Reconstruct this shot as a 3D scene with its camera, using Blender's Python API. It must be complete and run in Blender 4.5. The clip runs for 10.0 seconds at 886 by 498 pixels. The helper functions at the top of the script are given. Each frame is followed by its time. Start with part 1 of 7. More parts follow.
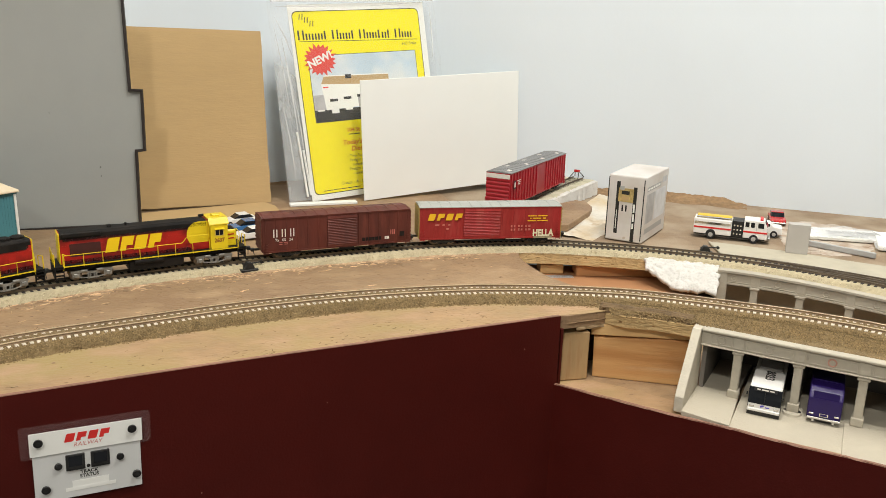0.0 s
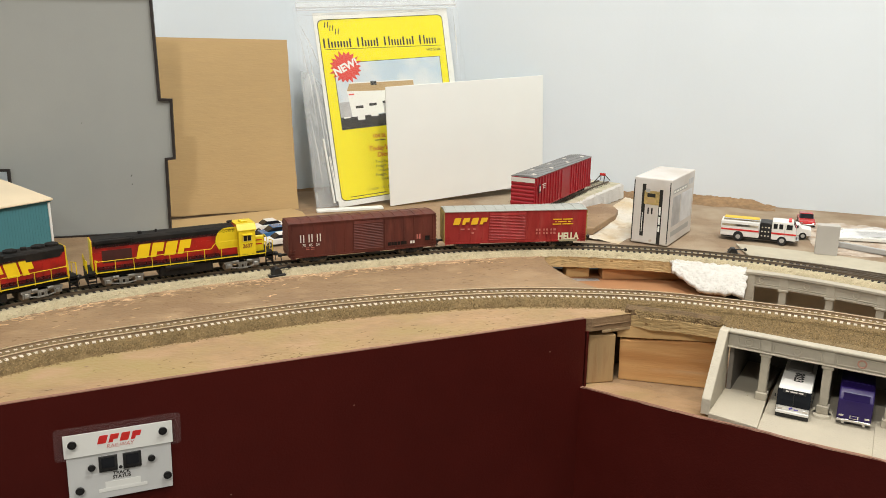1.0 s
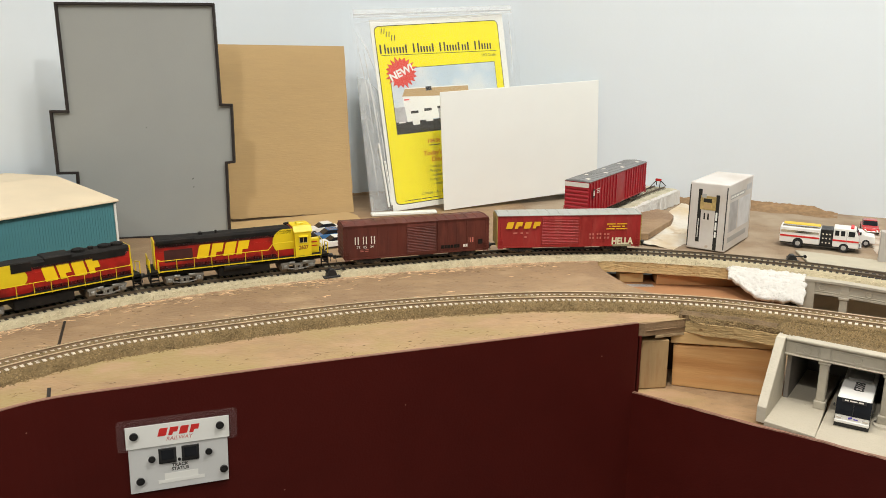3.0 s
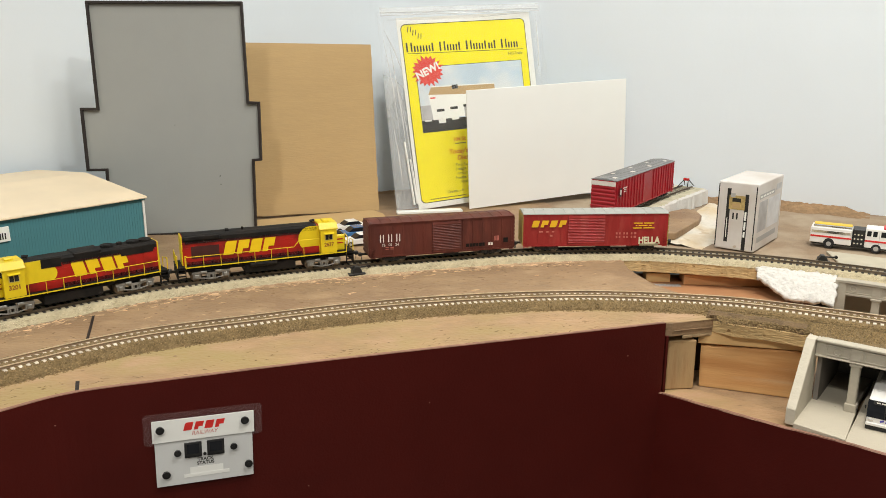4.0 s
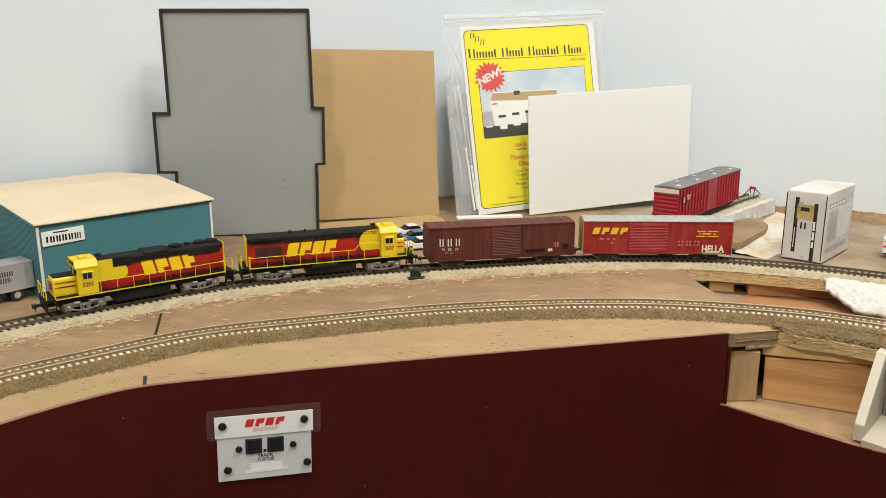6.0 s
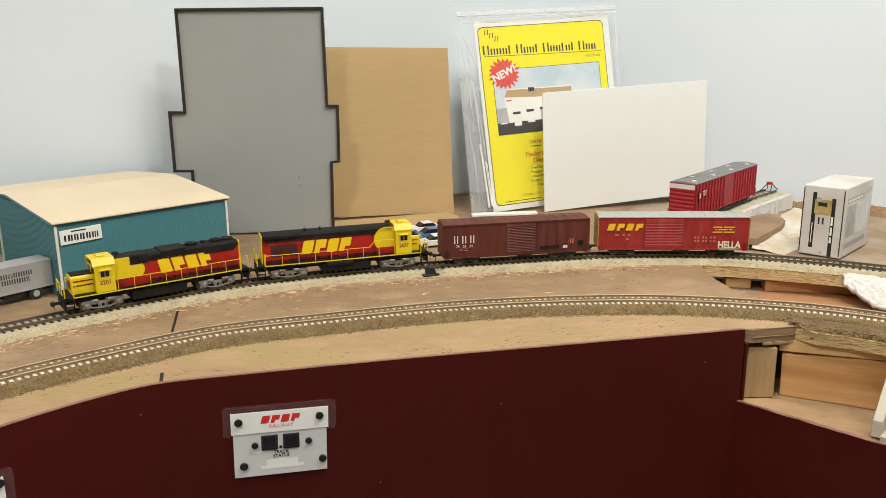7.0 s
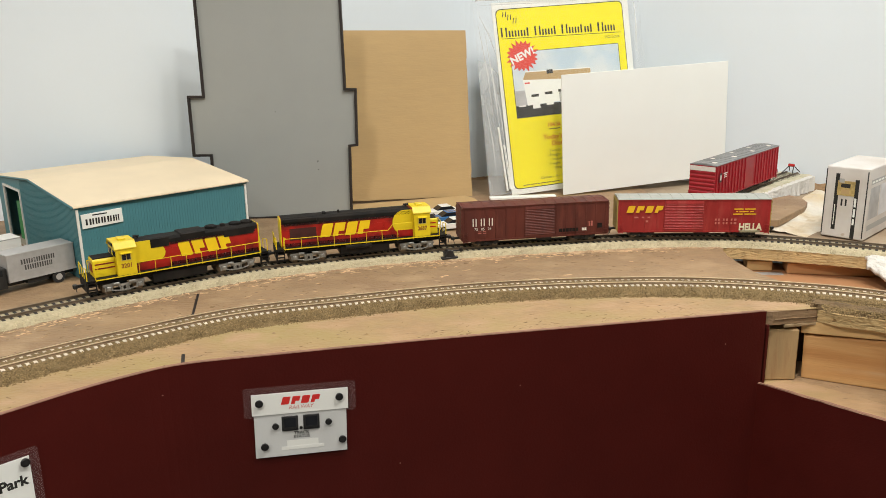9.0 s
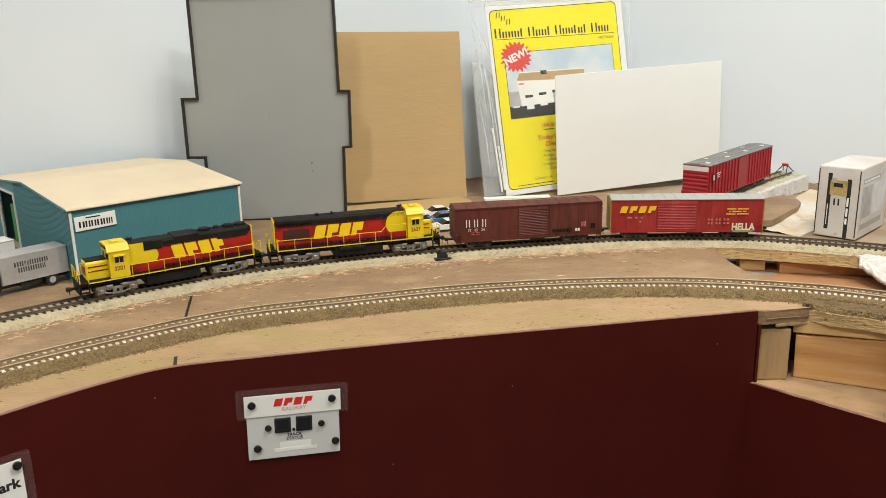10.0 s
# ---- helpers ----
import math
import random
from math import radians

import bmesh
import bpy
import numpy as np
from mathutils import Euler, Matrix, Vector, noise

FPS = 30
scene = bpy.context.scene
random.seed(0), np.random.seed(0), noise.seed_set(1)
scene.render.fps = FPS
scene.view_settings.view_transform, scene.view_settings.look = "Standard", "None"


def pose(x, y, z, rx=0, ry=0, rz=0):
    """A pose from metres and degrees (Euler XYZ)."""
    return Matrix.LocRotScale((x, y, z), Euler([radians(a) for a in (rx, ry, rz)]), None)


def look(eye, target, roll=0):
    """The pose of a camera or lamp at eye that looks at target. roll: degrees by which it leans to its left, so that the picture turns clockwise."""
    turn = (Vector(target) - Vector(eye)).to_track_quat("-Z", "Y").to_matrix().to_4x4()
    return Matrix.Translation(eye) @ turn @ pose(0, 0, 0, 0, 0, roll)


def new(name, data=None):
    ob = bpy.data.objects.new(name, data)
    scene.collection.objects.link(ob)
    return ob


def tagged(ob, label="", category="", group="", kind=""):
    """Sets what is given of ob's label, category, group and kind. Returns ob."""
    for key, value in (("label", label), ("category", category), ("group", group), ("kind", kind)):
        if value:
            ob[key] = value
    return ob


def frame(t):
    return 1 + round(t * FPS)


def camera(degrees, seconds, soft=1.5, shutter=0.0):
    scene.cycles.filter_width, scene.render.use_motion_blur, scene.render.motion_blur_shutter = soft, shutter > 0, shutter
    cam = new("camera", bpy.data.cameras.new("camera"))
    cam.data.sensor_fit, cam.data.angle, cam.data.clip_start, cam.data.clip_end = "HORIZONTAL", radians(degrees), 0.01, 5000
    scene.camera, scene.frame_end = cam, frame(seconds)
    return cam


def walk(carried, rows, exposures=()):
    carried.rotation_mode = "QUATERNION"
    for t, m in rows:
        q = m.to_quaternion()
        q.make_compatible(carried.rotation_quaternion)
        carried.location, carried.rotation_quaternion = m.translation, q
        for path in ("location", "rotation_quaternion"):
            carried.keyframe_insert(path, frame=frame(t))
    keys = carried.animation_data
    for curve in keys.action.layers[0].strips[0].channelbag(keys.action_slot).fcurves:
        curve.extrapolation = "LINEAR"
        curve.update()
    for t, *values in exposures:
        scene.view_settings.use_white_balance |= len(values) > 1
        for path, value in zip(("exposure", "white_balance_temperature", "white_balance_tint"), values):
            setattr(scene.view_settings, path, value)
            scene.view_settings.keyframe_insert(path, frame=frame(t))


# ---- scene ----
cam = camera(56.48, 10.0, soft=0.82)
PATH = [
    (0.0, pose(-0.0059, 0.0164, 0.2820, 74.474, -1.573, -13.241)),
    (0.5, pose(-0.0066, 0.0127, 0.2813, 74.764, -0.950, -12.505)),
    (1.0, pose(-0.0040, 0.0104, 0.2807, 74.884, -0.620, -11.491)),
    (1.5, pose(-0.0040, 0.0086, 0.2794, 74.952, -0.624, -10.529)),
    (2.0, pose(-0.0048, 0.0050, 0.2790, 75.077, -0.574, -9.591)),
    (2.5, pose(-0.0037, 0.0030, 0.2790, 75.296, -0.365, -8.657)),
    (4.0, pose(-0.0032, 0.0047, 0.2754, 75.327, -0.119, -5.923)),
    (4.5, pose(-0.0028, 0.0050, 0.2755, 75.566, -0.116, -5.184)),
    (5.0, pose(-0.0021, 0.0043, 0.2745, 76.052, 0.040, -4.335)),
    (5.5, pose(-0.0033, 0.0021, 0.2747, 75.907, -0.031, -2.788)),
    (7.0, pose(-0.0016, 0.0010, 0.2733, 75.633, 0.519, -0.678)),
    (7.5, pose(0.0000, 0.0000, 0.2740, 75.498, 0.832, -0.215)),
    (8.0, pose(0.0002, -0.0002, 0.2731, 75.238, 0.890, -0.036)),
    (8.5, pose(-0.0007, -0.0016, 0.2704, 74.909, 0.876, 0.149)),
    (9.0, pose(-0.0027, 0.0009, 0.2697, 74.661, 0.971, 0.468)),
    (9.5, pose(0.0036, 0.0008, 0.2691, 74.551, 1.217, 0.156)),
    (10.0, pose(0.0031, -0.0002, 0.2706, 74.696, 1.186, 0.292)),
]
walk(cam, PATH)

# ---- light: a closed basement room with round ceiling fixtures ----
world = bpy.data.worlds.new("world")
scene.world = world
world.use_nodes = True
world.node_tree.nodes["Background"].inputs["Color"].default_value = (0.9, 0.95, 1.0, 1)
world.node_tree.nodes["Background"].inputs["Strength"].default_value = 0.02
scene.view_settings.exposure = 0.0


def tube_lamp(name, eye, target, sx, sy, watts, colour):
    data = bpy.data.lights.new(name, "AREA")
    data.shape, data.size, data.size_y = "RECTANGLE", sx, sy
    data.energy, data.color = watts, colour
    ob = new(name, data)
    ob.matrix_world = look(eye, target)
    return ob


# Last two are added fill: one behind the camera, one for the left wall.
FIXTURES = [(-0.42, -0.39, 1.28, 13.5), (0.33, 0.28, 1.28, 7.5), (0.29, 0.62, 1.28, 6.2), (0.89, 0.39, 1.28, 4.4), (0.85, 0.78, 1.28, 3.5), (0.3, -1.3, 1.28, 3.2), (-1.35, 0.05, 1.28, 8.5)]
for fx, fy, fz, fw in FIXTURES:
    tube_lamp("ceiling_and_fill_lamp", (fx, fy, fz - 0.035), (fx, fy, 0), 0.11, 0.11, fw, (1.0, 0.962, 0.89))

# ---- materials ----
def mat(name, colour, rough=0.6, metal=0.0, var=0.15, scale=60.0, bump=0.1, bump_scale=400.0, spots=None, spot_scale=120.0,
        spot_at=0.62, spec=0.4, coat=0.0, stretch=(1, 1, 1), alpha=1.0, trans=0.0, island=0.0, obrand=0.0, tint=None, tint_scale=9.0, tint2=None, tint2_scale=20.0, grain=None):
    """Principled material with broad and fine colour variation, optional specks, and fine relief."""
    m = bpy.data.materials.new(name)
    m.use_nodes = True
    nt = m.node_tree
    b = nt.nodes["Principled BSDF"]
    L = nt.links.new
    co = nt.nodes.new("ShaderNodeTexCoord")
    mp = nt.nodes.new("ShaderNodeMapping")
    mp.inputs["Scale"].default_value = stretch
    L(co.outputs["Object"], mp.inputs["Vector"])

    def noise_tex(s, detail=4.0):
        n = nt.nodes.new("ShaderNodeTexNoise")
        n.inputs["Scale"].default_value, n.inputs["Detail"].default_value = s, detail
        L(mp.outputs["Vector"], n.inputs["Vector"])
        return n

    def mix(fac, a, c, kind="MIX"):
        x = nt.nodes.new("ShaderNodeMix")
        x.data_type, x.blend_type = "RGBA", kind
        for val, sock in ((fac, x.inputs[0]), (a, x.inputs[6]), (c, x.inputs[7])):
            if isinstance(val, bpy.types.NodeSocket):
                L(val, sock)
            else:
                sock.default_value = val
        return x.outputs[2]

    def ramp(src, lo, hi):
        r = nt.nodes.new("ShaderNodeMapRange")
        r.inputs[1].default_value, r.inputs[2].default_value = lo, hi
        L(src, r.inputs[0])
        return r.outputs[0]

    base = (*colour, 1)
    dark = tuple(c * (1 - var) for c in colour) + (1,)
    light = tuple(min(1, c * (1 + var)) for c in colour) + (1,)
    n1, n2 = noise_tex(scale * 0.18, 3), noise_tex(scale, 5)
    col = mix(ramp(n1.outputs["Fac"], 0.3, 0.7), dark, light)
    col = mix(0.5, col, mix(ramp(n2.outputs["Fac"], 0.3, 0.7), dark, light))
    if tint:
        n5 = noise_tex(tint_scale, 5)
        col = mix(ramp(n5.outputs["Fac"], 0.42, 0.62), col, (*tint, 1))
    if tint2:
        n6 = noise_tex(tint2_scale, 6)
        col = mix(ramp(n6.outputs["Fac"], 0.52, 0.66), col, (*tint2, 1))
    if grain:
        w = nt.nodes.new("ShaderNodeTexWave")
        w.wave_type, w.bands_direction = "BANDS", "Z"
        for key, val in (("Scale", grain[3]), ("Distortion", grain[4]), ("Detail", 3.0), ("Detail Scale", 0.6)):
            w.inputs[key].default_value = val
        L(mp.outputs["Vector"], w.inputs["Vector"])
        col = mix(ramp(w.outputs["Fac"], 0.35, 1.0), col, (*grain[:3], 1))
    if spots:
        n3 = noise_tex(spot_scale, 2)
        col = mix(ramp(n3.outputs["Fac"], spot_at, spot_at + 0.05), col, (*spots, 1))
    if island or obrand:
        src = nt.nodes.new("ShaderNodeNewGeometry").outputs["Random Per Island"] if island else nt.nodes.new("ShaderNodeObjectInfo").outputs["Random"]
        k = island or obrand
        col = mix(1.0, col, mix(src, (1 - k, 1 - k, 1 - k, 1), (1 + k, 1 + k, 1 + k, 1)), "MULTIPLY")
    L(col, b.inputs["Base Color"])
    rr = nt.nodes.new("ShaderNodeMapRange")
    rr.inputs[3].default_value, rr.inputs[4].default_value = max(0.02, rough - 0.1), min(1, rough + 0.1)
    L(n2.outputs["Fac"], rr.inputs[0])
    L(rr.outputs[0], b.inputs["Roughness"])
    b.inputs["Metallic"].default_value = metal
    b.inputs["Specular IOR Level"].default_value = spec
    b.inputs["Coat Weight"].default_value = coat
    b.inputs["Alpha"].default_value = alpha
    b.inputs["Transmission Weight"].default_value = trans
    if bump:
        bp = nt.nodes.new("ShaderNodeBump")
        bp.inputs["Strength"].default_value, bp.inputs["Distance"].default_value = bump, 0.002
        n4 = noise_tex(bump_scale, 4)
        L(n4.outputs["Fac"], bp.inputs["Height"])
        L(bp.outputs["Normal"], b.inputs["Normal"])
    return m


M_WALL = mat("painted_wall", (0.737, 0.803, 0.857), 0.75, var=0.03, scale=6, bump=0.05, bump_scale=300)
M_ROOM = mat("room_wall", (0.72, 0.71, 0.68), 0.8, var=0.03, scale=5)
M_CEIL = mat("ceiling_white", (0.8, 0.8, 0.78), 0.85, var=0.02, scale=8)
M_CARPET = mat("floor_concrete", (0.25, 0.23, 0.21), 0.9, var=0.15, scale=12)
M_PLY = mat("tan_painted_plywood", (0.318, 0.210, 0.117), 0.6, tint=(0.268, 0.172, 0.097), tint_scale=11, tint2=(0.375, 0.255, 0.146), tint2_scale=26, var=0.27, scale=110, bump=0.55, bump_scale=300, spots=(0.19, 0.115, 0.068), spot_scale=210, spot_at=0.68, stretch=(0.65, 1, 1))
M_PLYF = mat("sand_painted_plywood", (0.362, 0.233, 0.124), 0.6, tint=(0.340, 0.250, 0.107), tint_scale=14, tint2=(0.415, 0.268, 0.155), tint2_scale=24, var=0.22, scale=110, bump=0.5, bump_scale=300, spots=(0.24, 0.15, 0.078), spot_scale=190, spot_at=0.69, stretch=(0.65, 1, 1))
M_CREAM = mat("cream_ballast", (0.52, 0.45, 0.295), 0.9, var=0.16, scale=300, bump=0.8, bump_scale=900)
M_BROWN = mat("brown_ballast", (0.196, 0.134, 0.060), 0.95, var=0.40, scale=650, bump=0.9, bump_scale=900, spots=(0.37, 0.265, 0.13), spot_scale=750, spot_at=0.60)
M_RAIL = mat("nickel_rail", (0.70, 0.57, 0.39), 0.38, metal=0.5, var=0.2, scale=200, bump=0.05)
M_RAIL_DARK = mat("weathered_rail", (0.20, 0.16, 0.12), 0.45, metal=0.7, var=0.3, scale=200, bump=0.05)
M_RAIL_SIDE = mat("rusty_rail_web", (0.21, 0.14, 0.08), 0.7, var=0.3, scale=200)
M_TIE = mat("dark_tie", (0.035, 0.028, 0.024), 0.75, var=0.3, scale=500, obrand=0.3)
M_CTIE = mat("concrete_tie", (0.66, 0.59, 0.49), 0.8, var=0.12, scale=500, obrand=0.15)
M_FASCIA = mat("maroon_hardboard", (0.063, 0.0061, 0.0041), 0.5, var=0.12, scale=30, bump=0.12, bump_scale=500, spec=0.16)
M_FEDGE = mat("fascia_edge", (0.25, 0.13, 0.09), 0.7, var=0.3, scale=200)
M_OSB = mat("strand_board", (0.57, 0.40, 0.19), 0.75, var=0.28, scale=220, bump=0.8, bump_scale=350, spots=(0.30, 0.18, 0.07), spot_scale=260, spot_at=0.64, stretch=(0.45, 0.45, 1.6))
M_PINE = mat("pine_wood", (0.66, 0.39, 0.165), 0.5, tint=(0.56, 0.29, 0.11), tint_scale=45, tint2=(0.62, 0.45, 0.28), tint2_scale=26, grain=(0.50, 0.25, 0.09, 7.0, 26.0), var=0.2, scale=90, bump=0.25, bump_scale=200, stretch=(0.16, 1.6, 1.6))
M_PINE2 = mat("end_grain_pine", (0.47, 0.315, 0.155), 0.65, tint2=(0.36, 0.21, 0.10), tint2_scale=60, var=0.25, scale=60, bump=0.2, stretch=(2, 2, 0.3))
M_HARD = mat("brown_hardboard", (0.41, 0.205, 0.096), 0.6, var=0.12, scale=60)
M_PLASTER = mat("white_plaster", (0.66, 0.64, 0.60), 0.85, var=0.06, scale=200, bump=0.9, bump_scale=350)
M_FOAM = mat("white_foam_scenery", (0.68, 0.64, 0.56), 0.9, tint=(0.62, 0.50, 0.33), tint_scale=17, var=0.14, scale=90, bump=0.8, bump_scale=260, spots=(0.56, 0.46, 0.33), spot_scale=38, spot_at=0.62)
M_DIRT = mat("brown_dirt", (0.30, 0.19, 0.10), 0.95, var=0.35, scale=150, bump=0.8)
M_TAN = mat("tan_ground", (0.272, 0.194, 0.124), 0.85, tint=(0.38, 0.30, 0.21), tint_scale=14, var=0.14, scale=60, bump=0.4, spots=(0.22, 0.15, 0.09), spot_scale=180, spot_at=0.72)
M_CONC = mat("grey_casting", (0.455, 0.415, 0.335), 0.8, var=0.10, scale=120, bump=0.3, bump_scale=300)
M_CONC2 = mat("concrete_road", (0.47, 0.425, 0.335), 0.8, tint=(0.46, 0.415, 0.33), tint_scale=25, var=0.08, scale=90, bump=0.25, spots=(0.30, 0.25, 0.18), spot_scale=120, spot_at=0.75)
# casting grey darkened to carry the shade inside the underpass
M_UNDERSHADE = mat("underpass_shade", (0.20, 0.18, 0.16), 0.85, var=0.2, scale=60)
M_GREY = mat("grey_board", (0.315, 0.325, 0.31), 0.6, var=0.04, scale=25, bump=0.05, spots=(0.08, 0.08, 0.08), spot_scale=70, spot_at=0.80)
M_BLACK = mat("black_edge", (0.02, 0.014, 0.012), 0.6, var=0.3, scale=200)
M_CARD = mat("brown_cardboard", (0.50, 0.345, 0.165), 0.8, var=0.06, scale=30, bump=0.15, bump_scale=90, stretch=(1, 1, 6))
M_WHITE = mat("white_board", (0.87, 0.89, 0.86), 0.55, var=0.02, scale=20, bump=0.03)
M_YELLOW = mat("printed_yellow", (0.93, 0.82, 0.0), 0.35, var=0.03, scale=20, bump=0.02)
M_PWHITE = mat("white_paper", (0.86, 0.87, 0.83), 0.45, var=0.02, scale=30, bump=0.02)
M_INK = mat("black_ink", (0.02, 0.02, 0.018), 0.5, var=0.1, scale=100, bump=0)
M_REDINK = mat("red_ink", (0.65, 0.03, 0.025), 0.45, var=0.1, scale=100, bump=0)
M_TEAL = mat("teal_siding", (0.072, 0.222, 0.255), 0.5, var=0.08, scale=40, bump=0.1)
M_ROOF = mat("cream_roof", (0.74, 0.62, 0.44), 0.6, var=0.08, scale=25, bump=0.05)
M_OFFWHITE = mat("offwhite_plastic", (0.75, 0.74, 0.70), 0.4, var=0.05, scale=60, bump=0.03)
M_GREYPL = mat("grey_plastic", (0.40, 0.40, 0.39), 0.45, var=0.06, scale=60, bump=0.05)
M_SILVER = mat("silver_paint", (0.44, 0.43, 0.42), 0.4, metal=0.2, var=0.12, scale=150)
M_BLK = mat("black_plastic", (0.018, 0.018, 0.018), 0.45, var=0.3, scale=150, bump=0.05)
M_DKGLASS = mat("dark_glass", (0.012, 0.014, 0.018), 0.08, var=0.1, scale=30, bump=0)
M_LOCO_Y = mat("loco_yellow", (0.72, 0.54, 0.014), 0.4, var=0.10, scale=120, bump=0.05, spots=(0.42, 0.30, 0.05), spot_scale=90, spot_at=0.74)
M_LOCO_R = mat("loco_red", (0.40, 0.014, 0.009), 0.42, tint=(0.17, 0.008, 0.006), tint_scale=48, var=0.2, scale=90, bump=0.05, spots=(0.12, 0.012, 0.01), spot_scale=60, spot_at=0.68)
M_LOCO_K = mat("loco_black", (0.010, 0.0095, 0.009), 0.62, spec=0.16, tint=(0.018, 0.015, 0.013), tint_scale=70, var=0.3, scale=150, bump=0.1)
M_TRUCK = mat("silver_truck", (0.25, 0.245, 0.225), 0.45, metal=0.4, var=0.3, scale=300, bump=0.2)
M_BOX_BROWN = mat("boxcar_brown", (0.112, 0.023, 0.0145), 0.55, tint=(0.083, 0.019, 0.013), tint_scale=50, tint2=(0.125, 0.030, 0.020), tint2_scale=90, var=0.18, scale=160, bump=0.12, stretch=(1, 1, 0.25))
M_BOX_RED = mat("boxcar_red", (0.335, 0.024, 0.024), 0.5, tint=(0.27, 0.020, 0.018), tint_scale=60, tint2=(0.33, 0.040, 0.034), tint2_scale=90, var=0.18, scale=160, bump=0.12, stretch=(1, 1, 0.25))
M_BOX_RED2 = mat("boxcar_scarlet", (0.33, 0.012, 0.02), 0.42, var=0.12, scale=120, bump=0.05)
M_GALV = mat("galvanised_roof", (0.40, 0.41, 0.38), 0.5, metal=0.1, var=0.12, scale=90)
M_GALV2 = mat("silver_roof", (0.24, 0.24, 0.24), 0.45, metal=0.3, var=0.15, scale=90, spots=(0.5, 0.45, 0.4), spot_scale=110, spot_at=0.72)
M_PURPLE = mat("purple_paint", (0.021, 0.009, 0.098), 0.35, var=0.15, scale=90)
M_CARRED = mat("car_red", (0.5, 0.02, 0.02), 0.25, var=0.05, scale=90, coat=0.5)
M_CARBLUE = mat("car_blue", (0.05, 0.16, 0.36), 0.25, var=0.05, scale=90, coat=0.5)
M_CHROME = mat("chrome", (0.75, 0.75, 0.75), 0.15, metal=1.0, var=0.05, scale=90, bump=0)
M_RUBBER = mat("rubber", (0.02, 0.02, 0.02), 0.8, var=0.2, scale=200)
M_GREEN = mat("green_plastic", (0.02, 0.22, 0.06), 0.5, var=0.15, scale=150)
M_BUSBLUE = mat("bus_stripe", (0.10, 0.08, 0.45), 0.4, var=0.1, scale=100)
M_OCHRE = mat("ochre_letter", (0.78, 0.46, 0.02), 0.5, var=0.08, scale=200, bump=0)
M_DIMRED = mat("faded_letter", (0.50, 0.16, 0.13), 0.6, var=0.2, scale=300, bump=0)
M_WLET = mat("white_letter", (0.72, 0.68, 0.62), 0.5, var=0.1, scale=300, bump=0)
M_FILM = mat("clear_film", (0.95, 0.96, 0.97), 0.12, var=0.01, scale=20, bump=0.8, bump_scale=30, alpha=0.055, spec=0.8)
M_LAMIN = mat("clear_laminate", (0.5, 0.35, 0.35), 0.1, var=0.02, scale=20, bump=0.02, alpha=0.06, spec=0.6)


def lamp_mat():
    m = bpy.data.materials.new("lit_diffuser")
    m.use_nodes = True
    b = m.node_tree.nodes["Principled BSDF"]
    b.inputs["Emission Color"].default_value = (1.0, 0.965, 0.9, 1)
    b.inputs["Emission Strength"].default_value = 2.0
    b.inputs["Base Color"].default_value = (0.9, 0.9, 0.88, 1)
    return m


M_TUBE = lamp_mat()

# ---- mesh helpers ----
def mesh_of(name, bm, material, smooth=False):
    me = bpy.data.meshes.new(name)
    bm.normal_update()
    bm.to_mesh(me)
    bm.free()
    me.materials.append(material)
    if smooth:
        for p in me.polygons:
            p.use_smooth = True
    return me


def part(name, bm, material, parent, label="", m=None, smooth=False):
    """One mesh object under a thing or a part; m places it in the parent's own space."""
    ob = new(name, mesh_of(name, bm, material, smooth))
    ob.parent = parent
    if m is not None:
        ob.matrix_basis = m
    if label:
        ob["label"] = label
    return ob


def shared(name, me, parent, m, label=""):
    """Another object on a mesh that is already there."""
    ob = new(name, me)
    ob.parent = parent
    ob.matrix_basis = m
    if label:
        ob["label"] = label
    return ob


def thing(name, label, category, m=None, group="", kind=""):
    ob = new(name)
    ob.empty_display_size = 0.02
    if m is not None:
        ob.matrix_basis = m
    return tagged(ob, label, category, group, kind)


def whole(name, bm, material, label, category="", m=None, group="", kind="", smooth=False):
    """A thing that is one plain mesh."""
    ob = new(name, mesh_of(name, bm, material, smooth))
    if m is not None:
        ob.matrix_basis = m
    return tagged(ob, label, category, group, kind)


def box(size, at=(0, 0, 0), bevel=0.0, bm=None, rot=None, seg=1):
    """Box of that size about its centre at; added to bm where one is given."""
    out = bm or bmesh.new()
    m = Matrix.Translation(at) @ (rot or Matrix.Identity(4)) @ Matrix.Diagonal((*size, 1))
    r = bmesh.ops.create_cube(out, size=1.0, matrix=m)
    if bevel:
        edges = {e for v in r["verts"] for e in v.link_edges}
        bmesh.ops.bevel(out, geom=list(edges), offset=bevel, segments=seg, affect="EDGES", profile=0.6)
    return out


def rod(r1, r2, length, at=(0, 0, 0), axis="Z", seg=12, bm=None):
    out = bm or bmesh.new()
    rot = {"Z": Matrix.Identity(4), "X": Matrix.Rotation(radians(90), 4, "Y"), "Y": Matrix.Rotation(radians(-90), 4, "X")}[axis]
    bmesh.ops.create_cone(out, cap_ends=True, segments=seg, radius1=r1, radius2=r2, depth=length, matrix=Matrix.Translation(at) @ rot)
    return out


def stick(a, b, r, bm=None, seg=6):
    """Round bar from a to b."""
    out = bm or bmesh.new()
    a, b = Vector(a), Vector(b)
    q = (b - a).to_track_quat("Z", "Y").to_matrix().to_4x4()
    bmesh.ops.create_cone(out, cap_ends=True, segments=seg, radius1=r, radius2=r, depth=(b - a).length, matrix=Matrix.Translation((a + b) / 2) @ q)
    return out


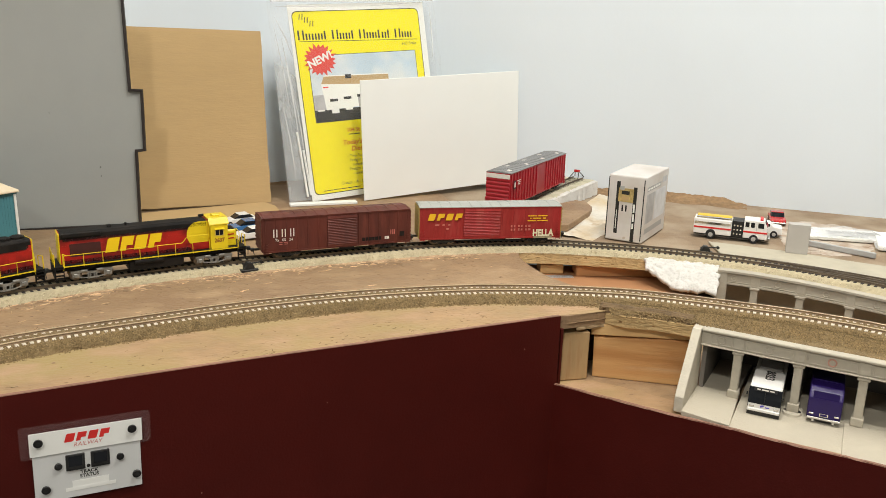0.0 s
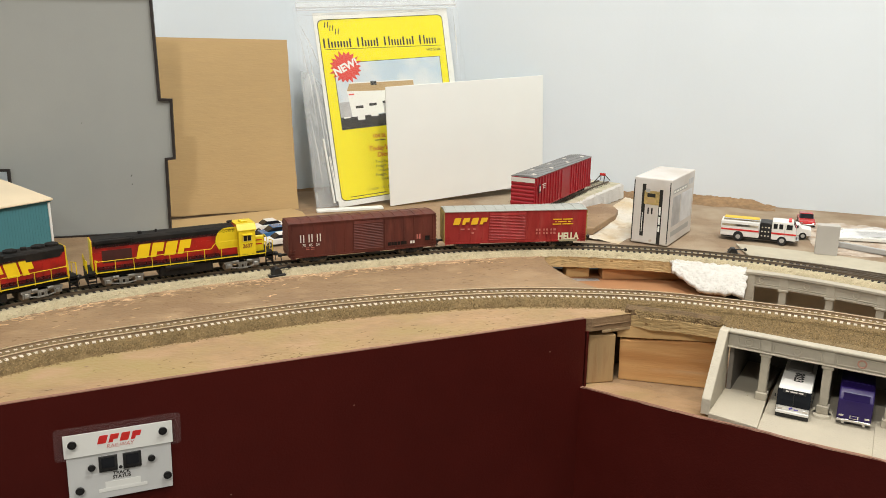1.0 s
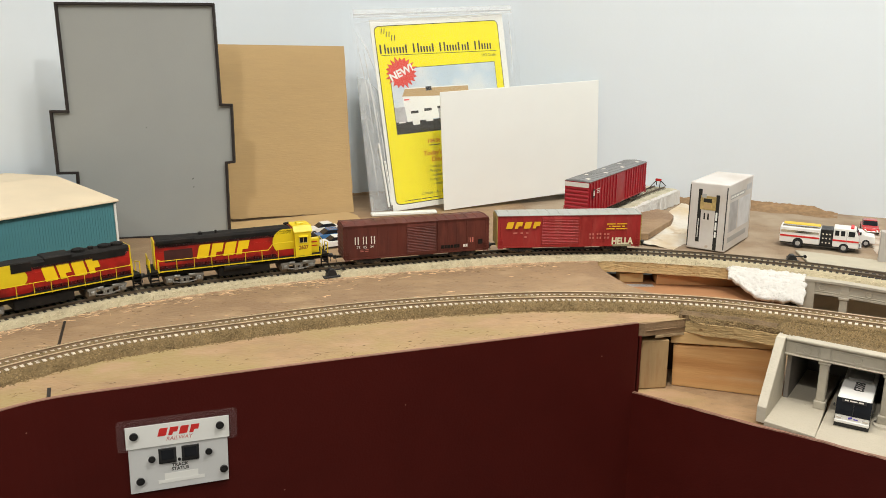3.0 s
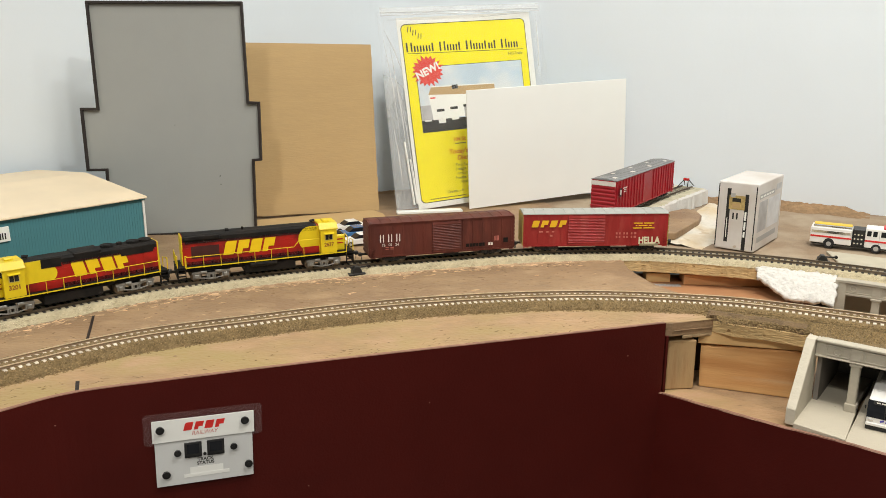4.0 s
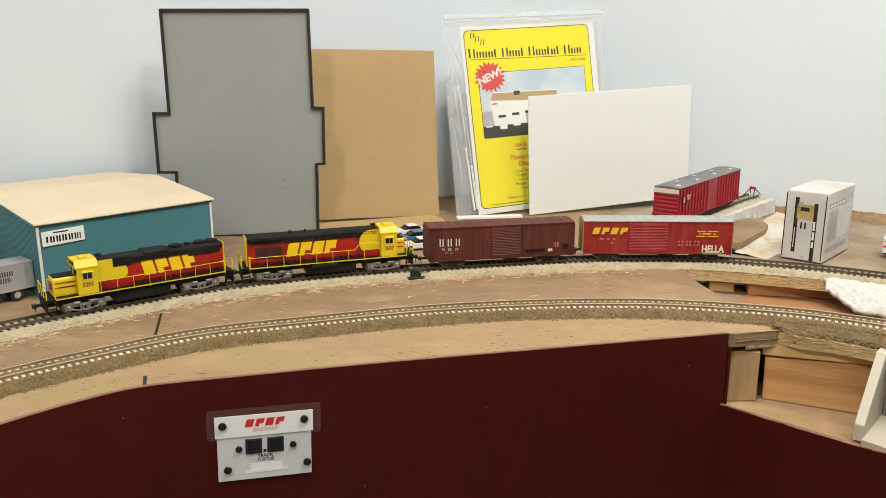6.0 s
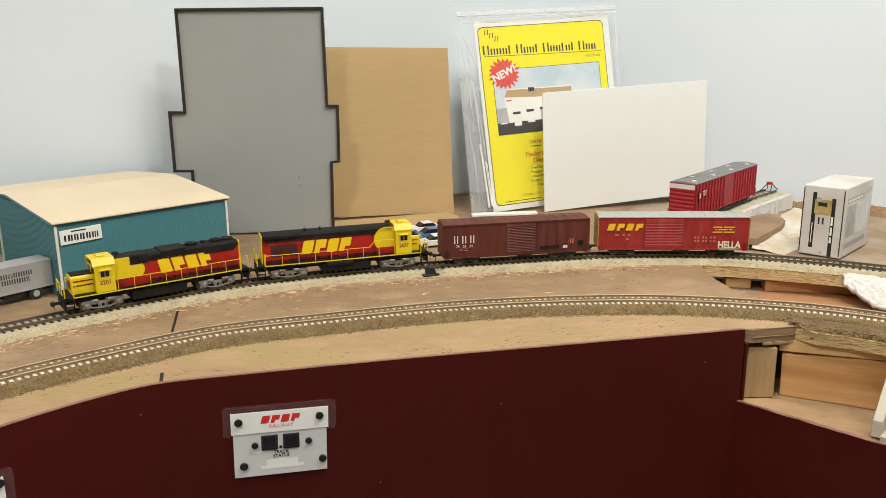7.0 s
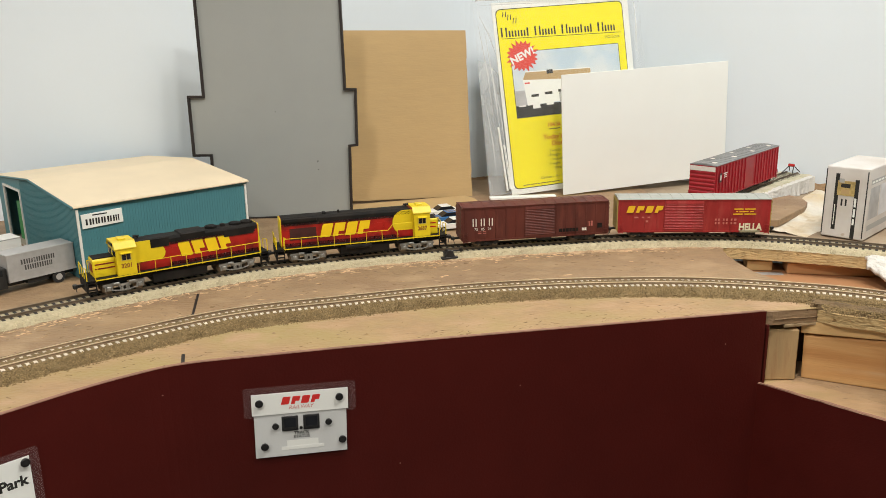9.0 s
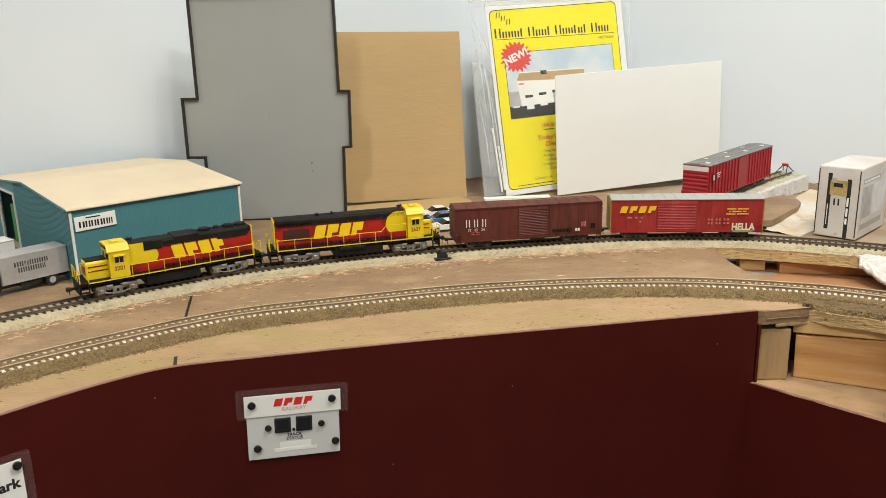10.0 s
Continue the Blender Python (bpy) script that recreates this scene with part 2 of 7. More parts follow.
def prism(poly, h0, h1, axis="Z", bm=None):
    """Closed polygon of 2D points, drawn out from h0 to h1 along axis. Z: points (x, y); Y: points (x, z); X: points (y, z)."""
    out = bm or bmesh.new()

    def at(p, h):
        return {"Z": (p[0], p[1], h), "Y": (p[0], h, p[1]), "X": (h, p[0], p[1])}[axis]

    lo = [out.verts.new(at(p, h0)) for p in poly]
    hi = [out.verts.new(at(p, h1)) for p in poly]
    n = len(poly)
    faces = [out.faces.new(lo), out.faces.new(hi)]
    for i in range(n):
        faces.append(out.faces.new((lo[i], lo[(i + 1) % n], hi[(i + 1) % n], hi[i])))
    bmesh.ops.recalc_face_normals(out, faces=faces)
    return out


def bevelled(bm, offset, seg=1, sharp=20):
    edges = [e for e in bm.edges if len(e.link_faces) == 2 and e.calc_face_angle(0) > radians(sharp)]
    bmesh.ops.bevel(bm, geom=edges, offset=offset, segments=seg, affect="EDGES", profile=0.6)
    return bm


def text(body, size, material, parent, m, name="lettering", shear=0.0, fat=0.0, depth=0.00006, align="CENTER", label=""):
    """Lettering as a mesh, in the built-in font, lying in its own xy plane."""
    cu = bpy.data.curves.new(name, "FONT")
    cu.body, cu.size, cu.shear, cu.offset, cu.extrude = body, size, shear, fat, depth
    cu.align_x, cu.align_y, cu.resolution_u = align, "CENTER", 3
    tmp = bpy.data.objects.new(name, cu)
    scene.collection.objects.link(tmp)
    me = bpy.data.meshes.new_from_object(tmp.evaluated_get(bpy.context.evaluated_depsgraph_get()))
    bpy.data.objects.remove(tmp)
    me.materials.clear()
    me.materials.append(material)
    return shared(name, me, parent, m, label)


def spline(ctrl, step=0.004):
    """Smooth plan curve through the control points, sampled evenly; returns points and their running lengths."""
    c = [Vector(p) for p in ctrl]
    c = [2 * c[0] - c[1]] + c + [2 * c[-1] - c[-2]]
    pts = []
    for i in range(1, len(c) - 2):
        p0, p1, p2, p3 = c[i - 1:i + 3]
        for k in range(40):
            t = k / 40
            pts.append(0.5 * (2 * p1 + (p2 - p0) * t + (2 * p0 - 5 * p1 + 4 * p2 - p3) * t * t + (3 * p1 - p0 - 3 * p2 + p3) * t ** 3))
    pts.append(c[-2])
    arr = np.array([tuple(p) for p in pts])
    for _ in range(30):
        arr[1:-1] = 0.25 * arr[:-2] + 0.5 * arr[1:-1] + 0.25 * arr[2:]
    d = np.r_[0, np.cumsum(np.hypot(*np.diff(arr, axis=0).T))]
    n = int(d[-1] / step)
    s = np.linspace(0, d[-1], n)
    return np.c_[np.interp(s, d, arr[:, 0]), np.interp(s, d, arr[:, 1])], s


class Line:
    """A track's centre line in plan."""

    def __init__(self, ctrl):
        self.p, self.s = spline(ctrl)

    def at(self, s):
        x, y = np.interp(s, self.s, self.p[:, 0]), np.interp(s, self.s, self.p[:, 1])
        a, b = max(s - 0.004, 0), min(s + 0.004, self.s[-1])
        dx = np.interp(b, self.s, self.p[:, 0]) - np.interp(a, self.s, self.p[:, 0])
        dy = np.interp(b, self.s, self.p[:, 1]) - np.interp(a, self.s, self.p[:, 1])
        return x, y, math.atan2(dy, dx)

    def near(self, x, y):
        return self.s[int(np.argmin((self.p[:, 0] - x) ** 2 + (self.p[:, 1] - y) ** 2))]

    def side(self, s, off):
        x, y, a = self.at(s)
        return x - math.sin(a) * off, y + math.cos(a) * off

    def car(self, s, half, z):
        x0, y0, _ = self.at(s - half)
        x1, y1, _ = self.at(s + half)
        return pose((x0 + x1) / 2, (y0 + y1) / 2, z, 0, 0, math.degrees(math.atan2(y1 - y0, x1 - x0)))


def sweep(line, profile, s0, s1, step=0.006, wob=0.0, seed=0, rise=None):
    """A profile of (offset, height) points carried along a line, as a strip with closed ends."""
    bm = bmesh.new()
    n = max(2, int((s1 - s0) / step))
    rings = []
    rnd = random.Random(seed)
    for i in range(n + 1):
        s = s0 + (s1 - s0) * i / n
        dz = rise(s) if rise else 0.0
        ring = []
        for k, (o, h) in enumerate(profile):
            j = wob * (rnd.random() - 0.5) * 2 if wob else 0
            x, y = line.side(s, o + j)
            ring.append(bm.verts.new((x, y, h + dz + (0.3 * wob * (rnd.random() - 0.5) if wob else 0))))
        rings.append(ring)
    k = len(profile)
    for a, b in zip(rings, rings[1:]):
        for i in range(k):
            bm.faces.new((a[i], a[(i + 1) % k], b[(i + 1) % k], b[i]))
    bm.faces.new(rings[0])
    bm.faces.new(rings[-1])
    bmesh.ops.recalc_face_normals(bm, faces=bm.faces)
    return bm

# ---- room and backdrop ----
FAR = Line([(-0.66, 0.50), (-0.53, 0.650), (-0.432, 0.741), (-0.372, 0.793), (-0.298, 0.847), (-0.248, 0.881), (-0.188, 0.909), (-0.126, 0.932), (-0.060, 0.952),
            (0.042, 0.972), (0.148, 0.9915), (0.221, 1.0005), (0.293, 1.0010), (0.362, 0.9925), (0.424, 0.9710), (0.482, 0.9465), (0.549, 0.907), (0.616, 0.855), (0.69, 0.767), (0.76, 0.655), (0.81, 0.53), (0.83, 0.36)])
NEAR = Line([(-0.60, 0.34), (-0.47, 0.531), (-0.367, 0.628), (-0.296, 0.685), (-0.210, 0.742), (-0.105, 0.776), (0.007, 0.806), (0.125, 0.821),
             (0.243, 0.819), (0.351, 0.794), (0.418, 0.765), (0.512, 0.705), (0.548, 0.677), (0.585, 0.642), (0.66, 0.55), (0.72, 0.42), (0.74, 0.28)])
FASCIA = Line([(-0.66, 0.12), (-0.50, 0.38), (-0.40, 0.475), (-0.332, 0.542), (-0.297, 0.578), (-0.265, 0.606), (-0.227, 0.630), (-0.156, 0.648),
               (-0.033, 0.676), (0.11, 0.704), (0.293, 0.740)])
LOWER = Line([(0.2885, 0.7412), (0.330, 0.691), (0.374, 0.640), (0.4075, 0.600), (0.440, 0.565), (0.494, 0.518), (0.62, 0.39), (0.72, 0.26)])
LOW = -0.073
BACK = Line([(-2.3, 0.60), (-1.2, 0.985), (-0.5, 1.235), (-0.06, 1.408), (0.045, 1.455), (0.15, 1.470), (0.30, 1.450), (0.45, 1.395), (0.56, 1.345), (0.66, 1.295), (0.85, 1.17), (1.3, 0.86), (2.3, 0.12)])


def back_wall():
    bm = sweep(BACK, [(0, -1.15), (0.05, -1.15), (0.05, 1.3), (0, 1.3)], 0, BACK.s[-1], step=0.01)
    whole("wall_north", bm, M_WALL, "pale blue painted backdrop wall behind the layout", "wall", kind="structure", smooth=False)


back_wall()


def room():
    whole("floor", box((7, 6, 0.05), (0, -1.3, -1.125)), M_CARPET, "grey basement floor", "floor", kind="structure")
    whole("ceiling", box((7, 6, 0.05), (0, -1.3, 1.345)), M_CEIL, "white ceiling", "ceiling", kind="structure")
    whole("wall_south", box((7, 0.06, 2.5), (0, -2.7, 0.1)), M_ROOM, "plain room wall", "wall", kind="structure")
    whole("wall_west", box((0.06, 5, 2.5), (-2.33, -0.5, 0.1)), M_ROOM, "plain room wall", "wall", kind="structure")
    whole("wall_east", box((0.06, 5, 2.5), (2.33, -0.8, 0.1)), M_ROOM, "plain room wall", "wall", kind="structure")
    # every entry gets an unseen housing, the two added fills too
    for fx, fy, fz, fw in FIXTURES:
        lamp = thing("ceiling_and_fill_light", "unseen round white fixture with a lit diffuser, two of the seven added as fill", "lamp", pose(fx, fy, fz + 0.0, 0, 0, 0), "ceiling lights")
        part("housing", rod(0.085, 0.075, 0.035, (0, 0, 0.0225), "Z", 32), M_OFFWHITE, lamp)
        part("diffuser", rod(0.064, 0.072, 0.02, (0, 0, -0.006), "Z", 32), M_TUBE, lamp, "lit diffuser")


room()


# ---- layout tables ----
def tabletop():
    edge = [tuple(FASCIA.side(s, 0.0045)) for s in np.linspace(0, FASCIA.s[-1], 60)]
    nose = [(0.300, 0.742), (0.322, 0.746), (0.345, 0.750), (0.354, 0.756), (0.360, 0.775), (0.358, 0.800), (0.348, 0.828), (0.337, 0.850), (0.328, 0.870),
            (0.3225, 0.905), (0.3195, 0.935), (0.3215, 0.958), (0.327, 0.975), (0.332, 1.035)]
    rear = [(0.30, 1.47), (0.16, 1.485), (0.045, 1.47), (-0.06, 1.42), (-0.5, 1.25), (-1.2, 1.00), (-2.0, 0.72), (-2.0, 0.12)]
    bm = prism(edge + nose + rear, -0.0135, 0.0)
    band = [tuple(FASCIA.side(s, 0.0046)) for s in np.linspace(0.05, FASCIA.s[-1], 60)] + [(0.322, 0.7455), (0.345, 0.7495), (0.3535, 0.756)]
    band += [tuple(NEAR.side(s, -0.026)) for s in np.linspace(NEAR.near(0.345, 0.796), NEAR.near(-0.54, 0.43), 50)]
    whole("front_strip", prism(band, 0.0001, 0.0004), M_PLYF, "scratched sand coloured paint along the front edge", "paint", kind="structure")
    whole("tabletop", bm, M_PLY, "scuffed tan painted plywood layout top", "tabletop", kind="structure")
    # the part behind the far track, to the right
    rear2 = [(0.334, 1.03)] + [tuple(FAR.side(s, 0.030)) for s in np.linspace(FAR.near(0.334, 0.99), FAR.s[-1], 40)] + [(2.0, 0.3), (1.3, 0.87), (0.85, 1.18), (0.66, 1.30), (0.45, 1.41), (0.30, 1.465)]
    whole("tabletop_rear", prism(rear2, -0.0135, -0.001), M_TAN, "tan painted tabletop behind the far track", "tabletop", kind="structure")


tabletop()


def fascia():
    f = thing("fascia", "maroon painted hardboard fascia panel", "fascia", kind="structure")
    part("panel", sweep(FASCIA, [(0, -0.5), (0.004, -0.5), (0.004, 0.0012), (0, 0.0012)], 0, FASCIA.s[-1], step=0.008), M_FASCIA, f)
    part("top_edge", sweep(FASCIA, [(0.0002, 0.0013), (0.0038, 0.0013), (0.0036, 0.0019), (0.0004, 0.0019)], 0, FASCIA.s[-1] - 0.001, step=0.008), M_FEDGE, f, "worn raw edge")
    top = lambda s: float(np.interp(LOWER.at(s)[0], (0.29, 0.33, 0.374, 0.4075, 0.44), (-0.073, -0.070, -0.067, -0.063, -0.062)))
    g = thing("fascia_lower", "lower maroon painted fascia panel", "fascia", kind="structure")
    part("panel", sweep(LOWER, [(0, -0.45), (0.004, -0.45), (0.004, 0.0005), (0, 0.0005)], 0, LOWER.s[-1], step=0.01, rise=top), M_FASCIA, g)
    part("top_edge", sweep(LOWER, [(0.0002, 0.0006), (0.0038, 0.0006), (0.0034, 0.0015), (0.0006, 0.0015)], 0, LOWER.s[-1] - 0.001, step=0.008, wob=0.0005, seed=4, rise=top), M_FEDGE, g, "ragged raw edge")
    # the cut end of the main panel
    part("batten", box((0.003, 0.008, 0.062), (0.2955, 0.7450, -0.0440), 0.0004, rot=Matrix.Rotation(radians(11), 4, "Z")), M_FASCIA, f)


fascia()


def lower_ground():
    top = lambda s: float(np.interp(LOWER.at(s)[0], (0.29, 0.33, 0.374, 0.4075, 0.44), (-0.0728, -0.070, -0.067, -0.063, -0.062)))
    wedge = bmesh.new()
    cut = [[wedge.verts.new((*LOWER.side(s, o), z)) for o, z in ((0.0045, LOW - 0.002), (0.0045, top(s)), (0.05, LOW - 0.0005), (0.05, LOW - 0.002))] for s in np.linspace(0, LOWER.near(0.50, 0.51), 24)]
    for a, b in zip(cut, cut[1:]):
        for i in range(4):
            wedge.faces.new((a[i], a[(i + 1) % 4], b[(i + 1) % 4], b[i]))
    bmesh.ops.recalc_face_normals(wedge, faces=wedge.faces)
    whole("deck_wedge", wedge, M_PLYF, "tan painted filler sloping up to the lower fascia", "deck", kind="structure")
    edge = [tuple(LOWER.side(s, 0.0045)) for s in np.linspace(0, LOWER.s[-1], 20)]
    bm = prism(edge + [(1.2, 0.3), (1.0, 0.95), (0.60, 1.02), (0.30, 1.02), (0.29, 0.75)], LOW - 0.012, LOW)
    whole("lower_deck", bm, M_PLY, "tan painted lower plywood deck under the tracks", "deck", kind="structure")


lower_ground()


# ---- roadbed, ballast and track ----
S_PLY_FAR, S_PLY_NEAR = FAR.near(0.328, 0.985), NEAR.near(0.352, 0.794)
def cork(line, s0, s1, near_w, far_w, top, bottom, material, name, label, wob, seed):
    prof = [(-near_w, bottom), (-near_w + 0.004, bottom + 0.4 * (top - bottom)), (-0.018, top), (0.018, top), (far_w - 0.004, bottom + 0.4 * (top - bottom)), (far_w, bottom)]
    return whole(name, sweep(line, prof, s0, s1, 0.004, wob, seed), material, label, "ballast", kind="stuff")


def track(line, s0, s1, z, tie_mat, rail_mat, pitch, label, name="railway_track", proud=0.0012, keep=None):
    t = thing(name, label, "track", kind="structure")
    tie = mesh_of("tie", box((0.0030, 0.0300, 0.0022), (0, 0, 0), 0.0003), tie_mat)
    n = int((s1 - s0) / pitch)
    rest = bmesh.new()
    rnd = random.Random(3)
    for i in range(n):
        s = s0 + (i + 0.5) * pitch
        x, y, a = line.at(s)
        m = pose(x, y, z + proud - 0.0011, 0, 0, math.degrees(a) + rnd.uniform(-1.2, 1.2))
        if keep and not keep[0] < s < keep[1]:
            box((0.0030, 0.0300, 0.0022), bm=rest, rot=m)
        else:
            shared("tie", tie, t, m)
    if len(rest.verts):
        tagged(part("further_ties", rest, tie_mat, t), kind="stuff")
    else:
        rest.free()
    h0, h1 = z + proud, z + proud + 0.0026
    web = M_RAIL_SIDE if rail_mat is M_RAIL else rail_mat
    for o in (-0.0087, 0.0087):
        prof = [(o - 0.0012, h0), (o - 0.0012, h0 + 0.0003), (o - 0.00035, h0 + 0.0006), (o - 0.00035, h1 - 0.0008), (o + 0.00035, h1 - 0.0008), (o + 0.00035, h0 + 0.0006), (o + 0.0012, h0 + 0.0003), (o + 0.0012, h0)]
        r = part("rail", sweep(line, prof, s0, s1, 0.008), web, t)
        part("rail_head", sweep(line, [(o - 0.0006, h1 - 0.0008), (o - 0.0006, h1 - 0.0001), (o - 0.0004, h1), (o + 0.0004, h1), (o + 0.0006, h1 - 0.0001), (o + 0.0006, h1 - 0.0008)], s0, s1, 0.008), rail_mat, r)
    return t


RAIL_TOP = 0.0094
FS0, FS1 = FAR.near(-0.64, 0.53), FAR.s[-1]
NS0, NS1 = NEAR.near(-0.56, 0.40), NEAR.s[-1]
cork(FAR, FS0, FS1, 0.0268, 0.027, 0.0062, 0.0002, M_CREAM, "cream_ballast", "cream coloured ballast under the far track", 0.0016, 1)
cork(NEAR, NS0, S_PLY_NEAR + 0.03, 0.033, 0.026, 0.0058, 0.0002, M_BROWN, "brown_ballast", "brown sand ballast beside the near track", 0.0018, 2)
cork(NEAR, S_PLY_NEAR + 0.03, NS1, 0.034, 0.026, 0.0058, -0.0015, M_BROWN, "brown_ballast", "brown sand ballast over the underpass", 0.0018, 5)
track(FAR, FS0, FS1, 0.0056, M_TIE, M_RAIL_DARK, 0.0072, "black tie model railway track on cream ballast", keep=(FAR.near(-0.50, 0.68), FAR.near(0.70, 0.75)))
track(NEAR, NS0, NS1, 0.0056, M_CTIE, M_RAIL, 0.00612, "concrete tie model railway track in brown ballast", proud=0.0008, keep=(NEAR.near(-0.40, 0.60), NEAR.near(0.59, 0.64)))

# roadbed boards that carry the tracks past the end of the plywood
whole("roadbed_board", sweep(FAR, [(-0.0272, -0.0135), (0.029, -0.0135), (0.029, 0.0001), (-0.0265, 0.0001)], S_PLY_FAR - 0.010, FS1, 0.006, 0.0006, 7), M_OSB, "rough strand board roadbed under the far track", "board", kind="structure")
whole("roadbed_board", sweep(NEAR, [(-0.030, -0.014), (0.024, -0.014), (0.024, -0.002), (-0.029, -0.002)], S_PLY_NEAR - 0.005, NS1, 0.006, 0.0006, 8), M_OSB, "rough strand board roadbed under the near track", "board", kind="structure")

# loose ballast lying between the rails, almost level with the tie tops
whole("ballast_fill", sweep(NEAR, [(-0.0076, 0.0050), (-0.0074, 0.00675), (-0.003, 0.0070), (0.0025, 0.0069), (0.0042, 0.0063), (0.0077, 0.0061), (0.0079, 0.0050)], NS0, NS1, 0.0015, 0.0010, 41), M_BROWN, "sandy ballast between the near rails", "ballast", kind="stuff")


def flared_bed():
    """Roadbed and ballast that spread from the near track out to the underpass."""
    u = pose(0.4157, 0.6826, 0.0, 0, 0, math.degrees(math.atan2(-0.106, 0.115)))
    port = [tuple((u @ Vector((d, 0.0065, 0)))[:2]) for d in np.linspace(-0.004, 0.40, 9)]
    back = [tuple(NEAR.side(s, -0.010)) for s in np.linspace(NEAR.near(0.74, 0.36), NEAR.near(0.352, 0.794), 30)]
    front = [(0.3455, 0.752), (0.362, 0.738), (0.385, 0.7255), (0.405, 0.712), (0.418, 0.700)]
    bm = prism(front + port + back, -0.0012, 0.0038)
    whole("brown_ballast", bm, M_BROWN, "brown sand ballast spread behind the underpass beam", "ballast", kind="stuff")
    rnd = random.Random(2)
    f2 = [(x - 0.001 + rnd.uniform(-0.0012, 0.0012), y - 0.003 + rnd.uniform(-0.001, 0.001)) for x, y in front]
    whole("roadbed_board", prism(f2 + port + back, -0.0130, -0.0016), M_OSB, "rough strand board under the flared roadbed", "board", kind="structure")


flared_bed()


def grains(name, line, s0, s1, lo, hi, zf, count, r0, r1, material, label, seed):
    """Loose grains strewn along a ballast shoulder: small uneven octahedra in one mesh."""
    rng = np.random.default_rng(seed)
    s = rng.uniform(s0, s1, count)
    o = lo + (hi - lo) * rng.beta(1.6, 1.3, count)
    x, y = np.interp(s, line.s, line.p[:, 0]), np.interp(s, line.s, line.p[:, 1])
    tx, ty = np.gradient(line.p[:, 0]), np.gradient(line.p[:, 1])
    n = np.hypot(tx, ty)
    nx, ny = np.interp(s, line.s, -ty / n), np.interp(s, line.s, tx / n)
    c = np.c_[x + nx * o, y + ny * o, [zf(v) for v in o]]
    d = np.array([(1, 0, 0), (-1, 0, 0), (0, 1, 0), (0, -1, 0), (0, 0, 1), (0, 0, -1)], float)
    f = np.array([(0, 2, 4), (2, 1, 4), (1, 3, 4), (3, 0, 4), (2, 0, 5), (1, 2, 5), (3, 1, 5), (0, 3, 5)])
    r = rng.uniform(r0, r1, (count, 1, 1)) * rng.uniform(0.6, 1.3, (count, 6, 1))
    v = (c[:, None, :] + d[None] * r).reshape(-1, 3)
    faces = (f[None] + 6 * np.arange(count)[:, None, None]).reshape(-1, 3)
    me = bpy.data.meshes.new(name)
    me.from_pydata(v.tolist(), [], faces.tolist())
    me.materials.append(material)
    tagged(new(name, me), label, "ballast", kind="stuff")


M_GRAINB = mat("brown_grain", (0.235, 0.163, 0.075), 0.95, var=0.2, scale=300, bump=0, island=0.42)
M_GRAINC = mat("cream_grain", (0.56, 0.48, 0.33), 0.95, var=0.15, scale=300, bump=0, island=0.3)


def slope(near, top, bottom):
    return lambda o: bottom + (top - bottom) * min(1.0, max(0.0, (near + o) / (near - 0.018)) ** 0.6) if o < 0 else top


grains("brown_grains", NEAR, NEAR.near(-0.42, 0.58), NEAR.near(0.36, 0.79), -0.037, -0.0105, slope(0.033, 0.0058, 0.0004), 12000, 0.0004, 0.0010, M_GRAINB, "loose brown ballast grains", 3)
grains("brown_grains", NEAR, NEAR.near(0.36, 0.79), NEAR.near(0.62, 0.60), -0.070, -0.0105, lambda o: 0.0042 if o < -0.03 else 0.0052, 9000, 0.0004, 0.0010, M_GRAINB, "loose brown ballast grains", 4)
grains("brown_grains", NEAR, NEAR.near(-0.42, 0.58), NEAR.near(0.62, 0.60), 0.0105, 0.026, lambda o: 0.0055 if o < 0.018 else 0.0035, 4000, 0.0003, 0.0007, M_GRAINB, "loose brown ballast grains", 5)
grains("brown_grains", NEAR, NEAR.near(-0.42, 0.58), NEAR.near(0.62, 0.60), -0.0072, 0.0040, lambda o: 0.0068, 5000, 0.0003, 0.0007, M_GRAINB, "loose brown ballast grains between the rails", 9)
grains("cream_grains", FAR, FAR.near(-0.48, 0.69), FAR.near(0.68, 0.78), -0.030, -0.014, slope(0.0268, 0.0054, 0.0004), 7000, 0.0003, 0.0007, M_GRAINC, "loose cream ballast grains", 6)
# ---- rolling stock ----
def side_m(x, z, y=-0.0181, far=False):
    """Where lettering lies on a car's side: near side faces -y."""
    if far:
        return Matrix.Translation((x, -y, z)) @ Matrix.Rotation(radians(180), 4, "Z") @ Matrix.Rotation(radians(90), 4, "X")
    return Matrix.Translation((x, y, z)) @ Matrix.Rotation(radians(90), 4, "X")


def slanted_marks(n, w, h, gap, lean, material, parent, m, name="logo_mark"):
    """A row of plain slanted blocks in place of a logo, every other one with a corner cut away."""
    for i in range(n):
        x = (i - (n - 1) / 2) * (w + gap)
        cut = [(-0.5, -0.5), (0.0, -0.5), (0.0, -0.14), (0.5, -0.14), (0.5, 0.5), (-0.5, 0.5)]
        full = [(-0.5, -0.5), (0.40, -0.5), (0.5, -0.38), (0.5, 0.5), (-0.40, 0.5), (-0.5, 0.38)]
        bm = prism([(x + w * u + lean * h * v, h * v) for u, v in (cut if i % 2 else full)], 0, 0.0001)
        part(name, bm, material, parent, m=m)


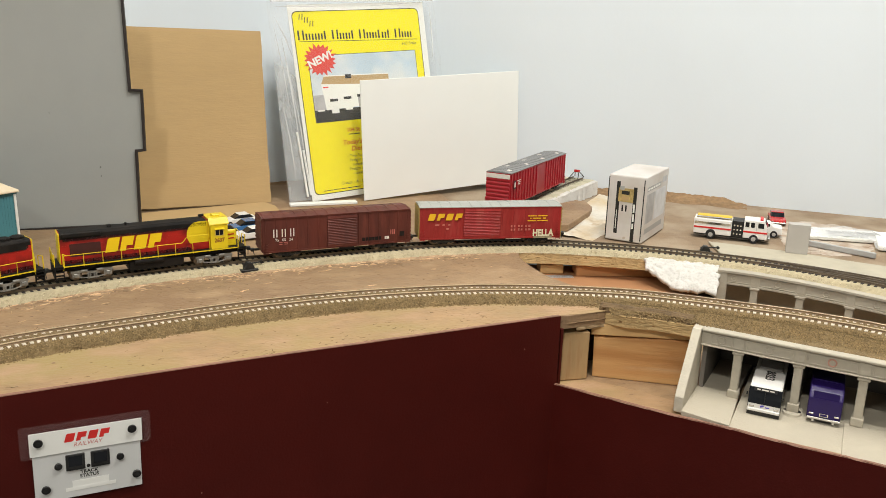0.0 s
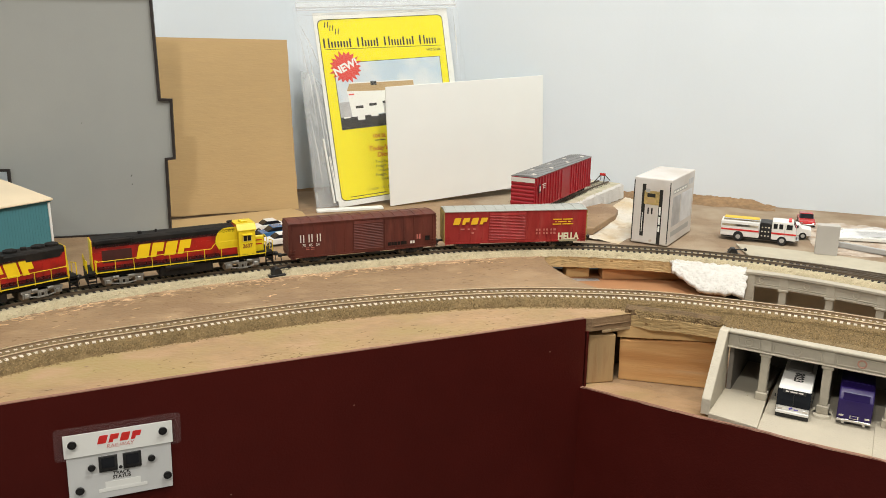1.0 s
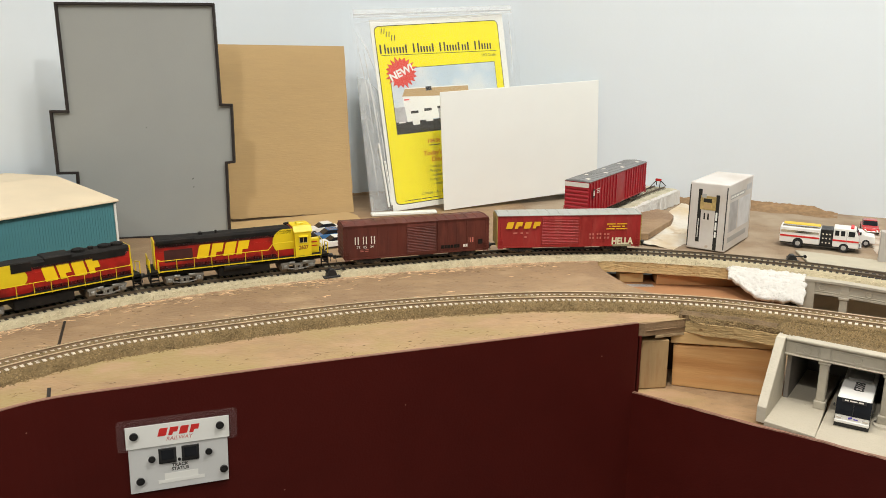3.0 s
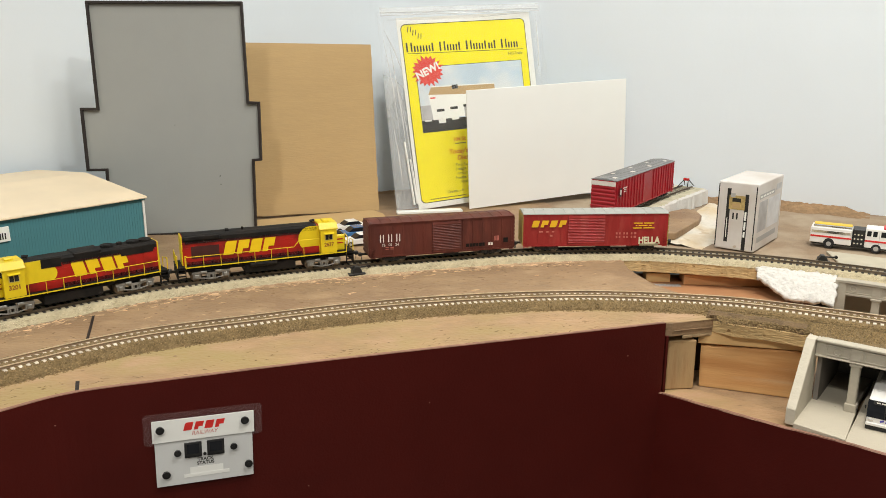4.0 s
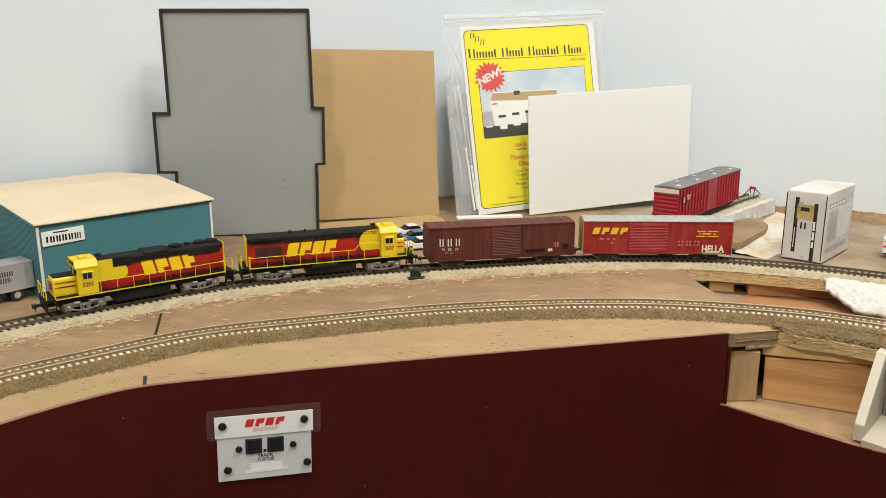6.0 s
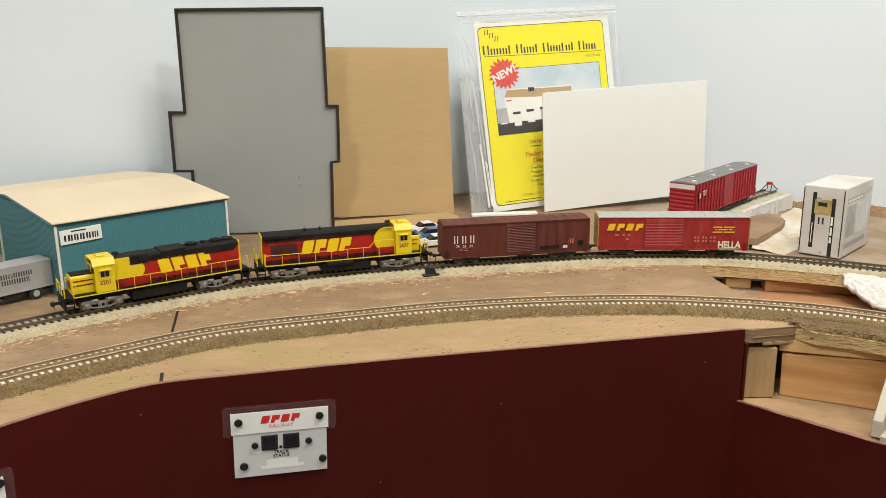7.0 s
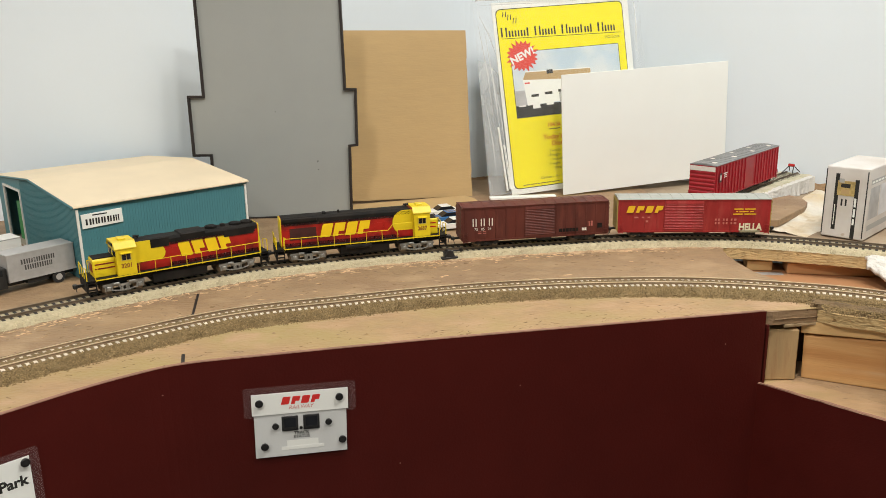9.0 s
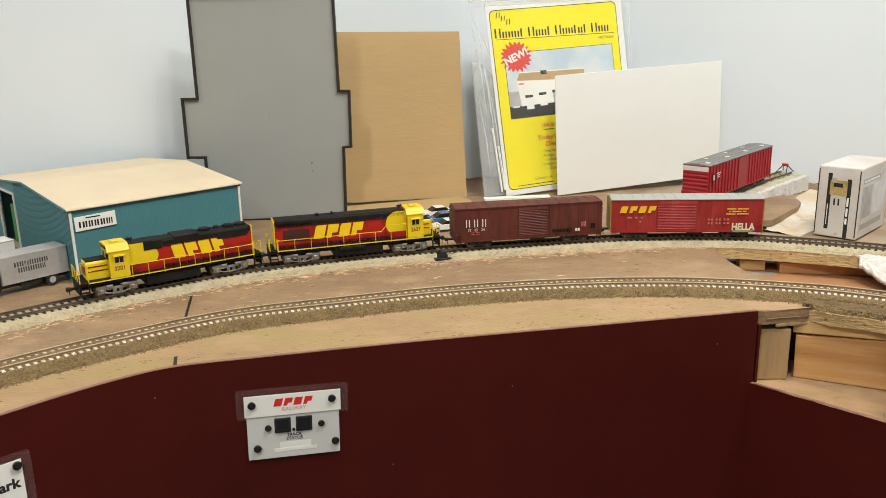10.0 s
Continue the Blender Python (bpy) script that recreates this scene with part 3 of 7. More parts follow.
def strokes(widths, h, gap, material, parent, m, name="writing_bar", thick=0.30):
    """Plain bars in pairs, one pair for each character of writing that is not lettered."""
    x = -(sum(widths) + gap * (len(widths) - 1)) / 2
    for w in widths:
        if w > 0:
            t = w * thick
            bm = box((t, h, 0.0001), (x + t / 2, 0, 0.00005))
            box((t, h, 0.0001), (x + w - t / 2, 0, 0.00005), bm=bm)
            part(name, bm, material, parent, m=m)
        x += abs(w) + gap


def bars(sizes, h, gap, material, parent, m, name="writing_bar"):
    """A line of plain bars in place of writing that cannot be read."""
    x = -(sum(sizes) + gap * (len(sizes) - 1)) / 2
    for w in sizes:
        if w:
            part(name, box((w, h, 0.0001), (x + w / 2, 0, 0.00005)), material, parent, m=m)
        x += w + gap


def wheelset_truck(parent, x, base, side_mat, r=0.0055, style=0, name="truck"):
    """Two-axle truck: side frames with journals and springs, wheels on axles."""
    t = part(name, box((base * 0.35, 0.020, 0.0035), (0, 0, 0.0065), 0.0006), M_BLK, parent, m=pose(x, 0, 0))
    for y in (-1, 1):
        if style:
            # open cast frame: top beam, pedestals, spring plank
            bm = prism([(-base / 2 - 0.0050, 0.0078), (-base / 2 - 0.0050, 0.0098), (-base / 2 + 0.0045, 0.0104), (-0.0045, 0.0088), (0.0045, 0.0088), (base / 2 - 0.0045, 0.0104), (base / 2 + 0.0050, 0.0098),
                        (base / 2 + 0.0050, 0.0078), (base / 2 - 0.004, 0.0080), (0.005, 0.0066), (-0.005, 0.0066), (-base / 2 + 0.004, 0.0080)], y * 0.0136, y * 0.0150, "Y")
            for jx in (-base / 2, base / 2):
                for k in (-1, 1):
                    box((0.0012, 0.0014, 0.0052), (jx + k * 0.0032, y * 0.0143, 0.0060), bm=bm)
                box((0.0046, 0.0020, 0.0040), (jx, y * 0.0147, 0.0056), 0.0005, bm)
                rod(0.0014, 0.0014, 0.0010, (jx, y * 0.0160, 0.0056), "Y", 10, bm)
            box((0.0110, 0.0016, 0.0014), (0, y * 0.0146, 0.0028), bm=bm)
            for k in (-0.0040, -0.0020, 0.0020, 0.0040):
                rod(0.0009, 0.0009, 0.0036, (k, y * 0.0146, 0.0050), "Z", 8, bm)
            stick((-base / 2 + 0.003, y * 0.0150, 0.0040), (-0.005, y * 0.0150, 0.0028), 0.0006, bm)
            stick((base / 2 - 0.003, y * 0.0150, 0.0040), (0.005, y * 0.0150, 0.0028), 0.0006, bm)
            rod(0.0013, 0.0013, 0.0060, (base / 4, y * 0.0158, 0.0098), "X", 10, bm)
            rod(0.0013, 0.0013, 0.0060, (-base / 4, y * 0.0158, 0.0098), "X", 10, bm)
            part("side_frame", bm, side_mat, t)
            continue
        bm = prism([(-base / 2 - 0.0045, 0.0042), (-base / 2 - 0.0045, 0.0075), (-base / 2 + 0.003, 0.0088), (-0.005, 0.0098), (0.005, 0.0098), (base / 2 - 0.003, 0.0088), (base / 2 + 0.0045, 0.0075),
                    (base / 2 + 0.0045, 0.0042), (base / 2 - 0.0035, 0.0040), (0.006, 0.0024), (-0.006, 0.0024), (-base / 2 + 0.0035, 0.0040)], y * 0.0128, y * 0.0146, "Y")
        for jx in (-base / 2, base / 2):
            rod(0.0021, 0.0018, 0.0016, (jx, y * 0.0153, 0.0056), "Y", 10, bm)
        for k in (-0.0022, 0, 0.0022):
            rod(0.0010, 0.0010, 0.0034, (k, y * 0.0150, 0.0055), "Z", 8, bm)
        part("side_frame", bm, side_mat, t)
    for wx in (-base / 2, base / 2):
        bm = rod(0.0009, 0.0009, 0.022, (wx, 0, r), "Y", 8)
        for y in (-1, 1):
            rod(r, r, 0.0024, (wx, y * 0.0087, r), "Y", 20, bm)
            rod(r + 0.0008, r + 0.0006, 0.0006, (wx, y * 0.0074, r + 0.0), "Y", 20, bm)
        part("wheelset", bm, M_RAIL_DARK, t, smooth=False)
    return t


def coupler(parent, x, z=0.0095):
    sgn = 1 if x > 0 else -1
    bm = box((0.010, 0.0026, 0.0024), (x + sgn * 0.002, 0, z))
    box((0.0045, 0.0045, 0.0042), (x + sgn * 0.0075, 0, z), 0.0008, bm)
    stick((x + sgn * 0.007, -0.001, z), (x + sgn * 0.006, -0.003, z - 0.006), 0.0004, bm)
    part("coupler", bm, M_BLK, parent)


def ladder(parent, x, y, z0, z1, w, n, material):
    bm = bmesh.new()
    for i in range(n):
        z = z0 + (z1 - z0) * (i + 0.5) / n
        box((w, 0.0005, 0.0007), (x, y, z), bm=bm)
    for k in (-1, 1):
        box((0.0005, 0.0006, z1 - z0), (x + k * w / 2, y, (z0 + z1) / 2), bm=bm)
    part("ladder", bm, material, parent)


def boxcar(label, m, L, W, top, paint, roof_mat, end_mat, ribs, door_w, door_x, smooth_side=False, corr_door=True, group="freight cars on the main track"):
    c = thing("boxcar", label, "boxcar", m, group)
    z0, eave = 0.0085, top - 0.0025
    part("body", bevelled(box((L, W - 0.0016, eave - z0), (0, 0, (eave + z0) / 2)), 0.0004), paint, c)
    bm = prism([(-W / 2 - 0.0003, eave), (W / 2 + 0.0003, eave), (W / 2 + 0.0003, eave + 0.0007), (0, top), (-W / 2 - 0.0003, eave + 0.0007)], -L / 2 - 0.0003, L / 2 + 0.0003, "X")
    n = max(8, int(L / 0.0125))
    for i in range(n + 1):
        x = -L / 2 + 0.002 + (L - 0.004) * i / n
        for s in (-1, 1):
            stick((x, s * (W / 2 - 0.0008), eave + 0.0009), (x, s * 0.0006, top + 0.0001), 0.00035, bm, 4)
    part("roof", bm, roof_mat, c, "ribbed roof")
    # posts, sills and doors on both sides
    for s in (-1, 1):
        y = s * (W / 2 - 0.0008)
        bm = bmesh.new()
        box((L - 0.001, 0.0010, 0.0018), (0, y + s * 0.0002, z0 + 0.0009), bm=bm)
        box((L - 0.001, 0.0010, 0.0012), (0, y + s * 0.0002, eave - 0.0006), bm=bm)
        part("side_sill", bm, paint, c)
        for i in range(ribs):
            x = -L / 2 + 0.0035 + (L - 0.007) * i / (ribs - 1)
            if abs(x - door_x) < door_w / 2 + 0.0015:
                continue
            d = 0.00025 if smooth_side else 0.0013 if ribs > 18 else 0.0005
            bm = box((0.0006 if smooth_side else 0.0014 if ribs > 18 else 0.0010, d, eave - z0 - 0.003), (x, y + s * d / 2, (eave + z0) / 2), 0.0002)
            part("side_post", bm, paint, c)
        h = eave - z0 - 0.0035
        zb = (eave + z0) / 2 - h / 2
        prof = [(y, zb), (y + s * 0.0013, zb)]
        k = 17 if corr_door else 1
        for i in range(k):
            za, zc = zb + 0.002 + (h - 0.004) * i / k, zb + 0.002 + (h - 0.004) * (i + 1) / k
            d = 0.00055 if corr_door else 0.0002
            prof += [(y + s * 0.0013, za), (y + s * (0.0013 + d), za + (zc - za) * 0.3), (y + s * (0.0013 + d), za + (zc - za) * 0.7)]
        prof += [(y + s * 0.0013, zb + h), (y, zb + h)]
        bm = prism(prof, door_x - door_w / 2, door_x + door_w / 2, "X")
        part("door", bm, paint, c, "corrugated sliding door" if corr_door else "plain sliding door")
        for xx in (-L / 2 + 0.0035, L / 2 - 0.0035):
            ladder(c, xx, y + s * 0.0014, z0 - 0.002, z0 + 0.011, 0.0055, 4, paint)
    # ends
    for s in (-1, 1):
        prof = [(s * L / 2, z0 + 0.0005)]
        for i in range(8):
            za, zc = z0 + 0.001 + (eave - z0 - 0.002) * i / 8, z0 + 0.001 + (eave - z0 - 0.002) * (i + 1) / 8
            prof += [(s * (L / 2 + 0.0006), za), (s * (L / 2 + 0.0014), za + (zc - za) * 0.35), (s * (L / 2 + 0.0014), za + (zc - za) * 0.65)]
        prof += [(s * (L / 2 + 0.0006), eave - 0.001), (s * L / 2, eave - 0.0005)]
        bm = prism(prof, -W / 2 + 0.001, W / 2 - 0.001, "Y")
        part("car_end", bm, end_mat, c)
        coupler(c, s * (L / 2 + 0.001))
    part("underframe", box((L - 0.02, 0.008, 0.0035), (0, 0, 0.0075)), M_BLK, c)
    bm = box((0.018, 0.012, 0.004), (0.012, -0.006, 0.006), 0.0008)
    stick((-L / 2 + 0.03, -0.015, 0.0065), (L / 2 - 0.03, -0.015, 0.0045), 0.0004, bm)
    part("brake_gear", bm, M_BLK, c)
    for s in (-1, 1):
        wheelset_truck(c, s * (L / 2 - 0.030), 0.0205, M_BLK)
    return c


def span(a, b):
    s0, s1 = FAR.near(*a), FAR.near(*b)
    return (s0 + s1) / 2, abs(s1 - s0)


def train_boxcars():
    s, L = span((0.0045, 0.966), (0.186, 0.992))
    c = boxcar("weathered brown boxcar with exterior posts and corrugated door", FAR.car(s, 0.06, RAIL_TOP), 0.181, 0.036, 0.0515, M_BOX_BROWN, M_BOX_BROWN, M_BOX_BROWN, 15, 0.036, 0.004)
    for i, w in enumerate((0.0048, 0.0048, 0.0048)):
        strokes([w], 0.0092, 0, M_WLET, c, side_m(-0.0760 + i * 0.0098, 0.0318, -0.0196), "mark_block", 0.27)
    text("75   05   24", 0.0044, M_WLET, c, side_m(-0.0660, 0.0235, -0.0196), "car_number")
    bars([0.004, 0.004], 0.0007, 0.002, M_DIMRED, c, side_m(-0.067, 0.0205, -0.0196))
    bars([0.004, 0.004], 0.0007, 0.002, M_DIMRED, c, side_m(-0.067, 0.0185, -0.0196))
    bars([0.004, 0.003, 0.004, 0.003, 0.004, 0.003], 0.0042, 0.0006, M_LOCO_K, c, side_m(0.040, 0.0165, -0.0196), "graffiti")
    bars([0.0026, 0.0026], 0.0034, 0.0005, M_WLET, c, side_m(0.0595, 0.0165, -0.0196), "stencil")
    bars([0.0006, 0.0012, 0.0018], 0.006, 0.0012, M_DIMRED, c, side_m(0.067, 0.023, -0.0196), "stencil")
    bars([0.006], 0.006, 0, M_LOCO_K, c, side_m(0.079, 0.020, -0.0196), "graffiti")
    s, L = span((0.2, 0.995), (0.3805, 0.984))
    c = boxcar("red boxcar with grey roof, graffiti and corrugated door", FAR.car(s, 0.06, RAIL_TOP), 0.182, 0.0362, 0.0515, M_BOX_RED, M_GALV, M_OCHRE_DUST, 13, 0.046, -0.012, smooth_side=True)
    slanted_marks(4, 0.0082, 0.0085, 0.0030, 0.3, M_OCHRE, c, side_m(-0.059, 0.0375, -0.0189))
    bars([0.005, 0.003, 0.003], 0.0018, 0.004, M_DIMRED, c, side_m(-0.062, 0.0275, -0.0189))
    bars([0.003], 0.0022, 0, M_DIMRED, c, side_m(-0.056, 0.0225, -0.0189))
    for k, ws in enumerate(([0.011, 0.013], [0.002, 0.011, 0.004], [0.011, 0.014])):
        bars(ws, 0.0014, 0.0018, M_OCHRE, c, side_m(0.060, 0.0375 - k * 0.0031, -0.0189))
    for k in (0, 1):
        bars([0.002, 0.002, 0.0, 0.002, 0.002, 0.0, 0.002, 0.003], 0.0026, 0.0018, M_DIMRED, c, side_m(0.038, 0.0245 - k * 0.0045, -0.0189))
    text("HELLA", 0.0118, M_GRAF, c, side_m(0.0675, 0.0150, -0.0191) @ Matrix.Diagonal((0.80, 1, 1, 1)), "graffiti", fat=0.0005)
    bars([0.024], 0.003, 0, M_GRAF2, c, side_m(0.0675, 0.0100, -0.01895), "graffiti")


M_OCHRE_DUST = mat("dusty_ochre_end", (0.34, 0.24, 0.07), 0.7, var=0.25, scale=150, bump=0.2)
M_GRAF = mat("graffiti_cream", (0.72, 0.68, 0.48), 0.5, var=0.15, scale=300, bump=0)
M_GRAF2 = mat("graffiti_shadow", (0.30, 0.27, 0.17), 0.5, var=0.3, scale=300, bump=0)
train_boxcars()


def hood_profile(w, z0, z1, r):
    return [(-w / 2, z0), (w / 2, z0), (w / 2, z1 - r), (w / 2 - r * 0.4, z1 - r * 0.3), (w / 2 - r, z1), (-w / 2 + r, z1), (-w / 2 + r * 0.4, z1 - r * 0.3), (-w / 2, z1 - r)]


def locomotive(label, m, number, L, kind):
    """Four-axle hood unit; the cab end looks along +x."""
    c = thing("locomotive", label, "locomotive", m @ Matrix.Diagonal((1, 1, 1.13, 1)), "locomotives")
    deck, e = 0.0165, L / 2
    cab0, cab1 = (e - 0.050, e - 0.031) if kind == 0 else (e - 0.039, e - 0.020)
    nose1 = e - 0.009
    hood0 = -e + 0.008
    htop = 0.0440 if kind == 0 else 0.0455
    # frame and walkway
    part("frame", box((L - 0.004, 0.026, 0.004), (0, 0, 0.0125), 0.0004), M_LOCO_K, c)
    part("walkway", box((L, 0.0355, 0.0012), (0, 0, deck - 0.0006)), M_LOCO_K, c)
    for s in (-1, 1):
        part("side_sill", box((L - 0.018, 0.0010, 0.0010), (0, s * 0.0176, deck - 0.0005)), M_LOCO_Y, c, "yellow side sill")
    # long hood: red lower sides, black top, yellow nose band
    ysplit = cab0 - (0.030 if kind == 0 else 0.016)
    part("long_hood", prism(hood_profile(0.0205, deck, htop, 0.0022), hood0, cab0, "X"), M_LOCO_R, c)
    part("hood_roof", prism(hood_profile(0.0213, htop - 0.0052 if kind == 0 else htop - 0.0055, htop + 0.0004, 0.0024), hood0 + 0.0006, cab0 - 0.003, "X"), M_LOCO_K, c, "sooty black hood top")
    # the yellow band with a rounded end
    pts = [(cab0 - 0.0002, deck + 0.003), (cab0 - 0.0002, htop - 0.0008)]
    ry = (htop - 0.0008 - deck - 0.003) / 2
    if kind == 0:
        pts = [(cab0 - 0.0002, deck + 0.0078), (cab0 - 0.0002, htop - 0.0002), (ysplit + 0.010, htop - 0.0002), (ysplit + 0.007, htop - 0.006)]
        for i in range(11):
            a = radians(60 + 24 * i)
            pts.append((ysplit + 0.005 + math.cos(a) * 0.0065, deck + 0.0145 + math.sin(a) * 0.0068))
    else:
        for i in range(11):
            a = radians(90 + 18 * i)
            pts.append((ysplit + 0.004 + math.cos(a) * 0.013, deck + 0.003 + ry + math.sin(a) * ry))
    for s in (-1, 1):
        part("nose_band", prism(pts, s * 0.0103, s * 0.01065 if kind else s * 0.0109, "Y"), M_LOCO_Y, c, "yellow round-ended band")
        red = [(cab0 - 0.0002, deck + 0.0004), (cab0 - 0.0002, deck + 0.0072), (ysplit - 0.004, deck + 0.0072), (ysplit - 0.0065, deck + 0.0038), (ysplit - 0.004, deck + 0.0004)]
        part("red_stripe", prism(red, s * 0.0103, s * 0.0112, "Y"), M_LOCO_R, c)
        # soot along the foot of the hood and under the roof edge
        part("soot_streak", box((ysplit - hood0 - 0.006, 0.0003, 0.0030), ((ysplit + hood0) / 2 - 0.002, s * 0.01062, deck + 0.0019)), M_SOOTF, c, "grimy soot streak")
        part("soot_streak", box((ysplit - hood0 - 0.010, 0.0003, 0.0022), ((ysplit + hood0) / 2 - 0.002, s * 0.01068, htop - 0.0063 if kind == 0 else htop - 0.0065)), M_SOOTF, c)
        # doors along the hood
        n = 13
        for i in range(n):
            x = hood0 + 0.004 + (ysplit - hood0 - 0.008) * i / (n - 1)
            part("hood_door", box(((ysplit - hood0 - 0.008) / n - 0.0008, 0.0003, 0.0165), (x, s * 0.01035, deck + 0.0090)), M_LOCO_R, c)
        if kind == 0:
            part("radiator_grille", box((0.034, 0.0005, 0.0065), (hood0 + 0.022, s * 0.01075, htop - 0.0055)), M_LOCO_K, c)
            part("intake_grille", box((0.019, 0.0005, 0.0080), (ysplit + 0.0035, s * 0.0110, htop - 0.0040)), M_LOCO_K, c)
        else:
            part("soot_panel", box((0.030, 0.0004, 0.012), (hood0 + 0.024, s * 0.01055, deck + 0.0125)), M_SOOT, c)
            part("radiator_wing", box((0.038, 0.0022, 0.004), (hood0 + 0.021, s * 0.0112, htop - 0.0022), 0.0006), M_LOCO_K, c)
    part("hood_end", box((0.0016, 0.0212, htop - deck), (hood0 - 0.0006, 0, (htop + deck) / 2), 0.0005), M_LOCO_Y, c, "yellow hood end")
    # roof details
    if kind == 0:
        for x in (hood0 + 0.009, hood0 + 0.022, hood0 + 0.049):
            bm = rod(0.0066, 0.0066, 0.0020, (x, 0, htop + 0.0012), "Z", 24)
            rod(0.0056, 0.0050, 0.0006, (x, 0, htop + 0.0024), "Z", 24, bm)
            part("roof_fan", bm, M_LOCO_K, c)
        part("dynamic_brake", box((0.028, 0.0216, 0.006), (hood0 + 0.072, 0, htop - 0.0014), 0.0012), M_LOCO_K, c)
        part("exhaust_stack", box((0.005, 0.004, 0.003), (hood0 + 0.036, 0, htop + 0.0014), 0.0005), M_LOCO_K, c)
    else:
        part("exhaust_stack", box((0.004, 0.006, 0.0025), (hood0 + 0.050, 0, htop + 0.0012), 0.0005), M_LOCO_K, c)
        bm = rod(0.0012, 0.0012, 0.003, (hood0 + 0.067, 0, htop + 0.0016), "Z", 8)
        part("roof_vent", bm, M_LOCO_K, c)
    bm = box((0.001, 0.006, 0.001), (cab0 - 0.007, 0, htop + 0.0022))
    for k in (-0.002, 0, 0.002):
        rod(0.0004, 0.0010, 0.006, (cab0 - 0.006 + k * 0.3, k, htop + 0.0032), "X", 8, bm)
    part("air_horn", bm, M_LOCO_K, c)
    # cab
    ct = 0.0475 if kind == 0 else 0.0480
    wall = prism([(-0.0165, deck), (0.0165, deck), (0.0165, ct - 0.007), (0.011, ct - 0.0022), (-0.011, ct - 0.0022), (-0.0165, ct - 0.007)], cab0, cab1, "X")
    cab = part("cab", wall, M_LOCO_Y, c, "yellow cab")
    roof = prism([(-0.0172, ct - 0.0072), (-0.0115, ct - 0.0020), (0.0115, ct - 0.0020), (0.0172, ct - 0.0072), (0.0172, ct - 0.0064), (0.0117, ct - 0.0008), (-0.0117, ct - 0.0008), (-0.0172, ct - 0.0064)], cab0 - 0.0014, cab1 + 0.0014, "X")
    part("cab_roof", roof, M_LOCO_Y, cab)
    part("roof_hatch", box((0.008, 0.010, 0.002), ((cab0 + cab1) / 2, 0, ct), 0.0007), M_LOCO_Y, cab)
    for s in (-1, 1):
        part("window_frame", box((0.0098, 0.0004, 0.0066), ((cab0 + cab1) / 2, s * 0.0166, deck + 0.0165)), M_OFFY, cab)
        for k in (-1, 1):
            part("window", box((0.0038, 0.0005, 0.0052), ((cab0 + cab1) / 2 + k * 0.0022, s * 0.0167, deck + 0.0165)), M_DKGLASS, cab)
        part("sunshade", box((0.011, 0.003, 0.0004), ((cab0 + cab1) / 2, s * 0.018, deck + 0.0205), rot=Matrix.Rotation(radians(-18 * s), 4, "X")), M_LOCO_Y, cab)
        for f in (0.0058, 0.0112):
            part("front_window", box((0.0006, 0.0046, 0.0050), (cab1 + 0.0001, s * f, deck + 0.0195)), M_DKGLASS, cab)
        text(number, 0.0056, M_NUM, cab, side_m((cab0 + cab1) / 2, deck + 0.0085, -0.01668, far=s > 0), "cab_number", fat=0.0002)
    part("number_board", box((0.0012, 0.012, 0.0026), (cab1 + 0.0008, 0, ct - 0.0042), 0.0003), M_BLK, cab)
    # short hood
    nt = 0.0335
    nose = part("short_hood", bevelled(prism([(-0.0100, deck), (0.0100, deck), (0.0100, nt - 0.002), (0.0080, nt), (-0.0080, nt), (-0.0100, nt - 0.002)], cab1, nose1, "X"), 0.0006), M_LOCO_Y, c, "yellow nose with red stripes")
    part("nose_top", box((nose1 - cab1 - 0.002, 0.017, 0.0007), ((nose1 + cab1) / 2, 0, nt + 0.0002)), M_LOCO_K, nose, "black anti-glare panel")
    for s in (-1, 1):
        for k, zz in enumerate((0.0285, 0.0245)):
            part("nose_stripe", box((nose1 - cab1 - 0.003, 0.0004, 0.0011), ((nose1 + cab1) / 2 - 0.0006, s * 0.0101, zz)), M_LOCO_R, nose)
    part("nose_front", box((0.0005, 0.013, 0.0075), (nose1 + 0.0001, 0, 0.0250)), M_LOCO_R, nose)
    part("headlight", rod(0.0014, 0.0014, 0.001, (nose1 + 0.0005, 0, nt - 0.004), "X", 10), M_CHROME, nose)
    # fuel tank, trucks
    part("fuel_tank", bevelled(box((0.058, 0.030, 0.0105), (0.002, 0, 0.0088)), 0.0022, 2), M_LOCO_K, c)
    bm = rod(0.0028, 0.0028, 0.030, (-0.006, -0.0155, 0.0125), "X", 12)
    part("air_tank", bm, M_LOCO_K, c)
    tx = e - 0.036
    for s in (-1, 1):
        wheelset_truck(c, s * tx, 0.0310, M_TRUCK, 0.0058, 1)
    # end platforms, steps, couplers
    for s in (-1, 1):
        part("pilot", box((0.0014, 0.032, 0.010), (s * (e - 0.0007), 0, 0.0095), 0.0004), M_LOCO_K, c)
        coupler(c, s * (e + 0.0005))
        for y in (-1, 1):
            bm = bmesh.new()
            for k in range(4):
                box((0.0075, 0.0030, 0.0007), (s * (e - 0.0050), y * 0.0162, 0.0045 + k * 0.0032), bm=bm)
            for k in (-1, 1):
                box((0.0007, 0.0032, 0.0125), (s * (e - 0.0050) + k * 0.0040, y * 0.0162, 0.0100), bm=bm)
            part("steps", bm, M_LOCO_K, c)
            # end railing posts
            bm = bmesh.new()
            stick((s * (e - 0.0008), y * 0.0165, deck), (s * (e - 0.0008), y * 0.0165, deck + 0.0115), 0.00055, bm)
            stick((s * (e - 0.0090), y * 0.0170, deck - 0.004), (s * (e - 0.0090), y * 0.0170, deck + 0.0115), 0.00055, bm)
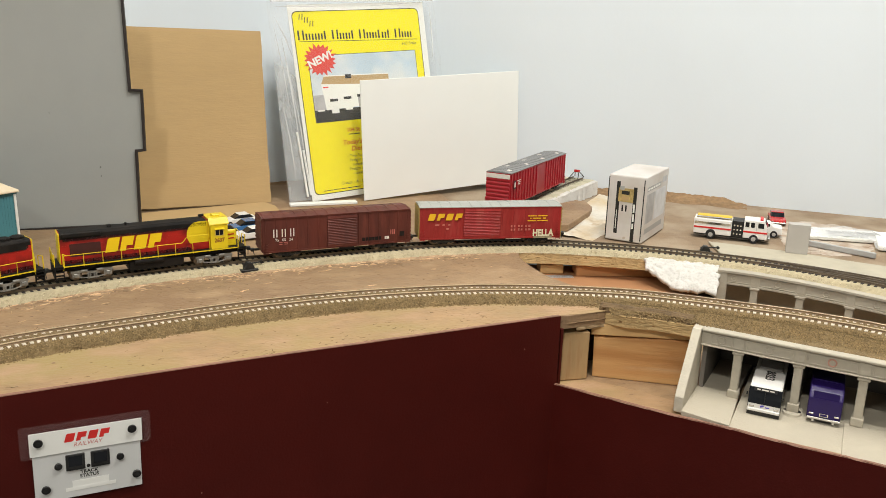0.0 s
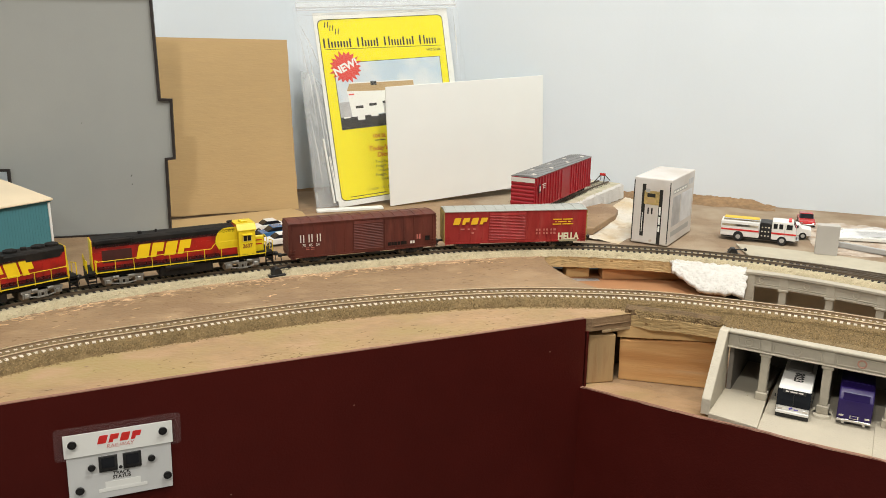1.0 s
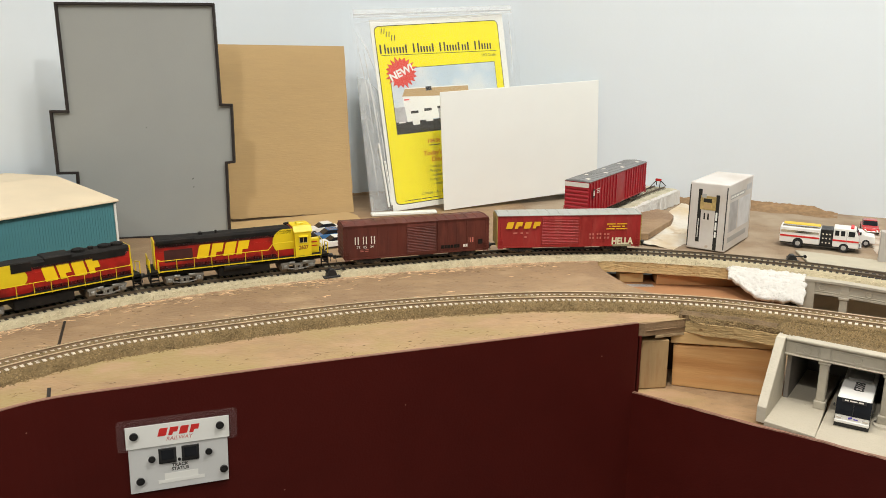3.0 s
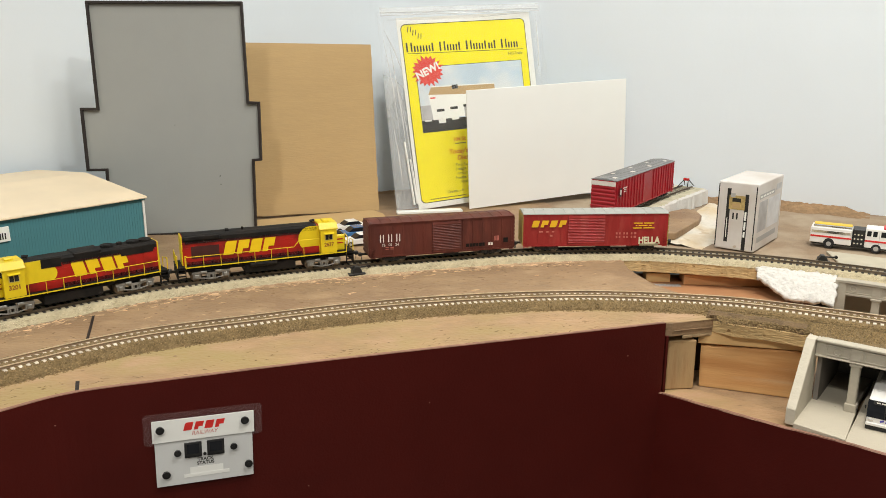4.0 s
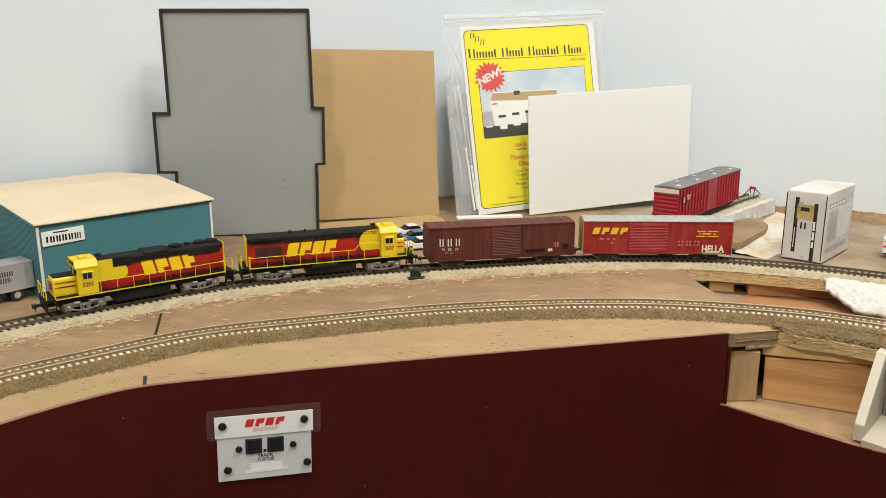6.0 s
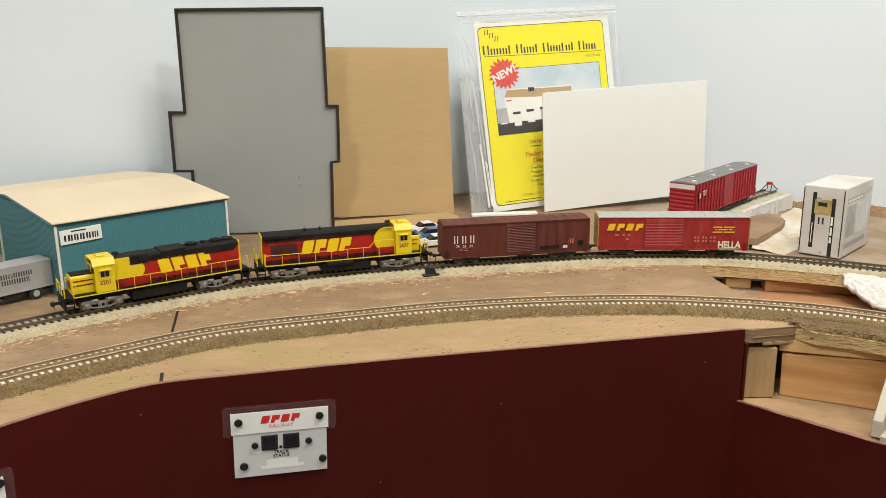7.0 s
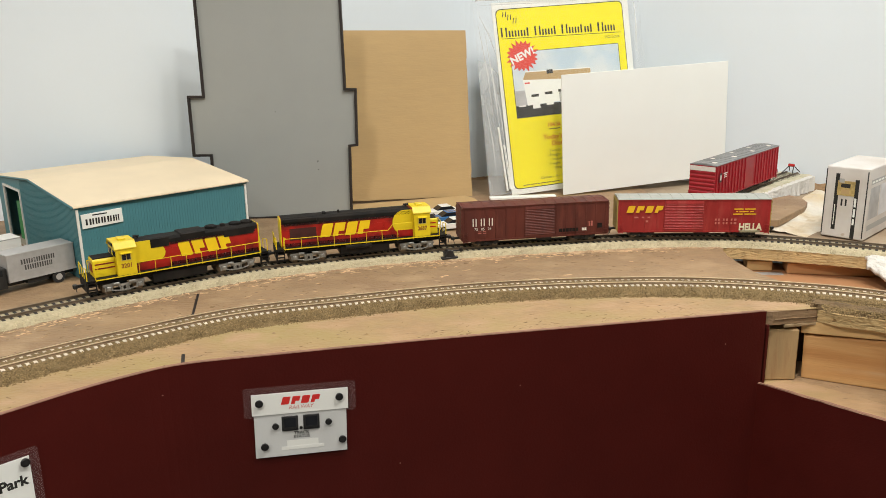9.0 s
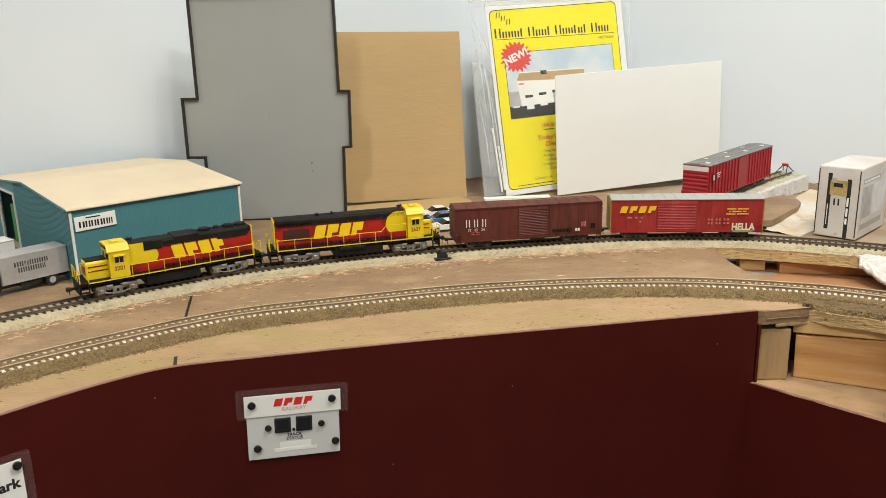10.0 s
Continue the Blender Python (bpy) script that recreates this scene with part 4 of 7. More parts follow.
            stick((s * (e - 0.0008), y * 0.0165, deck + 0.0115), (s * (e - 0.0008), y * 0.0045, deck + 0.0100), 0.00045, bm)
            stick((s * (e - 0.0008), y * 0.0045, deck + 0.0100), (s * (e - 0.0008), y * 0.0045, deck), 0.00045, bm)
            stick((s * (e - 0.0090), y * 0.0170, deck + 0.0115), (s * (e - 0.0125), y * 0.0170, deck + 0.0095), 0.00045, bm)
            part("end_railing", bm, M_LOCO_Y, c, "yellow handrail")
    for y in (-1, 1):
        bm = bmesh.new()
        x0, x1 = -e + 0.010, cab0 - 0.002
        n = 9
        for i in range(n):
            x = x0 + (x1 - x0) * i / (n - 1)
            stick((x, y * 0.0171, deck - 0.002), (x, y * 0.0171, deck + 0.0098), 0.00036, bm)
        hi = 0.0 if kind == 0 else 0.006
        xm = x1 - 0.030
        stick((x0, y * 0.0171, deck + 0.0098), (xm, y * 0.0171, deck + 0.0098), 0.00036, bm)
        stick((xm, y * 0.0171, deck + 0.0098), (xm + 0.006, y * 0.0171, deck + 0.0098 + hi), 0.00036, bm)
        stick((xm + 0.006, y * 0.0171, deck + 0.0098 + hi), (x1, y * 0.0171, deck + 0.0098 + hi), 0.00036, bm)
        part("handrail", bm, M_LOCO_Y, c, "yellow handrail")
        mid = (hood0 + ysplit) / 2 + (0.010 if kind == 0 else 0.006)
        far = y > 0
        slanted_marks(4, 0.0122, 0.0136, 0.0022, -0.28 if far else 0.28, M_LOGO, c, side_m(mid - 0.002, deck + 0.0140, -0.01072, far))
    return c


M_LOGO = mat("yellow_logo", (0.85, 0.58, 0.01), 0.45, var=0.06, scale=200, bump=0)
M_NUM = mat("brown_number", (0.30, 0.12, 0.02), 0.5, var=0.1, scale=200, bump=0)
M_OFFY = mat("window_frame_yellow", (0.55, 0.45, 0.12), 0.5, var=0.1, scale=200, bump=0)
M_SOOTF = mat("soot_film", (0.02, 0.010, 0.010), 0.7, var=0.3, scale=200, bump=0.1, alpha=0.5)
M_SOOT = mat("sooty_panel", (0.05, 0.012, 0.01), 0.6, var=0.3, scale=150, bump=0.1)


def locomotives():
    s, L = span((-0.3805, 0.788), (-0.2125, 0.899))
    locomotive("red and yellow diesel locomotive with black roof and fans", FAR.car(s, 0.06, RAIL_TOP) @ pose(0, 0, 0, 0, 0, 180), "3201", 0.192, 0)
    s, L = span((-0.212, 0.899), (-0.0085, 0.963))
    locomotive("red and yellow diesel locomotive, cab trailing, soot stained", FAR.car(s, 0.064, RAIL_TOP), "2637", 0.200, 1)


locomotives()

# siding boxcar on its riser
SIDING = Line([(0.318, 1.074), (0.396, 1.167), (0.475, 1.256), (0.556, 1.338)])
SZ = 0.020


M_SIDEB = mat("greenish_ballast", (0.50, 0.47, 0.32), 0.9, tint=(0.62, 0.57, 0.44), tint_scale=40, var=0.2, scale=260, bump=0.8, bump_scale=700)


def siding():
    prof = [(-0.036, 0.0), (-0.0325, SZ + 0.001), (-0.029, SZ + 0.003), (0.024, SZ + 0.003), (0.032, 0.0)]
    whole("siding_riser", sweep(SIDING, prof, 0.0, SIDING.s[-1], 0.005, 0.0016, 9), M_PLASTER, "white plaster ramp under the siding", "scenery base", kind="stuff")
    whole("siding_ballast", sweep(SIDING, [(-0.030, SZ + 0.0015), (-0.027, SZ + 0.0040), (0.021, SZ + 0.0040), (0.024, SZ + 0.0015)], 0.0, SIDING.s[-1] - 0.002, 0.004, 0.0009, 10), M_SIDEB, "greenish cream ballast under the siding track", "ballast", kind="stuff")
    track(SIDING, 0.0, SIDING.s[-1] - 0.006, SZ + 0.003, M_TIE, M_RAIL_DARK, 0.0072, "dead end siding track on a foam ramp")
    b = thing("bumper_stop", "red model track bumper at the siding end", "bumper", pose(*SIDING.at(SIDING.s[-1] - 0.012)[:2], SZ + 0.0064, 0, 0, math.degrees(SIDING.at(SIDING.s[-1] - 0.01)[2])))
    bm = bmesh.new()
    for y in (-0.0085, 0.0085):
        stick((0.012, y, 0), (0, y * 0.4, 0.011), 0.0008, bm)
        stick((-0.016, y, 0), (0, y * 0.4, 0.011), 0.0008, bm)
    part("frame", bm, M_BLK, b)
    part("beam", box((0.004, 0.010, 0.0045), (-0.001, 0, 0.0115), 0.0008), M_CARRED, b, "red beam")
    s = SIDING.near(0.405, 1.178)
    c = boxcar("scarlet high cube boxcar with silver roof", SIDING.car(s, 0.07, SZ + 0.0064), 0.226, 0.0372, 0.0570, M_BOX_RED2, M_GALV2, M_BOX_RED2, 22, 0.030, 0.0, corr_door=False, group="parked freight car")
    bars([0.036], 0.0062, 0, M_WLET, c, Matrix.Translation((-0.1145, 0, 0.0505)) @ Matrix.Rotation(radians(-90), 4, "Z") @ Matrix.Rotation(radians(90), 4, "X"), "white_end_band")
    for i in range(7):
        part("roof_patch", box((0.0080, 0.0052, 0.0003), (-0.096 + 0.032 * i, -0.0085 + 0.0170 * (i % 2), 0.0565), rot=Matrix.Rotation(radians(7.5 if i % 2 == 0 else -7.5), 4, "X")), M_WLET, c, "pale worn roof patch")
    bars([0.007], 0.012, 0, M_BLK, c, side_m(-0.101, 0.038, -0.0202), "logo_mark")
    bars([0.004], 0.007, 0, M_WLET, c, side_m(-0.101, 0.038, -0.0204), "logo_mark")
    for k, w in enumerate((0.014, 0.009, 0.009)):
        bars([w], 0.0014, 0, M_WLET, c, side_m(-0.086, 0.0425 - k * 0.0026, -0.0202))


siding()

# ---- backdrop boards and the kit bag ----
def grey_building():
    """Stepped grey board shape leaning a little to the back wall."""
    w = thing("grey_building_front", "stepped grey cardboard building front with black edges", "model building", pose(-0.2505, 1.172, 0.003, -4, -1.2, 1))
    out = [(-0.097, -0.0026), (0.1005, -0.0026), (0.1035, 0.0970), (0.1142, 0.0978), (0.1164, 0.1760), (0.1016, 0.1768), (0.1021, 0.3100), (-0.0987, 0.3138), (-0.0985, 0.1737), (-0.1198, 0.1745), (-0.1198, 0.0918), (-0.0950, 0.0910)]
    part("panel", prism(out, 0.0, 0.004, "Y"), M_GREY, w)
    for i in range(len(out)):
        a, b = Vector((out[i][0], 0, out[i][1])), Vector((out[(i + 1) % len(out)][0], 0, out[(i + 1) % len(out)][1]))
        d = b - a
        bm = box((d.length + 0.0034, 0.010, 0.0034), (a + b) / 2 + Vector((0, 0.0 + 0.0002 * (i % 2), 0)), 0.0004, rot=Matrix.Rotation(-math.atan2(d.z, d.x), 4, "Y"))
        part("edging", bm, M_BLACK, w, "black edging strip")
    for x, z, r in ((0.0567, 0.0648, 0.0009), (0.0567, 0.0768, 0.0010), (0.0560, 0.0756, 0.0006), (0.0008, 0.1490, 0.0006)):
        part("pin_hole", rod(r, r, 0.0005, (x, -0.0002, z), "Y", 8), M_SCUFF, w, "small dark scuff")


M_SCUFF = mat("dark_scuff", (0.12, 0.12, 0.115), 0.7, var=0.3, scale=300, bump=0)
grey_building()


def cardboard():
    c = thing("cardboard_sheet", "plain brown corrugated cardboard sheet leaning against the wall", "cardboard", pose(-0.063, 1.279, 0.002, -11, 1.0, 14))
    rnd = random.Random(12)
    n = 26
    out = [(-0.120, 0.0)] + [(-0.120 + 0.215 * i / n, rnd.uniform(0, 0.0016)) for i in range(1, n)] + [(0.095, 0.0)]
    out += [(0.095 + rnd.uniform(-0.0008, 0.0004), 0.262 * i / n) for i in range(1, n)] + [(0.095, 0.262), (-0.120, 0.262)]
    part("liner", prism(out, -0.0006, 0.0, "Y"), M_CARD, c)
    fl = bmesh.new()
    prof = [(-0.1195 + 0.214 * i / 120, 0.0018 + 0.0013 * math.sin(i * math.pi / 2)) for i in range(121)]
    for (x0, y0), (x1, y1) in zip(prof, prof[1:]):
        v = [fl.verts.new(p) for p in ((x0, y0, 0.001), (x1, y1, 0.001), (x1, y1, 0.2612), (x0, y0, 0.2612))]
        fl.faces.new(v)
    part("fluting", fl, M_CARD, c)
    part("back_liner", box((0.215, 0.0006, 0.262), (-0.0125, 0.0035, 0.131)), M_CARD, c)

    flap = prism([(-0.182, 1.120), (-0.158, 1.238), (0.018, 1.296), (0.034, 1.268), (0.052, 1.150)], 0.0003, 0.0030)
    whole("cardboard_flap", bevelled(flap, 0.0004), M_CARD, "tan cardboard piece lying flat on the table", "cardboard")


cardboard()


def white_card():
    whole("white_board", bevelled(box((0.299, 0.002, 0.1885), (0.1495, 0, 0.09425)), 0.0004), M_WHITE, "blank white styrene board leaning to the kit bag", "board", pose(0.1742, 1.2962, 0.001, 0, -2.4, 17.9))
    whole("styrene_strip", box((0.105, 0.014, 0.004), (0, 0, 0.002), 0.0006), M_WHITE, "white styrene strip lying on the table", "strip", pose(0.108, 1.279, 0.0003, 0, 0, 6))


white_card()


def rounded(w, h, r, x=0.0, z=0.0, k=5):
    pts = []
    for cx, cz, a0 in ((w - r, r, -90), (w - r, h - r, 0), (r, h - r, 90), (r, r, 180)):
        for i in range(k + 1):
            a = radians(a0 + 90 * i / k)
            pts.append((x + cx + r * math.cos(a), z + cz + r * math.sin(a)))
    return pts


def flat(pts, y, name, material, parent, label=""):
    """A thin printed shape on an upright card that faces -y."""
    return part(name, prism(pts, y - 0.00012, y, "Y"), material, parent, label)


def rect(x, z, w, h):
    return [(x, z), (x + w, z), (x + w, z + h), (x, z + h)]


def kit_bag():
    w = thing("kit_bag", "clear zip bag holding a yellow printed kit card", "bag", pose(0.0927, 1.2970, 0.001, -10.0, -3.05, 18.6) @ Matrix.Diagonal((1.060, 1, 1.023, 1)))
    W, H = 0.2254, 0.2947
    card = part("card", box((W, 0.0016, H), (W / 2, 0, H / 2), 0.0003), M_PWHITE, w, "white backing card")
    y = -0.0010
    flat(rounded(0.2103, 0.2764, 0.008, 0.0050, 0.0085), y, "border", M_INK, card)
    flat(rounded(0.2081, 0.2742, 0.0075, 0.0061, 0.0096), y - 0.00015, "yellow_ground", M_YELLOW, card, "yellow printed ground")
    y -= 0.0003
    fm = lambda x, z: Matrix.Translation((x, y, z)) @ Matrix.Rotation(radians(90), 4, "X")
    # maker's mark and title as plain shapes
    for x, z in ((0.0150, 0.2765), (0.0225, 0.2715), (0.0305, 0.2660)):
        flat([(x, z - 0.0040), (x + 0.0013, z - 0.0040), (x + 0.0030, z + 0.0042), (x + 0.0017, z + 0.0042)], y - 0.0001, "logo_mark", M_INK, card)
        flat([(x + 0.0047, z - 0.0040), (x + 0.0060, z - 0.0040), (x + 0.0073, z + 0.0042), (x + 0.0060, z + 0.0042)], y - 0.0001, "logo_mark", M_INK, card)
    # each stroke pair stands for one character: capitals 0.0135 high, tall ones 0.0125, the rest 0.0085
    x = 0.0105
    for word in ("Clllt", "Cllt", "Clltlt", "Cll"):
        for ch in word:
            hh, k = {"C": (0.0140, 0.0122), "t": (0.0128, 0.0066), "l": (0.0092, 0.0097)}[ch]
            z = 0.2428 - 0.018 * x
            flat(rect(x, z, 0.0026, hh), y, "title_bar", M_INK, card)
            if ch != "t":
                flat(rect(x + k - 0.0048, z, 0.0024, hh), y, "title_bar", M_INK, card)
            x += k
        x += 0.0062
    flat([(0.0115, 0.2398), (0.2080, 0.2356), (0.2080, 0.2364), (0.0115, 0.2406)], y, "rule", M_INK, card)
    text("HO Scale", 0.0066, M_INK, card, fm(0.1930, 0.2300), "lettering")
    # photograph
    flat(rect(0.0214, 0.1175, 0.1810, 0.1015), y, "photo_border", M_INK, card)
    flat(rect(0.0222, 0.1183, 0.1794, 0.0999), y - 0.0001, "photo_sky", M_PHOTO, card, "photograph of a pale sky")
    flat(rect(0.0222, 0.1183, 0.1794, 0.0180), y - 0.0002, "photo_ground", M_INK, card)
    flat(rect(0.0222, 0.1363, 0.0180, 0.0230), y - 0.00025, "photo_hedge", M_PHOTO2, card)
    flat([(0.0410, 0.1355), (0.150, 0.1400), (0.150, 0.1690), (0.0370, 0.1755)], y - 0.0003, "photo_building", M_PWHITE, card, "white model building in the photograph")
    flat([(0.0370, 0.1755), (0.150, 0.1690), (0.150, 0.1840), (0.0425, 0.1865)], y - 0.0004, "photo_roof", M_CARD, card)
    flat([(0.0425, 0.1865), (0.150, 0.1840), (0.150, 0.1856), (0.0425, 0.1882)], y - 0.00045, "photo_parapet", M_PWHITE, card)
    flat(rect(0.0770, 0.1815, 0.0100, 0.0062), y - 0.0005, "photo_vent", M_INK, card)
    for i in range(3):
        px = 0.0490 + i * 0.0225
        flat(rect(px, 0.1300 + i * 0.0035, 0.0120, 0.0190), y - 0.0005, "photo_door", M_PWHITE if i < 2 else M_GREYPL, card)
        flat(rect(px - 0.001, 0.1480 + i * 0.0020, 0.0125, 0.0040), y - 0.0006, "photo_awning", M_INK, card)
    flat(rect(0.0265, 0.1345, 0.0110, 0.0022), y - 0.0005, "photo_detail", M_PWHITE, card)
    flat(rect(0.0395, 0.1690, 0.0085, 0.0020), y - 0.0005, "photo_detail", M_STAR, card)
    # starburst
    star = []
    for i in range(40):
        r = (0.0265 if i % 2 == 0 else 0.0195) * (1.0 + 0.06 * ((i * 7) % 5 - 2) / 2)
        a = math.tau * i / 40
        star.append((0.0405 + r * math.cos(a), 0.2120 + 0.94 * r * math.sin(a)))
    flat(star, y - 0.0004, "starburst", M_STAR, card, "red starburst")
    text("NEW!", 0.0160, M_PWHITE, card, Matrix.Translation((0.0405, y - 0.0008, 0.2120)) @ Matrix.Rotation(radians(90), 4, "X") @ Matrix.Rotation(radians(22), 4, "Z"), "lettering", fat=0.0006)
    text("104 St", 0.0085, M_REDTXT, card, fm(0.0800, 0.1025), "lettering", fat=0.0003)
    bars([0.007, 0.010], 0.0014, 0.001, M_INK, card, fm(0.081, 0.0960))
    text("Today's", 0.0105, M_REDTXT, card, fm(0.0760, 0.0836), "lettering", shear=0.2, fat=0.0003)
    text("Dies", 0.0105, M_REDTXT, card, fm(0.0820, 0.0732), "lettering", shear=0.2, fat=0.0003)
    for k, t in enumerate(("- Two Stor", "- Freight doc", "- Include", "Freight doc", "- Ideal")):
        text(t, 0.0064, M_INK, card, fm(0.0790 + 0.002 * (k % 2), 0.0622 - k * 0.0068), "lettering")
    text("Create - A - Scene Bu", 0.0066, M_INK, card, fm(0.0790, 0.0215), "lettering")
    bars([0.003, 0.006, 0.003, 0.006, 0.004, 0.009, 0.007, 0.013], 0.0012, 0.0012, M_INK, card, fm(0.050, 0.0135))
    # film: two crumpled sheets, a zip strip and the folded left edge
    for name, yy, seed in (("film_front", -0.0085, 1), ("film_back", 0.006, 5)):
        bm = bmesh.new()
        nx, nz = 44, 50
        grid = []
        for i in range(nx + 1):
            col = []
            for k in range(nz + 1):
                u, v = i / nx, k / nz
                free = max(0.0, 1 - u / 0.16) + max(0.0, (v - 0.86) / 0.14) + max(0.0, (u - 0.9) / 0.1)
                fold = 0.0030 * noise.noise(Vector((i * 0.10 + seed, k * 0.07, seed))) + (0.0008 + 0.0034 * min(1.0, free)) * noise.noise(Vector((i * 0.55 - k * 0.10, k * 0.16 + seed, 3)))
                x = -0.026 - 0.010 * (1 - v) * (u < 0.5) * (1 - 2 * u) + 0.268 * u + 0.002 * noise.noise(Vector((0, k * 0.3, seed))) * (u in (0.0, 1.0))
                col.append(bm.verts.new((x, yy + fold, 0.0012 + 0.3065 * v - 0.004 * u * v)))
            grid.append(col)
        for i in range(nx):
            for k in range(nz):
                bm.faces.new((grid[i][k], grid[i + 1][k], grid[i + 1][k + 1], grid[i][k + 1]))
        part(name, bm, M_FILM, w, "clear wrinkled plastic film", smooth=True)
    part("zip_strip", box((0.266, 0.0024, 0.0016), (0.107, -0.0075, 0.3010), 0.0005, rot=Matrix.Rotation(radians(0.8), 4, "Y")), M_FILMW, w, "milky zip closure")
    part("zip_strip", box((0.266, 0.0020, 0.0010), (0.107, -0.0075, 0.2965), 0.0003, rot=Matrix.Rotation(radians(0.8), 4, "Y")), M_FILMW, w)
    part("bag_header", box((0.266, 0.0006, 0.0110), (0.107, -0.0060, 0.3030), 0.0002, rot=Matrix.Rotation(radians(0.8), 4, "Y")), M_FILMH, w, "hazy folded bag top")
    # milky strips paint fold highlights down the loose side and across the top
    for x0, z0, x1, z1, wd in ((-0.024, 0.276, -0.004, 0.215, 0.0020), (-0.027, 0.262, -0.019, 0.120, 0.0016), (-0.018, 0.250, -0.011, 0.085, 0.0026), (-0.030, 0.160, -0.024, 0.020, 0.0018),
                               (-0.012, 0.190, -0.006, 0.030, 0.0014), (-0.020, 0.291, 0.070, 0.2885, 0.0016), (0.120, 0.2885, 0.228, 0.2925, 0.0014), (0.231, 0.280, 0.228, 0.205, 0.0022)):
        mx, mz = (x0 + x1) / 2 + 0.003, (z0 + z1) / 2 + 0.001
        nx_, nz_ = (z1 - z0), -(x1 - x0)
        q = wd / math.hypot(nx_, nz_)
        bm = prism([(x0, z0), (mx, mz), (x1, z1), (mx + nx_ * q, mz + nz_ * q)], -0.0102, -0.0094, "Y")
        part("film_fold", bm, M_FILMW, w, "pale strip painted as a highlight on a film fold")
    # loose parts inside, seen beside the card
    for x, z, h in ((-0.0075, 0.058, 0.100), (-0.0020, 0.045, 0.070)):
        part("plastic_sprue", box((0.003, 0.003, h), (x, 0.001, z), 0.0005, rot=Matrix.Rotation(radians(-2), 4, "Y")), M_PWHITE, w, "white plastic sprue")
    # added translucent sheet tints the clear film's loose side grey-blue
    sheet = prism([(-0.034, 0.004), (0.010, 0.003), (0.008, 0.180), (-0.012, 0.205), (-0.029, 0.212)], 0.0035, 0.0043, "Y")
    part("instruction_sheet", sheet, M_BLUEGREY, w, "added sheet for the grey-blue look through the film")


M_FILMH = mat("hazy_film", (0.82, 0.84, 0.85), 0.2, var=0.1, scale=60, bump=0.3, bump_scale=60, alpha=0.28)
M_PHOTO2 = mat("grey_photo", (0.45, 0.45, 0.46), 0.35, var=0.35, scale=80, bump=0)
M_PHOTO = mat("photo_sky", (0.52, 0.64, 0.74), 0.4, tint=(0.72, 0.76, 0.78), tint_scale=16, var=0.1, scale=15, bump=0)
M_STAR = mat("starburst_red", (0.72, 0.06, 0.04), 0.45, var=0.05, scale=50, bump=0)
M_REDTXT = mat("red_text", (0.60, 0.16, 0.0), 0.45, var=0.05, scale=50, bump=0)
M_FILMW = mat("milky_film", (0.85, 0.86, 0.86), 0.25, var=0.05, scale=50, bump=0.1, alpha=0.45)
M_BLUEGREY = mat("grey_blue_sheet", (0.56, 0.60, 0.62), 0.4, tint=(0.72, 0.75, 0.76), tint_scale=30, var=0.25, scale=40, bump=0.3, bump_scale=60, alpha=0.32, stretch=(2, 1, 0.8))
kit_bag()


